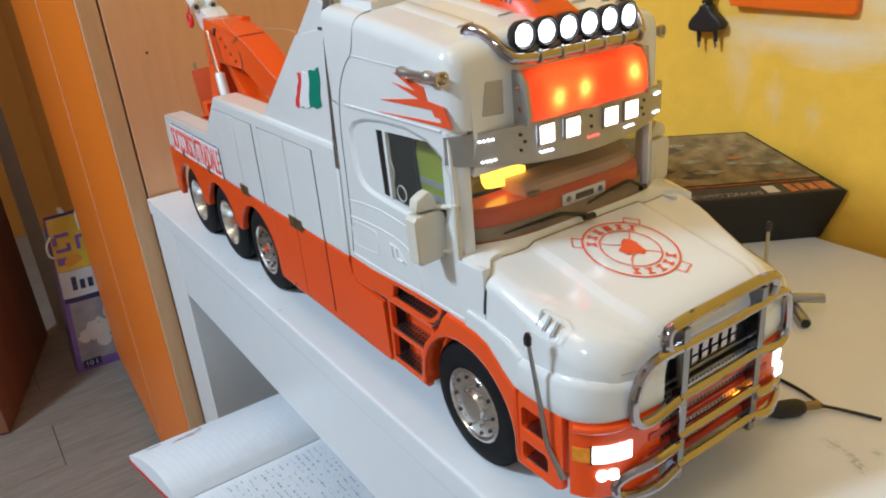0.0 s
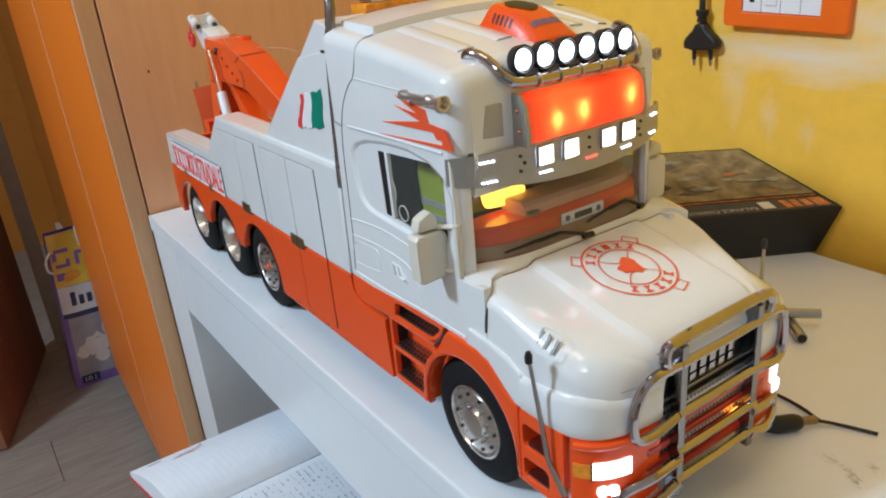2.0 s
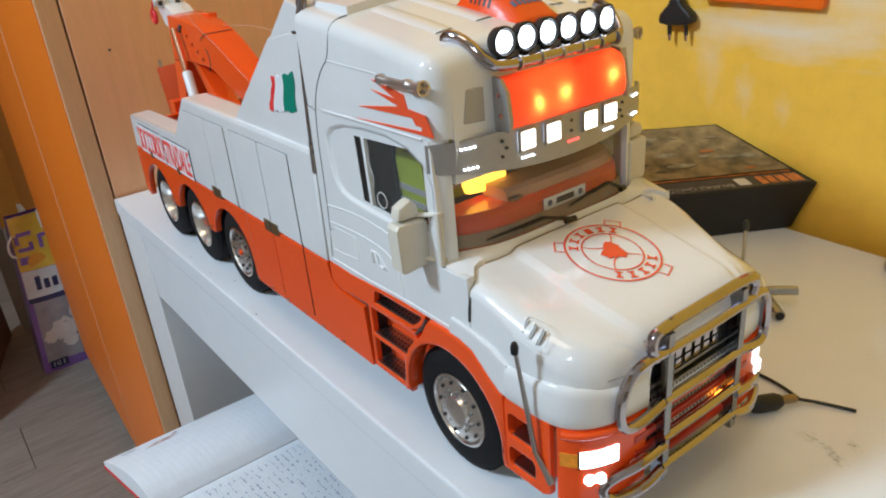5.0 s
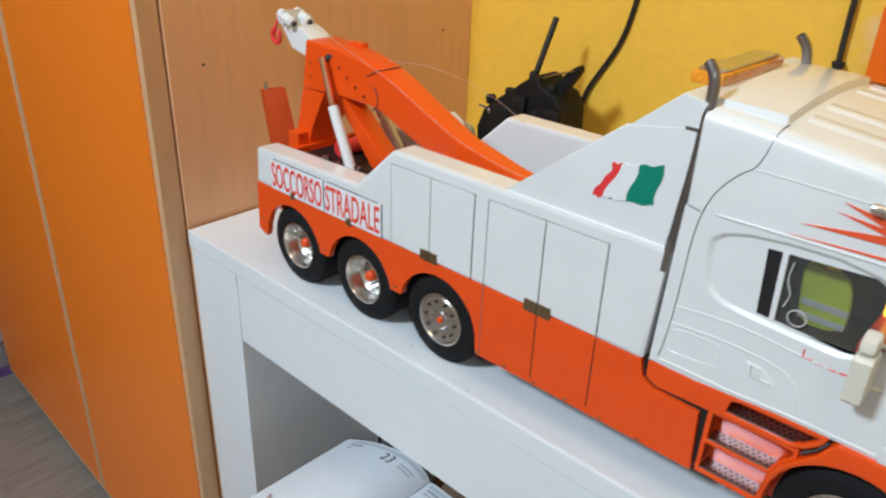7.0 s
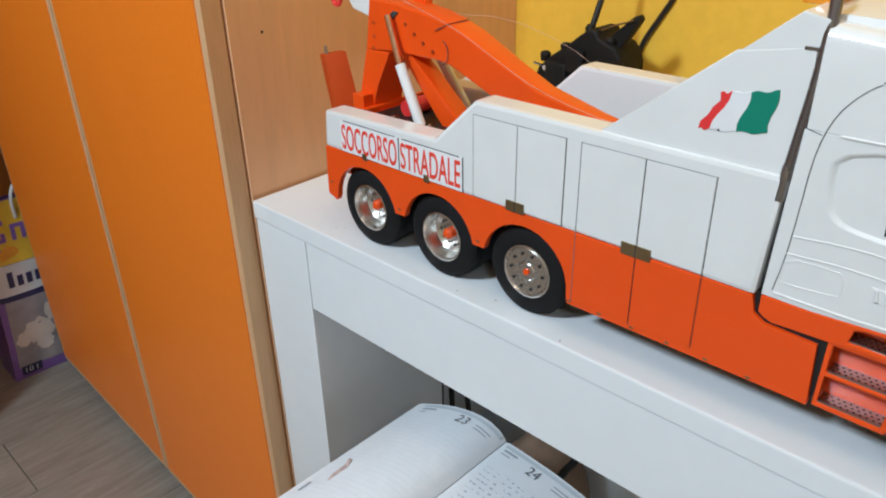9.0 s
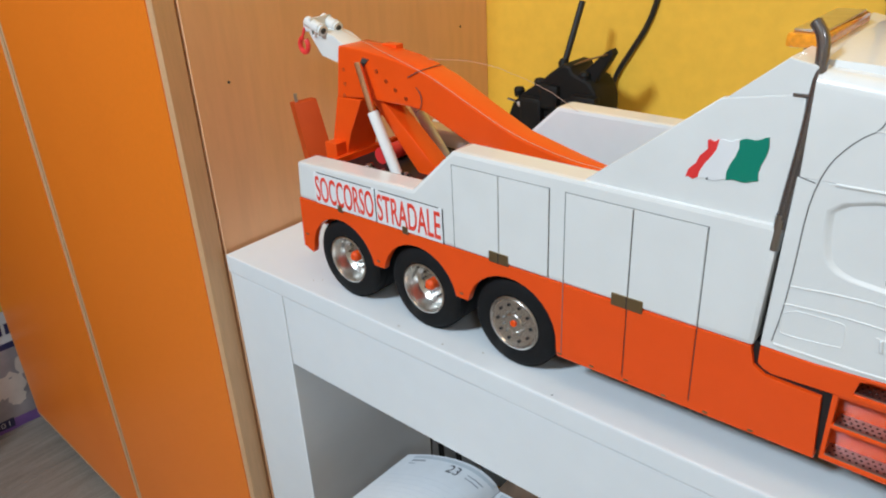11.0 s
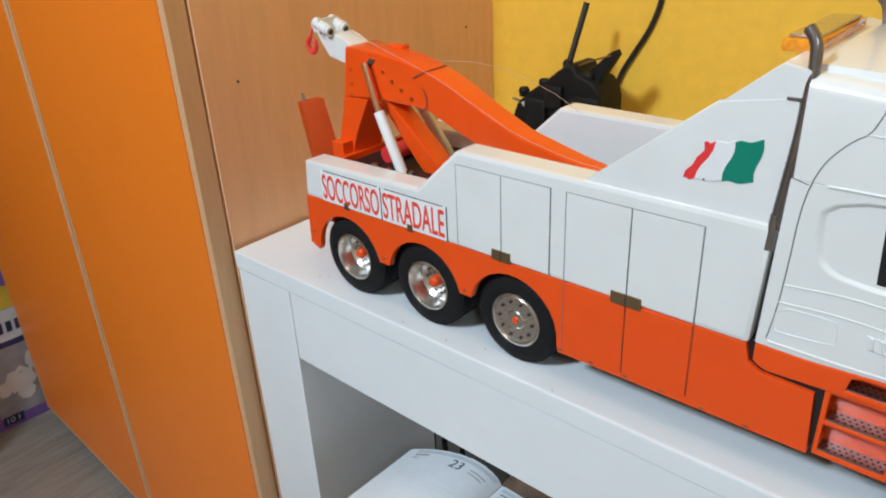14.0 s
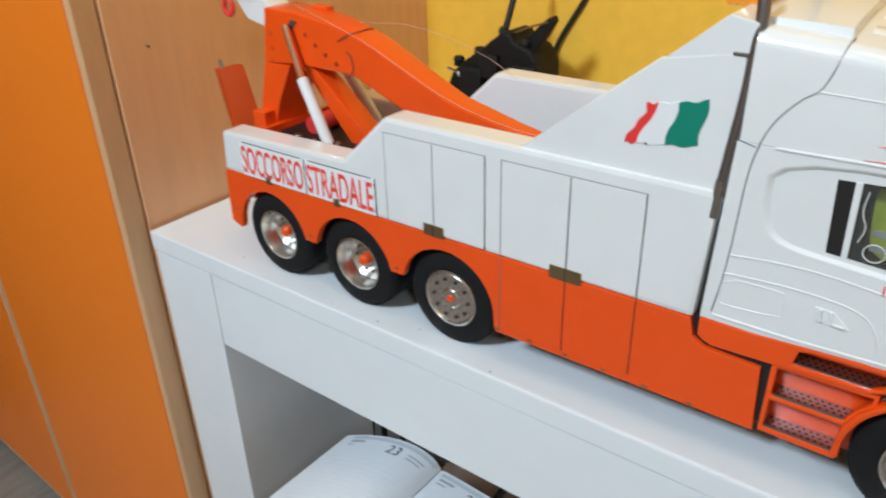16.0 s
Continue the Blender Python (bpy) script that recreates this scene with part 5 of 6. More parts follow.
# flag: three leaning, wavy bands; the outer red edge is ragged
def flag(t0, t1, l0, l1, ragged=False):
    n = 8
    top = [(t0[0] + (t1[0] - t0[0]) * k / n, t0[1] + (t1[1] - t0[1]) * k / n + 0.0007 * math.sin(2.6 * math.pi * k / n)) for k in range(n + 1)]
    low = [(l1[0] + (l0[0] - l1[0]) * k / n, l1[1] + (l0[1] - l1[1]) * k / n + 0.0007 * math.sin(2.6 * math.pi * (n - k) / n)) for k in range(n + 1)]
    right = [(t1[0] + (l1[0] - t1[0]) * f + 0.0012 * math.sin(2 * math.pi * f), t1[1] + (l1[1] - t1[1]) * f) for f in (0.2, 0.4, 0.6, 0.8)]
    left = [(t0[0] + (l0[0] - t0[0]) * f + 0.0012 * math.sin(2 * math.pi * f) + (0.0016 * (k % 2) if ragged else 0), t0[1] + (l0[1] - t0[1]) * f) for k, f in enumerate((0.8, 0.6, 0.4, 0.2))]
    return plate(top + right + low + left, 0.0020, 0.0027)


banner = part("flag_decal", flag((0.153, 0.9420), (0.168, 0.9455), (0.148, 0.9180), (0.1655, 0.9205)), GREEN, truck, "three-colour flag decal on the wing panel")
part("flag_band", flag((0.142, 0.9400), (0.153, 0.9420), (0.132, 0.9160), (0.148, 0.9180)), FLAGWHITE, banner)
part("flag_band", flag((0.1355, 0.9390), (0.142, 0.9400), (0.125, 0.9155), (0.132, 0.9160), True), RED, banner)
part("flag_spot", lathe([(0, 0), (0.0007, 0), (0.0007, 0.0006), (0, 0.0006)], (0.1375, 0.0018, 0.9170), "y", 8), SEAM, banner)
# lightning decal on the cab side
bolt = [(0.2420, 0.9300), (0.3120, 0.9312), (0.3065, 0.9412), (0.2925, 0.9425), (0.2905, 0.9490), (0.2625, 0.9535), (0.2830, 0.9460), (0.2610, 0.9480), (0.2850, 0.9425), (0.2465, 0.9372), (0.2960, 0.9385), (0.2985, 0.9352), (0.3030, 0.9352), (0.3035, 0.9330)]
part("bolt_decal", plate(bolt, -0.0005, 0.0002), DECAL, truck, "orange lightning decal on the cab")
for k, (x, w, z, h) in enumerate(((0.2635, 0.0060, 0.8652, 0.0008), (0.2640, 0.0007, 0.8652, 0.0052), (0.2705, 0.0045, 0.8645, 0.0008), (0.2770, 0.0045, 0.8642, 0.0008), (0.2830, 0.0050, 0.8645, 0.0008))):
    part("signature_bar", box((x, -0.0004, z), (x + w, 0.0006, z + h)), RED, truck)

# exhaust stacks and amber beacon bar
both("exhaust_sleeve", lambda: tube([(0.1790, 0.0030, 0.8840), (0.1805, 0.0030, 0.9050)], 0.0034, 14), STEEL, "grey steel sleeve at the foot of the pipe")
both("exhaust_clip", lambda: box((0.1760, 0.0020, 0.9690), (0.1850, 0.0040, 0.9708), 0.0004), STACK)
for flip, base in ((1, 0.0), (-1, 2 * C - 0.010)):
    part("exhaust_pipe", tube([(x, base + flip * y, z) for x, y, z in ((0.1795, 0.0030, 0.8900), (0.1825, 0.0028, 0.9220), (0.1850, 0.0028, 0.9460), (0.1862, 0.0040, 0.9720), (0.1858, 0.0065, 0.9860), (0.1845, 0.0090, 0.9980), (0.1790, 0.0105, 1.0045))], 0.0032, 14, smooth=2), STACK, truck, "dark grey steel exhaust pipe with a bent tip")
    part("pipe_opening", tube([(0.1796, base + flip * 0.01035, 1.0038), (0.1786, base + flip * 0.0106, 1.0050)], 0.0024, 12), BLACK, truck)
beacon = part("beacon_bar", box((0.1580, 0.036, 0.9860), (0.1780, 2 * C - 0.036, 0.9935), 0.0022), AMBER, truck, "amber beacon light bar")
part("beacon_cover", box((0.1600, 0.042, 0.9936), (0.1762, 2 * C - 0.042, 0.9952), 0.0006), ALU, beacon, "grey metal cover plate")
part("beacon_foot", box((0.1640, 0.050, 0.9780), (0.1740, 2 * C - 0.050, 0.9862), 0.001), WHITE, beacon)

# recovery crane
def boom_plate(profile, n0, n1, f0, f1, w=0.0):
    """A box-section beam: its side profile, with its near and far faces at the left end (n0, f0) and the right end (n1, f1)."""
    b = plate(profile, 0.0, 1.0)
    xs = [p[0] for p in profile]
    for v in b.verts:
        f = (v.co.x - min(xs)) / (max(xs) - min(xs))
        v.co.y = n0 + (n1 - n0) * f if v.co.y < 0.5 else f0 + (f1 - f0) * f
    return bev(b, w, 2, 40) if w else b


crane = part("crane_boom", boom_plate([(-0.2375, 0.9485), (-0.200, 0.9465), (-0.165, 0.9420), (-0.142, 0.9365), (-0.118, 0.9285), (-0.080, 0.9110), (-0.041, 0.8945), (0.010, 0.8835), (0.036, 0.8790), (0.036, 0.8700), (-0.040, 0.8690), (-0.088, 0.8815), (-0.136, 0.9010), (-0.150, 0.9030), (-0.207, 0.9035), (-0.246, 0.9000)], 0.0630, 0.0660, 0.1010, 0.0840, 0.0018), ORANGE, truck, "orange recovery crane boom")
part("crane_mast", plate([(-0.246, 0.9005), (-0.213, 0.9015), (-0.2200, 0.8880), (-0.2310, 0.8680), (-0.2380, 0.8500), (-0.2390, 0.8380), (-0.2600, 0.8380), (-0.2580, 0.8580)], 0.0630, 0.1010, w=0.0012), ORANGE, crane)
part("crane_strut", plate([(-0.206, 0.9030), (-0.190, 0.9030), (-0.138, 0.8580), (-0.120, 0.8385), (-0.148, 0.8385), (-0.162, 0.8540), (-0.198, 0.8960)], 0.0680, 0.0880, w=0.0012), ORANGE, crane)
part("crane_base", box((-0.2560, 0.0500, 0.8300), (-0.2400, 0.0632, 0.8580), 0.0010, bm=box((-0.2560, 0.0640, 0.8300), (-0.2250, 0.1000, 0.8400), 0.0010)), ORANGE, crane)
def leaning_post(top, low):
    b = bmesh.new()
    t, u = [b.verts.new(p) for p in top], [b.verts.new(p) for p in low]
    b.faces.new(t)
    b.faces.new(u[::-1])
    for k in range(4):
        b.faces.new((t[k], u[k], u[(k + 1) % 4], t[(k + 1) % 4]))
    bmesh.ops.recalc_face_normals(b, faces=list(b.faces))
    return bev(b, 0.0008)


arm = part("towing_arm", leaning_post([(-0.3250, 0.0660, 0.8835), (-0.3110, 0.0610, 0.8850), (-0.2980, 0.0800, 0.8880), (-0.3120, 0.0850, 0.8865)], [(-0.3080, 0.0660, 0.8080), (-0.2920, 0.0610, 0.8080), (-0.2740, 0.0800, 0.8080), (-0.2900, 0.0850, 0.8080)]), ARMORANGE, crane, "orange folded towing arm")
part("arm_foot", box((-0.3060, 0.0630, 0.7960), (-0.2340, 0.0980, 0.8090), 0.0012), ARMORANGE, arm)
part("arm_pin", tube([(-0.3150, 0.0680, 0.8840), (-0.3165, 0.0680, 0.8930)], 0.0018, 8), STEEL, arm)
part("dark_deck", box((-0.2300, 0.0245, 0.8382), (-0.100, 0.1395, 0.8420), 0.001), BLACK, truck)
random.seed(31)
for k in range(16):
    x, y, r = random.uniform(-0.215, -0.135), random.uniform(0.032, 0.060), random.uniform(0.002, 0.004)
    part("deck_fitting", lathe([(0, 2.2 * r), (0.7 * r, 2.1 * r), (r, 1.2 * r), (r, 0), (0, 0)], (x, y, 0.8420), "z", 9), (BLACK, STEEL, CHROME)[k % 3], truck)
part("winch_drum", tube([(-0.196, 0.066, 0.8500), (-0.196, 0.098, 0.8500)], 0.0080, 16), RED, truck, "red winch drum")
for far in (False, True):
    my = lambda y: 2 * C - y if far else y
    part("ram_rod", tube([(-0.2065, my(0.0570), 0.9375), (-0.1880, my(0.0555), 0.8860)], 0.0034, 14), COPPER, crane, "copper hydraulic rod")
    part("ram_cylinder", tube([(-0.1910, my(0.0560), 0.8945), (-0.1580, my(0.0490), 0.8420)], 0.0052, 14), WHITE, crane, "white hydraulic cylinder")
    part("ram_slot", plate([(-0.2105, 0.9345), (-0.2055, 0.9405), (-0.1985, 0.9395), (-0.2025, 0.9360), (-0.2060, 0.9320)], my(0.0640) if far else 0.0624, my(0.0624) if far else 0.0640), SEAM, crane)
    for x, z in ((-0.2330, 0.927), (-0.2330, 0.914), (-0.2350, 0.903), (-0.190, 0.9300), (-0.1790, 0.9225), (-0.1680, 0.9160), (-0.1560, 0.9100)):
        part("boom_bolt", lathe([(0.0009, -0.0003), (0.0017, -0.0003), (0.0017, 0.0006), (0.0009, 0.0006)], (x, my(0.0632), z), "y", 10), mat("dark_orange_rim", (0.35, 0.04, 0.006), 0.4) if not far else ORANGE, crane)
part("boom_seam", tube([(-0.1520, 0.0628, 0.9290), (-0.1410, 0.0629, 0.9345), (-0.1385, 0.0640, 0.9358), (-0.1385, 0.0920, 0.9360)], 0.0004, 6, bm=tube([(-0.146 + 0.009 * math.cos(radians(a)), 0.0629, 0.9110 + 0.0110 * math.sin(radians(a))) for a in range(-80, 71, 15)], 0.0004, 6)), SEAM, crane)
part("boom_cap", box((-0.2080, 0.0900, 0.9440), (-0.1900, 0.1000, 0.9485), 0.001), ORANGE, crane)
head = part("boom_head", plate([(-0.2360, 0.9470), (-0.2420, 0.9290), (-0.2700, 0.9350), (-0.2830, 0.9520), (-0.2860, 0.9580), (-0.2680, 0.9590), (-0.2500, 0.9545)], 0.0700, 0.0940, w=0.0010), WHITE, crane, "white boom head with pulley rollers")
for y in (0.0670, 0.0860):
    rl = part("pulley_roller", tube([(-0.2830, y + 0.002, 0.9660), (-0.2600, y, 0.9590)], 0.0052, 14), WHITE, head)
    part("roller_hole", tube([(-0.2604, y, 0.9591), (-0.2594, y, 0.9588)], 0.0028, 10), SEAM, rl)
    part("roller_ring", tube([(-0.2660, y + 0.0005, 0.9608), (-0.2630, y + 0.0003, 0.9599)], 0.0060, 14), WHITE, rl)
part("roller_yoke", box((-0.2900, 0.0680, 0.9560), (-0.2800, 0.0800, 0.9660), 0.0020, bm=box((-0.2760, 0.0640, 0.9550), (-0.2735, 0.0900, 0.9700), 0.0006)), WHITE, head)
part("tow_hook", tube([(-0.2890 + 0.0058 * math.cos(radians(a)), 0.0660, 0.9440 + 0.0068 * math.sin(radians(a))) for a in range(110, 430, 20)], 0.0024, 8, bm=tube([(-0.2910, 0.0660, 0.9500), (-0.2880, 0.0680, 0.9600)], 0.0013, 8)), RED, head, "red tow hook")
part("winch_cable", tube([(-0.255, 0.086, 0.9570), (-0.215, 0.078, 0.9500), (-0.190, 0.070, 0.9470), (-0.150, 0.0630, 0.9400), (-0.120, 0.0630, 0.9305), (-0.080, 0.0635, 0.9125), (-0.041, 0.0640, 0.8960), (0.010, 0.0650, 0.8850), (0.040, 0.0660, 0.8830)], 0.0002, 6, smooth=1), THREAD, crane, "thin grey winch thread")
part("winch_cable", tube([(-0.150, 0.088, 0.9400), (-0.110, 0.112, 0.9380), (-0.060, 0.132, 0.9180), (-0.030, 0.140, 0.8985)], 0.0002, 6, smooth=1), THREAD, crane)

# ---- things on the desk and the wall ----
RED_COVER = mat("red_book_cloth", (0.55, 0.03, 0.03), 0.6, vary=0.1)
ART = mat("printed_picture", (0.23, 0.165, 0.075), 0.50, vary=0.5, scale=70, second=(0.10, 0.075, 0.042), mix_scale=26)
ARTGLOW = mat("orange_print", (0.62, 0.20, 0.05), 0.35, vary=0.4, scale=120, second=(0.30, 0.10, 0.04), mix_scale=90)
BLACKCARD = mat("black_card", (0.010, 0.010, 0.011), 0.5, vary=0.2)

# tapered black carton with a printed lid
carton = thing("charger_box", (0.19, 0.34, TOPZ), "black cardboard box with printed lid against the wall", "box")
T = [Vector(p) for p in ((0.288, 0.4325, 0.7785), (0.180, 0.4365, 0.8125), (0.060, 0.290, 0.8125), (0.150, 0.228, 0.7785))]
Bt = [Vector((0.270, 0.430, TOPZ)), Vector((0.180, 0.433, TOPZ)), Vector((0.068, 0.298, TOPZ)), Vector((0.150, 0.242, TOPZ))]


def hexa(top, low):
    b = bmesh.new()
    t, u = [b.verts.new(p) for p in top], [b.verts.new(p) for p in low]
    b.faces.new(t)
    b.faces.new(u[::-1])
    for k in range(4):
        b.faces.new((t[k], u[k], u[(k + 1) % 4], t[(k + 1) % 4]))
    bmesh.ops.recalc_face_normals(b, faces=list(b.faces))
    return b


part("carton_body", bev(hexa(T, Bt), 0.0012), BLACKCARD, carton)


def lid_point(u, v, up=0.0006):
    p = T[0].lerp(T[3], u).lerp(T[1].lerp(T[2], u), v)
    nrm = (T[3] - T[0]).cross(T[1] - T[0]).normalized()
    nrm = -nrm if nrm.z < 0 else nrm
    return p + nrm * up


def lid_patch(u0, u1, v0, v1, up=0.0006):
    return hexa([lid_point(u0, v0, up), lid_point(u1, v0, up), lid_point(u1, v1, up), lid_point(u0, v1, up)], [lid_point(u0, v0, -0.0002), lid_point(u1, v0, -0.0002), lid_point(u1, v1, -0.0002), lid_point(u0, v1, -0.0002)])


part("lid_picture", lid_patch(0.02, 0.98, 0.22, 0.97), ART, carton, "brown printed picture on the lid")
part("lid_band", lid_patch(0.02, 0.98, 0.02, 0.17), mat("dark_print", (0.055, 0.05, 0.045), 0.35, vary=0.3), carton)
part("lid_mark", lid_patch(0.03, 0.075, 0.04, 0.15, 0.0009), ARTGLOW, carton, "orange print on the lid edge")
part("lid_mark", lid_patch(0.085, 0.115, 0.05, 0.14, 0.0009), ARTGLOW, carton)
for k in range(2):
    part("lid_mark", lid_patch(0.125 + 0.035 * k, 0.152 + 0.035 * k, 0.045, 0.145, 0.0009), ARTGLOW, carton)
PRINT = mat("pale_print", (0.72, 0.68, 0.60), 0.5)
t = letters("BALANCE CHARGERS / DISCHARGER", 0, 1, 0, 1, 0)
for v in t.verts:
    v.co = lid_point(0.29 + 0.50 * v.co.x, 0.080 - 0.040 * v.co.z, 0.0010)
part("lid_text", t, PRINT, carton, "pale printed words on the lid edge")
t = letters("C E", 0, 1, 0, 1, 0)
for v in t.verts:
    v.co = lid_point(0.68 + 0.05 * v.co.x, 0.145 - 0.035 * v.co.z, 0.0010)
part("lid_text", t, PRINT, carton)
part("lid_logo", lid_patch(0.225, 0.27, 0.05, 0.14, 0.0010), PRINT, carton)
part("lid_line", lid_patch(0.03, 0.97, 0.188, 0.196, 0.0009), ARTGLOW, carton)
random.seed(77)
TONES = [mat("print_tone", c, 0.50, vary=0.35, scale=90, second=d, mix_scale=60) for c, d in (((0.22, 0.17, 0.09), (0.13, 0.10, 0.06)), ((0.42, 0.14, 0.035), (0.24, 0.11, 0.045)), ((0.07, 0.055, 0.038), (0.14, 0.10, 0.06)), ((0.27, 0.24, 0.15), (0.17, 0.145, 0.085)))]
for k in range(44):
    u, v, r = random.uniform(0.08, 0.92), random.uniform(0.28, 0.90), random.uniform(0.03, 0.10)
    ring = [(u + r * random.uniform(0.4, 1.0) * math.cos(a), v + 0.6 * r * random.uniform(0.4, 1.0) * math.sin(a)) for a in (2 * math.pi * i / 9 for i in range(9))]
    b = bmesh.new()
    b.faces.new([b.verts.new(lid_point(min(0.97, max(0.03, p)), min(0.96, max(0.23, q)), 0.0007 + 0.000006 * k)) for p, q in ring])
    bmesh.ops.triangulate(b, faces=list(b.faces))
    part("print_patch", b, TONES[k % 4 if k % 4 != 1 or k % 3 == 0 else 0], carton)

# crossed tubes
tool = thing("cross_wrench", (0.33, 0.29, TOPZ), "small crossed steel tube wrench on the desk", "wrench")
part("tube", tube([(0.305, 0.309, 0.7345), (0.350, 0.271, 0.7345)], 0.0042, 14), STEEL, tool)
part("tube", tube([(0.319, 0.276, 0.7425), (0.346, 0.301, 0.7425)], 0.0036, 14), STEEL, tool)
part("tube_opening", tube([(0.3495, 0.2715, 0.7345), (0.3506, 0.2705, 0.7345)], 0.0033, 12), BLACK, tool)

# power plug with its lead
lead = thing("power_lead", (0.40, 0.17, TOPZ), "black barrel plug with a thin lead on the desk", "cable")
part("plug_body", lathe([(0, 0), (0.0020, 0.0005), (0.0035, 0.004), (0.0055, 0.010), (0.0055, 0.022), (0.0040, 0.026), (0, 0.026)], (0, 0, 0), "x", 16), BLACK, lead)
bpy.context.view_layer.update()
plug_ob = lead.children[0]
plug_ob.matrix_basis = Matrix.Translation((0.391, 0.156, 0.7356)) @ Matrix.Rotation(radians(61), 4, "Z")
part("plug_tip", tube([(0.4040, 0.1795, 0.7356), (0.4085, 0.1875, 0.7356)], 0.0027, 12), BRASS, lead)
part("lead_wire", tube([(0.4085, 0.1875, 0.7350), (0.415, 0.196, 0.7320), (0.424, 0.201, 0.7314), (0.437, 0.206, 0.7314)], 0.0011, 8, smooth=2), BLACK, lead)
part("lead_wire", tube([(0.355, 0.196, 0.7314), (0.368, 0.200, 0.7314), (0.390, 0.199, 0.7316), (0.4100, 0.191, 0.7330)], 0.0011, 8, smooth=2), BLACK, lead)
part("plug_strip", tube([(0.3860, 0.1475, 0.7330), (0.3912, 0.1565, 0.7345)], 0.0014, 8), RED, lead)
knob = thing("metal_knob", (0.375, 0.405, TOPZ), "round chrome cap lying on the desk", "cap")
part("cap", lathe([(0, 0.016), (0.006, 0.0155), (0.010, 0.012), (0.011, 0.004), (0.010, 0), (0, 0)], (0.375, 0.405, TOPZ), "z", 24), CHROME, knob)
# dust and small crumbs on the desk
random.seed(7)
for x, y in ((-0.065, -0.006), (-0.115, -0.007), (0.045, -0.009), (-0.235, 0.010), (-0.242, 0.004), (-0.03, 0.004), (0.345, -0.006)):
    part("crumb", lathe([(0, 0.0004), (0.0005, 0.0003), (0.0007, 0), (0, 0)], (x, y, TOPZ), "z", 7), BRASS if x < 0 else SEAM, thing("crumb_of_dirt", (x, y, TOPZ), "tiny dark crumb of dirt on the desk", "dirt", "crumbs on the desk"))

# brown scuffs on the desk
SCUFF = glass("brown_scuff", (0.24, 0.17, 0.12), 0.7, 0.035)
random.seed(19)
for x0, y0, x1, y1, wide, count in ((0.4200, 0.1680, 0.4420, 0.1625, 0.0018, 34), (0.4380, 0.1650, 0.4560, 0.1545, 0.0026, 56), (0.4470, 0.1770, 0.4540, 0.1760, 0.0022, 20)):
    b = bmesh.new()
    for k in range(count):
        f, g = random.gauss(0.5, 0.24), random.gauss(0, 1)
        r, z = random.uniform(0.0006, 0.0022), TOPZ + 0.0002 + 0.000003 * k
        cx, cy = x0 + (x1 - x0) * f, y0 + (y1 - y0) * f + wide * g
        b.faces.new([b.verts.new((cx + r * random.uniform(0.6, 1.4) * math.cos(a), cy + 0.6 * r * math.sin(a), z)) for a in (math.pi * m / 3 for m in range(6))])
    tagged(part("scuff", b, SCUFF, desk, "brown scuff mark on the desk top"), "brown scuff mark on the desk top", "", kind="stuff")

# the far side of the cab narrows towards its front, and the hood towards its nose
def tuck(x, y, z, least, upper):
    high = 1.0 if upper else min(1.0, max(0.0, (z - 0.866) / 0.006))
    cab = 1 - 0.38 * min(1.0, max(0.0, (x - 0.235) / 0.060))
    nose = 1 - 0.47 * min(1.0, max(0.0, (x - 0.318) / 0.072))
    share = (nose + (cab - nose) * high - 1) * min(1.0, max(0.0, (z - 0.828) / 0.018)) + 1
    return 0.118 + (y - 0.118) * max(least, share)


CAB_FRONT = ("pillar", "windscreen", "dash", "inner_sill", "wiper", "cab_side", "side_window")
for ob in truck.children_recursive:
    if ob.type == "MESH" and not ob.name.startswith(("bull_bar", "marker", "aerial", "grille", "wheel", "tyre", "rim")):
        board_side = ob is light_board or ob.parent is light_board
        for v in ob.data.vertices:
            if v.co.x > 0.235 and v.co.y > 0.118:
                v.co.y = v.co.y - 0.017 if ob.name.startswith("mirror") else tuck(*v.co, 0.80 if board_side else 0.0, ob.name.startswith(CAB_FRONT))

# radio transmitter behind the truck
radio = thing("radio_transmitter", (-0.17, 0.37, TOPZ), "black radio remote control standing on the desk", "transmitter")
RADIO = mat("matt_black_case", (0.006, 0.006, 0.006), 0.6, vary=0.3, bump=0.2, bump_scale=120, spec=0.3)
part("radio_body", plate([(-0.250, 0.730), (-0.125, 0.730), (-0.127, 0.800), (-0.128, 0.846), (-0.132, 0.858), (-0.140, 0.868), (-0.162, 0.876), (-0.165, 0.884), (-0.176, 0.885), (-0.194, 0.872), (-0.206, 0.862), (-0.218, 0.854), (-0.234, 0.843), (-0.247, 0.830), (-0.257, 0.805)], 0.345, 0.395, w=0.004), RADIO, radio, "black moulded radio case")
for lo, hi in (((-0.205, 0.338, 0.830), (-0.178, 0.352, 0.860)), ((-0.160, 0.335, 0.815), (-0.126, 0.350, 0.853)), ((-0.232, 0.337, 0.800), (-0.200, 0.350, 0.842)), ((-0.190, 0.340, 0.780), (-0.150, 0.350, 0.830))):
    part("case_block", box(lo, hi, 0.005), RADIO, radio)
part("aerial", tube([(-0.1875, 0.366, 0.875), (-0.177, 0.387, 0.949)], 0.0038, 12), BLACK, radio)
part("aerial_joint", lathe([(0, -0.006), (0.006, -0.005), (0.0065, 0.003), (0.004, 0.007), (0, 0.007)], (-0.1870, 0.366, 0.879), "z", 14), RADIO, radio)
part("handle", plate([(-0.165, 0.866), (-0.128, 0.900), (-0.120, 0.905), (-0.1165, 0.899), (-0.122, 0.890), (-0.140, 0.862)], 0.355, 0.368, w=0.002), RADIO, radio)
part("handle_strap", tube([(-0.1230, 0.3535, 0.899), (-0.150, 0.354, 0.890), (-0.172, 0.356, 0.880)], 0.0012, 6), BRASS, radio)
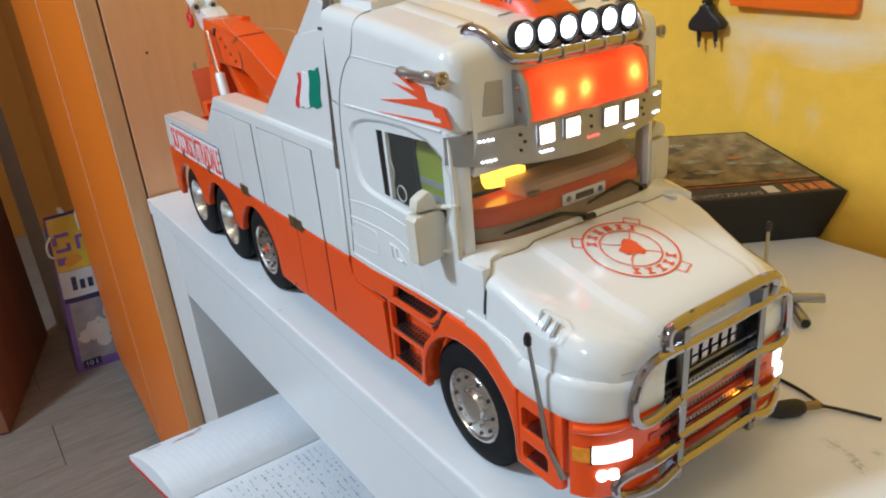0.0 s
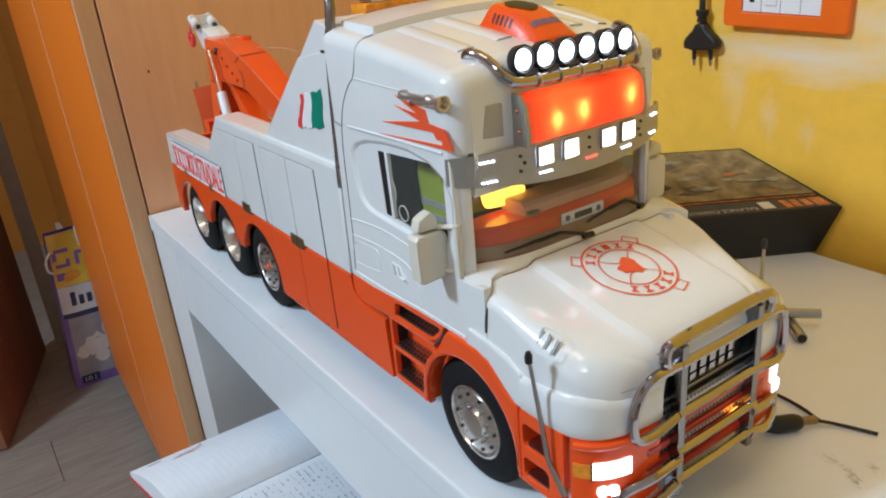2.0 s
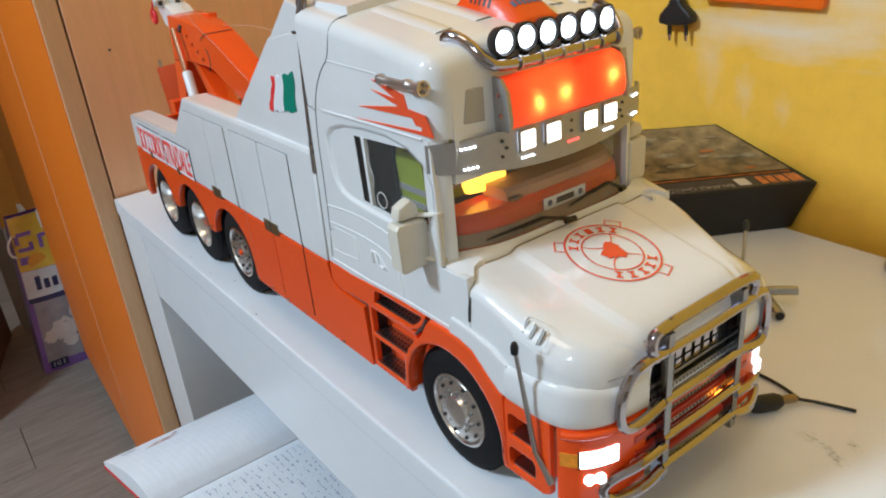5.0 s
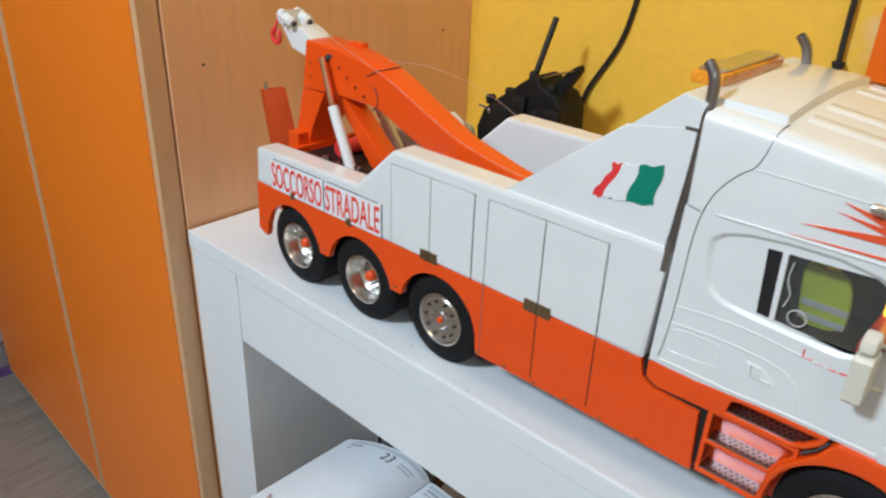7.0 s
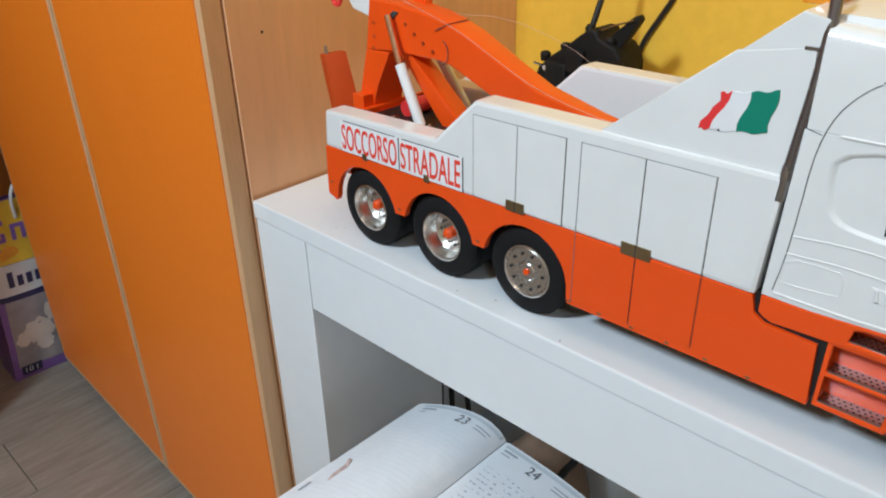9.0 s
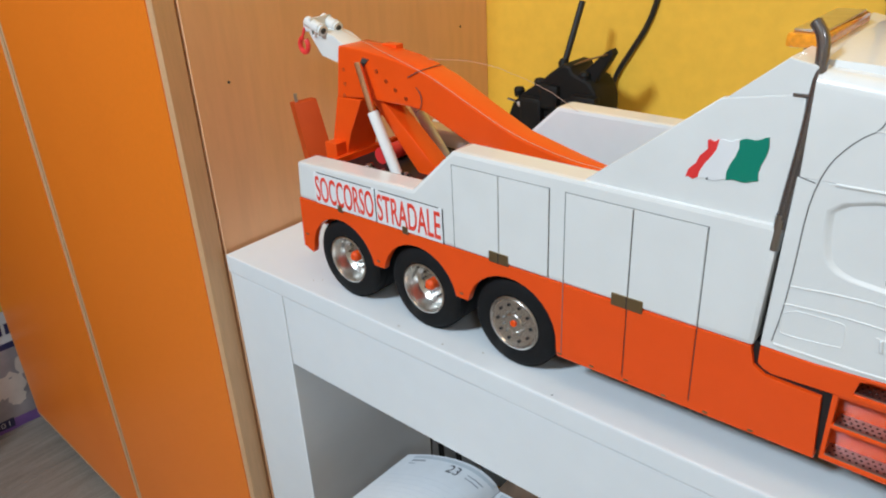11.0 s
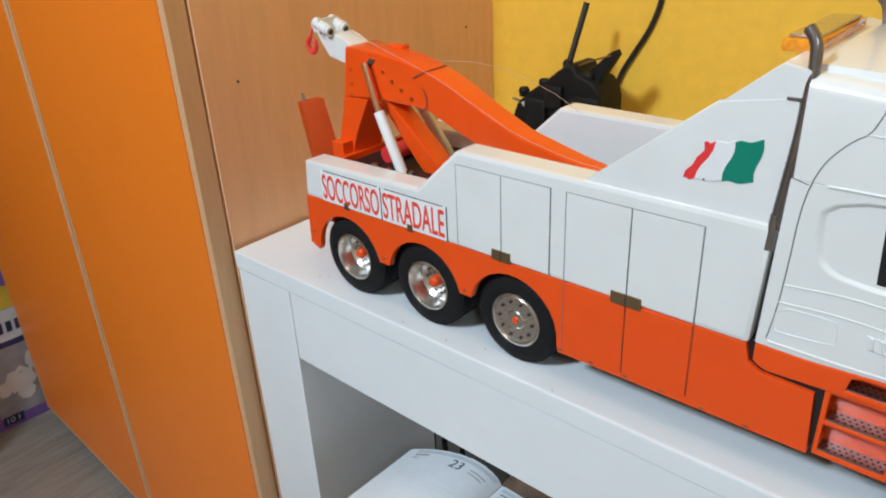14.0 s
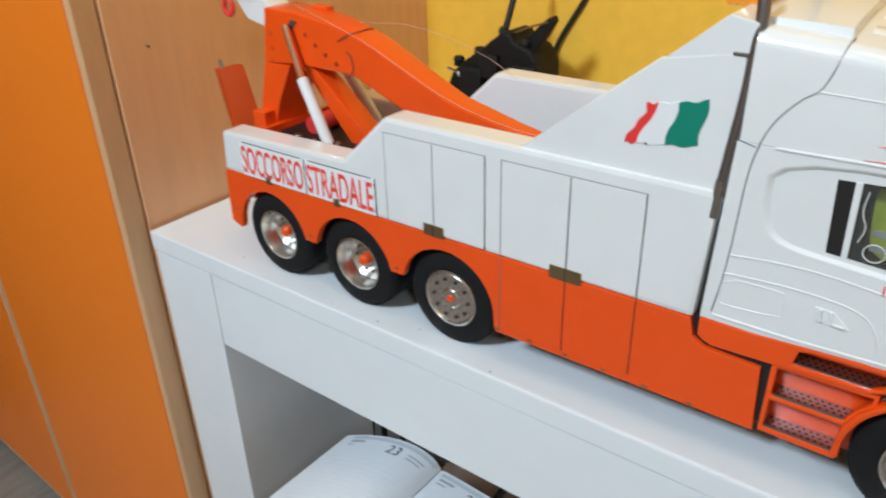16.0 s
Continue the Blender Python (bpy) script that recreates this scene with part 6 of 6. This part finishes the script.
for x, z in ((-0.241, 0.846), (-0.211, 0.860), (-0.150, 0.874)):
    part("switch_knob", lathe([(0, 0.004), (0.005, 0.003), (0.007, 0.0), (0.006, -0.008), (0, -0.008)], (x, 0.352, z), "z", 12), RADIO, radio)
part("toggle", tube([(-0.240, 0.346, 0.832), (-0.249, 0.338, 0.837)], 0.0015, 8), CHROME, radio)
part("toggle_ring", lathe([(0, -0.003), (0.0035, -0.003), (0.0045, 0), (0, 0)], (-0.234, 0.344, 0.831), "y", 12), CHROME, radio)
part("stick_bellows", lathe([(0.012, 0), (0.010, -0.004), (0.006, -0.006), (0.0035, -0.018), (0, -0.018)], (-0.165, 0.345, 0.835), "y", 18), RADIO, radio)

# cream paper parcel between truck and cupboard
parcel = thing("paper_bundle", (-0.29, 0.29, TOPZ), "crumpled cream paper bundle on the desk", "paper")
random.seed(12)
pb = bmesh.new()
bmesh.ops.create_icosphere(pb, subdivisions=3, radius=1)
for v in pb.verts:
    n = noise.noise(v.co * 2.2) * 0.35
    v.co = Vector((-0.292 + v.co.x * 0.060 * (1 + n), 0.300 + v.co.y * 0.045 * (1 + n), 0.776 + max(-0.046, v.co.z * 0.052 * (1 + n))))
part("sheet", pb, CREAM, parcel, angle=12)

# hanging cables and plug
cable = thing("wall_cable", (-0.13, 0.437, 0.80), "black power cable hanging on the wall", "cable")
part("cord", tube([(-0.170, 0.440, 0.735), (-0.1695, 0.446, 0.800), (-0.1695, 0.449, 0.826), (-0.163, 0.4505, 0.854), (-0.144, 0.4505, 0.884), (-0.123, 0.4500, 0.918), (-0.112, 0.4495, 0.954), (-0.101, 0.4490, 1.02), (-0.096, 0.4485, 1.30)], 0.0034, 10, smooth=2), BLACK, cable)
plug = thing("hanging_plug", (0.126, 0.434, 0.90), "black two-pin power plug hanging by its cord", "plug")
body = part("plug_body", plate(rounded([(0.1080, 0.9035), (0.1455, 0.9055), (0.1470, 0.9135), (0.1405, 0.9195), (0.1335, 0.9245), (0.1310, 0.9310), (0.1195, 0.9300), (0.1180, 0.9240), (0.1120, 0.9190), (0.1065, 0.9120)], 1), 0.4285, 0.4395, w=0.0028), BLACK, plug, "black moulded plug body")
for z, r in ((0.9325, 0.0050), (0.9355, 0.0044), (0.9385, 0.0060), (0.9410, 0.0064)):
    part("grip_ring", tube([(0.1250, 0.4340, z - 0.0012), (0.1251, 0.4340, z + 0.0012)], r, 14), BLACK, body)
for x, z in ((0.1170, 0.9040), (0.1365, 0.9050)):
    pin = part("pin", tube([(x + 0.0004, 0.4340, z), (x + 0.0010, 0.4340, z - 0.0090)], 0.0021, 12), BLACK, plug)
    part("pin_tip", tube([(x + 0.0010, 0.4340, z - 0.0085), (x + 0.0014, 0.4340, z - 0.0150)], [0.0020, 0.0020, 0.0012], 12), CHROME, pin, "bright metal pin tip")
part("cord", tube([(0.1251, 0.4340, 0.936), (0.1240, 0.4345, 0.965), (0.1250, 0.4350, 1.05), (0.1265, 0.4350, 1.30)], 0.0031, 10, smooth=1), BLACK, plug)

for ob in plug.children_recursive:
    for v in ob.data.vertices:
        v.co.x = 0.1305 + 0.97 * (v.co.x - 0.1265)
        v.co.z -= 0.0005

socket = thing("wall_socket", (0.215, 0.438, 0.96), "orange wall socket frame with white modules", "socket")
SOCK = mat("orange_socket_plastic", (0.88, 0.145, 0.006), 0.3, vary=0.03, coat=0.3)
part("frame", plate([(0.158, 0.930), (0.272, 0.930), (0.274, 0.934), (0.274, 0.998), (0.271, 1.002), (0.159, 1.002), (0.156, 0.998), (0.156, 0.934)], 0.4290, 0.4385, holes=[[(0.174, 0.943), (0.249, 0.943), (0.249, 0.989), (0.174, 0.989)]], w=0.0015), SOCK, socket)
for k in range(4):
    x = 0.1745 + k * 0.0186
    md = part("module", box((x, 0.4310, 0.9435), (x + 0.0182, 0.4380, 0.9885), 0.0008), FLAGWHITE, socket, "white socket module")
    if k == 0:
        for z in (0.954, 0.9665, 0.979):
            part("pin_hole", lathe([(0, -0.0003), (0.0026, -0.0003), (0.0026, 0.0005), (0, 0.0005)], (x + 0.0091, 0.4310, z), "y", 12), BLACK, md)
    if k == 1:
        part("switch", box((x + 0.0030, 0.4298, 0.9500), (x + 0.0150, 0.4312, 0.9830), 0.0006), FLAGWHITE, md)
for ob in socket.children_recursive:
    for v in ob.data.vertices:
        v.co.z -= 0.035 * (v.co.x - 0.160) + 0.0008

# ---- under the desk ----
stool = thing("stool", (-0.128, -0.028, 0), "plain white wooden stool under the diary", "stool")
part("seat", box((-0.185, -0.115, 0.445), (-0.070, 0.060, 0.482), 0.004), DESKWHITE, stool)
for x in (-0.168, -0.087):
    for y in (-0.098, 0.043):
        part("leg", box((x - 0.013, y - 0.013, 0), (x + 0.013, y + 0.013, 0.445), 0.002), DESKWHITE, stool)
diary = thing("diary", (-0.13, -0.03, 0.482), "open desk diary with red cover and handwriting", "diary")
DX, DY = Vector((0.1150, 0.0205, 0)).normalized(), Vector((-0.0025, -0.2015, 0)).normalized()
TL = Vector((-0.1935, 0.0660, 0.0))
LEAF, TALL = 0.1170, 0.2015


def page(u, v, z):
    """u across the spread from its outer edge, v down from the page heads, both in metres."""
    p = TL + DX * u + DY * v
    return Vector((p.x, p.y, z))


def sheet_z(u, lift=0.0):
    """Height of the open spread: the left leaf arches up to the fold, the right one droops past the stool."""
    return lift + float(np.interp(u, (0.0, 0.012, 0.030, 0.050, 0.068, 0.085, 0.098, 0.108, 0.114, LEAF, 0.121, 0.130, 0.150, 0.172, 0.195, 0.214, 2 * LEAF),
                                  (0.4915, 0.4965, 0.5035, 0.5090, 0.5115, 0.5112, 0.5075, 0.5015, 0.4955, 0.4885, 0.4885, 0.4868, 0.4812, 0.4748, 0.4665, 0.4580, 0.4480)))


def cover_z(u):
    return 0.4848 if u < LEAF else min(0.4848, sheet_z(u) - 0.0030)


cover_us = [-0.0015 + k / 20 * (2 * LEAF + 0.003) for k in range(21)]
part("cover", thick(grid([[page(u, v, cover_z(u)) for u in cover_us] for v in (-0.0015, TALL / 2, TALL + 0.0015)]), 0.0022), RED_COVER, diary, "red cloth cover")
for u0, u1 in ((0.0, LEAF - 0.0004), (LEAF + 0.0004, 2 * LEAF)):
    us = [u0 + (u1 - u0) * k / 24 for k in range(25)]
    b = grid([[page(u, v, sheet_z(u)) for u in us] for v in (0, TALL / 3, 2 * TALL / 3, TALL)])
    for v in (0, TALL):
        b = join(b, grid([[page(u, v, sheet_z(u)) for u in us], [page(u, v, cover_z(u) + 0.0004) for u in us]]))
    for u in (us[0], us[-1]):
        b = join(b, grid([[page(u, v, sheet_z(u)) for v in (0, TALL)], [page(u, v, cover_z(u) + 0.0004) for v in (0, TALL)]]))
    part("page", b, PAPER, diary, "white diary page", angle=60)


def on_page(u0, u1, v0, v1, n=6):
    return grid([[page(u0 + (u1 - u0) * k / n, v, sheet_z(u0 + (u1 - u0) * k / n, 0.0006)) for k in range(n + 1)] for v in (v0, v1)])


def page_text(text, u0, u1, v0, v1):
    b = letters(text, 0, 1, 0, 1, 0)
    for v in b.verts:
        u = u0 + v.co.x * (u1 - u0)
        v.co = page(u, v1 + v.co.z * (v0 - v1), sheet_z(u, 0.0007))
    return b


HEADING = mat("pale_grey_print", (0.38, 0.40, 0.45), 0.8)
for n, u in (("23", 0.074), ("24", 0.163)):
    part("day_number", page_text(n, u - 0.0070, u + 0.0070, 0.0110, 0.0235), INK, diary)
random.seed(21)
lines_bm, rule_bm = None, None
for k in range(22):
    v = 0.040 + k * 0.0072
    for a, c in ((0.005, 0.112), (0.122, 0.229)):
        rule_bm = join(rule_bm, on_page(a, c, v, v + 0.0003, 10))
    u = 0.126
    while 0 < k < 17 and u < 0.215:
        w = random.uniform(0.0012, 0.0042)
        if random.random() < 0.86:
            lines_bm = join(lines_bm, on_page(u, u + w, v - 0.0042 + random.uniform(-0.0010, 0.0010), v - 0.0034 + random.uniform(-0.0004, 0.0010), 1))
        u += w + (random.uniform(0.0008, 0.0016) if random.random() < 0.75 else 0.004)
tagged(part("page_ruling", rule_bm, PALEINK, diary), "pale printed ruling", "", kind="stuff")
part("handwriting", lines_bm, mat("blue_ink", (0.42, 0.46, 0.55), 0.8), diary, "rows of handwriting, not readable")
for u0, u1, v0, v1 in ((0.016, 0.034, 0.0110, 0.0140), (0.016, 0.024, 0.0175, 0.0190), (0.090, 0.108, 0.0150, 0.0165), (0.090, 0.106, 0.0200, 0.0215), (0.124, 0.140, 0.0110, 0.0140), (0.124, 0.134, 0.0175, 0.0190), (0.186, 0.212, 0.0150, 0.0165), (0.186, 0.208, 0.0200, 0.0215), (0.010, 0.014, 0.170, 0.186)):
    part("heading_bar", on_page(u0, u1, v0, v1), HEADING, diary)
stain = grid([[page(0.033 - 0.014 * f + 0.004 * math.sin(2.6 * f) + w * (0.0016 + 0.0046 * math.sin(math.pi * min(1, 0.12 + f)) ** 2), 0.1700 - 0.0440 * f, sheet_z(0.026, 0.0012)) for w in (-1, -0.3, 0.3, 1)] for f in [k / 12 for k in range(13)]])
part("page_stain", stain, mat("pinkish_stain", (0.52, 0.38, 0.36), 0.8, vary=0.25, scale=160, second=(0.66, 0.56, 0.54), mix_scale=120), diary, "pale brown smear on the page")
for a, c in ((0.014, 0.114), (0.122, 0.230)):
    part("page_heading", on_page(a, c, 0.0035, 0.0085, 16), mat("pale_blue_grey_band", (0.58, 0.63, 0.68), 0.8), diary)
loom = thing("cable_bundle", (-0.16, 0.36, 0.0), "black cables hanging under the desk", "cable")
for k, (x, y) in enumerate(((-0.300, 0.215), (-0.292, 0.222), (-0.286, 0.240))):
    part("cord", tube([(x, y, 0.70), (x, y, 0.45), (x - 0.01, y + 0.02 * k, 0.20), (x - 0.02, y + 0.04, 0.03)], 0.0042, 8, smooth=2), BLACK, loom)
part("cord", tube([(-0.20, 0.17, 0.03), (-0.150, 0.19, 0.18), (-0.107, 0.25, 0.304), (-0.083, 0.25, 0.347), (-0.060, 0.25, 0.42), (-0.050, 0.26, 0.70)], 0.0055, 8, smooth=2), BLACK, loom)
tin = thing("brown_sack", (-0.18, 0.31, 0.0), "rounded brown cloth sack under the desk", "bag")
b = bmesh.new()
bmesh.ops.create_icosphere(b, subdivisions=4, radius=1)
for v in b.verts:
    n = noise.noise(v.co * 1.8) * 0.12
    v.co = Vector((-0.180 + v.co.x * 0.078 * (1 + n), 0.310 + v.co.y * 0.075 * (1 + n), max(0.0, 0.13 + v.co.z * 0.165 * (1 + n))))
part("sack", b, mat("brown_sack_cloth", (0.24, 0.15, 0.10), 0.85, vary=0.15, bump=0.2), tin, angle=60)
folder = thing("paper_folder", (0.07, 0.27, 0.0), "white paper carton with a teal print under the desk", "box")
part("carton", box((0.0, 0.17, 0.0), (0.16, 0.33, 0.15), 0.002), PAPER, folder)
part("print", box((0.03, 0.168, 0.05), (0.13, 0.1705, 0.12)), mat("teal_print", (0.05, 0.25, 0.28), 0.5), folder)

# ---- beyond the wardrobe ----
bag = thing("litter_bag", (-1.42, -0.02, 0), "printed yellow and purple cat litter bag on the floor", "bag")
PURPLE = mat("purple_print", (0.20, 0.10, 0.36), 0.35, vary=0.1, coat=0.3)
BAGY = mat("yellow_print", (0.72, 0.47, 0.05), 0.35, vary=0.1, coat=0.3, second=(0.66, 0.40, 0.04))
BAGW = mat("white_print", (0.62, 0.60, 0.62), 0.35, vary=0.06, coat=0.3)
BAGG = mat("grey_lilac_print", (0.30, 0.27, 0.29), 0.35, vary=0.15, coat=0.3)
PALE = mat("pale_print_patch", (0.62, 0.54, 0.50), 0.4, vary=0.08)
NAVY = mat("navy_print", (0.03, 0.03, 0.09), 0.4, vary=0.1)
BX, BY0, BY1 = -1.372, -0.096, 0.060


def bag_x(y, z):
    f = (y - BY0) / (BY1 - BY0)
    belly = math.sin(math.pi * min(1, max(0, f))) ** 0.6 * 0.014 * math.sin(math.pi * min(1, (z + 0.02) / 0.47))
    return BX - 0.012 - 0.030 * (z / 0.45) ** 2 + belly + 0.006 * noise.noise(Vector((y * 18, z * 14, 3.0)))


def bag_patch(y0, y1, z0, z1, up=0.0008, n=10):
    return grid([[(bag_x(y0 + (y1 - y0) * i / n, z0 + (z1 - z0) * j / n) + up, y0 + (y1 - y0) * i / n, z0 + (z1 - z0) * j / n) for i in range(n + 1)] for j in range(n + 1)])


rows = []
for j in range(25):
    z = 0.445 * j / 24
    deep = 0.085 * (1 - (z / 0.47) ** 4)
    ring = [(bag_x(BY0 + (BY1 - BY0) * i / 12, z), BY0 + (BY1 - BY0) * i / 12, z) for i in range(13)]
    back = [(bag_x(BY0 + (BY1 - BY0) * i / 12, z) - deep - 0.004, BY0 + (BY1 - BY0) * i / 12, z) for i in range(12, -1, -1)]
    rows.append(ring + back)
b = grid(rows, closed=True)
b.faces.new([v for v in b.verts if v.co.z < 1e-6][:26])
part("sack", b, PURPLE, bag, "purple plastic sack side", angle=60)
part("front_top", bag_patch(BY0 + 0.002, BY1 - 0.002, 0.30, 0.443), BAGY, bag, "yellow printed top")
part("front_band", bag_patch(BY0 + 0.003, BY1 - 0.002, 0.225, 0.299), BAGW, bag, "white printed band")
part("front_stripe", bag_patch(BY0 + 0.004, BY1 - 0.002, 0.211, 0.2245), NAVY, bag)
part("front_picture", bag_patch(BY0 + 0.012, BY1 - 0.002, 0.030, 0.2105), BAGG, bag, "grey picture panel")
def bag_blob(cy, cz, ry, rz, up, seed):
    random.seed(seed)
    b = bmesh.new()
    mid = b.verts.new((bag_x(cy, cz) + up, cy, cz))
    ring = []
    for k in range(22):
        a, f = 2 * math.pi * k / 22, random.uniform(0.78, 1.08)
        y, z = cy + ry * f * math.cos(a), cz + rz * f * math.sin(a)
        ring.append(b.verts.new((bag_x(y, z) + up, y, z)))
    for k in range(22):
        b.faces.new((mid, ring[k], ring[(k + 1) % 22]))
    bmesh.ops.recalc_face_normals(b, faces=list(b.faces))
    return b


for k, (cy, cz, ry, rz) in enumerate(((-0.030, 0.120, 0.036, 0.034), (0.012, 0.160, 0.024, 0.028), (-0.020, 0.085, 0.020, 0.030), (-0.062, 0.105, 0.018, 0.020))):
    part("picture_patch", bag_blob(cy, cz, ry, rz, 0.0016 + 0.0002 * k, 50 + k), PALE, bag)
part("litre_panel", bag_patch(-0.080, -0.036, 0.010, 0.034, 0.0018), NAVY, bag)
for k, (y0, z0, w, h) in enumerate(((-0.086, 0.352, 0.034, 0.010), (-0.090, 0.372, 0.010, 0.022), (-0.084, 0.392, 0.034, 0.010), (-0.060, 0.352, 0.009, 0.022), (-0.038, 0.352, 0.009, 0.036), (-0.018, 0.352, 0.009, 0.036), (-0.034, 0.380, 0.022, 0.009))):
    part("print_bar", bag_patch(y0, y0 + w, z0, z0 + h, 0.0016, 3), PURPLE, bag)
for k in range(5):
    part("print_bar", bag_patch(-0.068 + k * 0.019, -0.056 + k * 0.019, 0.244, 0.270 if k else 0.282, 0.0016, 3), NAVY, bag)
part("fruit_print", lathe([(0, 0.0020), (0.020, 0.0014), (0.021, 0), (0, 0)], (bag_x(-0.052, 0.322) + 0.0006, -0.052, 0.322), "x", 20), mat("orange_fruit_print", (0.75, 0.32, 0.04), 0.4), bag)
part("leaf_print", bag_patch(-0.088, -0.066, 0.318, 0.338, 0.0016, 3), PURPLE, bag)
t10 = letters("10 l", 0, 1, 0, 1, 0)
for v in t10.verts:
    y, z = -0.072 + v.co.x * 0.026, 0.0150 + v.co.z * 0.0135
    v.co = (bag_x(y, z) + 0.0022, y, z)
part("litre_text", t10, FLAGWHITE, bag)
part("strap", tube([(-1.404, -0.020, 0.40), (-1.395, -0.026, 0.45), (-1.400, -0.012, 0.485), (-1.405, 0.004, 0.47), (-1.404, 0.004, 0.41)], 0.004, 8, smooth=2), FLAGWHITE, bag, "white carrying strap")
part("strap", tube([(-1.385, BY0 + 0.002, 0.405), (-1.380, BY0 - 0.012, 0.385), (-1.383, BY0 - 0.010, 0.355), (-1.388, BY0 + 0.002, 0.345)], 0.003, 8, smooth=2), FLAGWHITE, bag)

for ob in bag.children:
    for v in ob.data.vertices:
        v.co.y += 0.078 * v.co.z - 0.005
        v.co.z *= 0.955

tagged(part("door_1", plate([(-1.680, -0.132), (-1.208, -0.287), (-1.219, -0.320), (-1.691, -0.165)], 0.005, 2.05, "z", w=0.002), DARKWOOD), "open reddish-brown wooden door leaf", "door", kind="structure")
tagged(part("baseboard", plate([(-2.70, 0.072), (-1.47, 0.072), (-1.47, 0.089), (-2.70, 0.089)], 0.0, 0.08, "z"), CREAM), "pale grey skirting board", "baseboard", kind="structure")
tagged(part("trim", plate([(-1.735, -0.10), (-1.70, -0.10), (-1.70, -0.062), (-1.735, -0.062)], 0.0, 2.1, "z"), mat("grey_brown_frame_paint", (0.36, 0.29, 0.23), 0.5, vary=0.06)), "grey-brown door frame post", "trim", kind="structure")
tagged(part("wall_nook", plate([(-2.70, 0.09), (-1.375, 0.09), (-1.375, 0.16), (-2.70, 0.16)], 0.0, 2.6, "z"), WESTPAINT), "dull orange painted wall beside the wardrobe", "wall", kind="structure")

# ---- floor planks ----
random.seed(3)
px, k = -2.7, 0
plank_meshes = {}
for i in range(28):
    w = 0.19
    y = -3.2 + (0.0 if i % 2 else -0.6)
    while y < 0.75:
        y0, y1 = max(-3.2, y), min(0.75, y + 1.2)
        if y1 - y0 > 0.02:
            key = round(y1 - y0, 3)
            if key not in plank_meshes:
                plank_meshes[key] = mesh_of(bev(box((0.0006, 0.0006, -0.004), (w - 0.0006, key - 0.0006, 0.0)), 0.0008, 1), "plank", FLOORWOOD)
            ob = new("plank", plank_meshes[key])
            ob.parent = floor_ob
            ob.matrix_parent_inverse = place_of(floor_ob).inverted()
            ob.location = (px, y0, 0)
        y += 1.2
    px += w
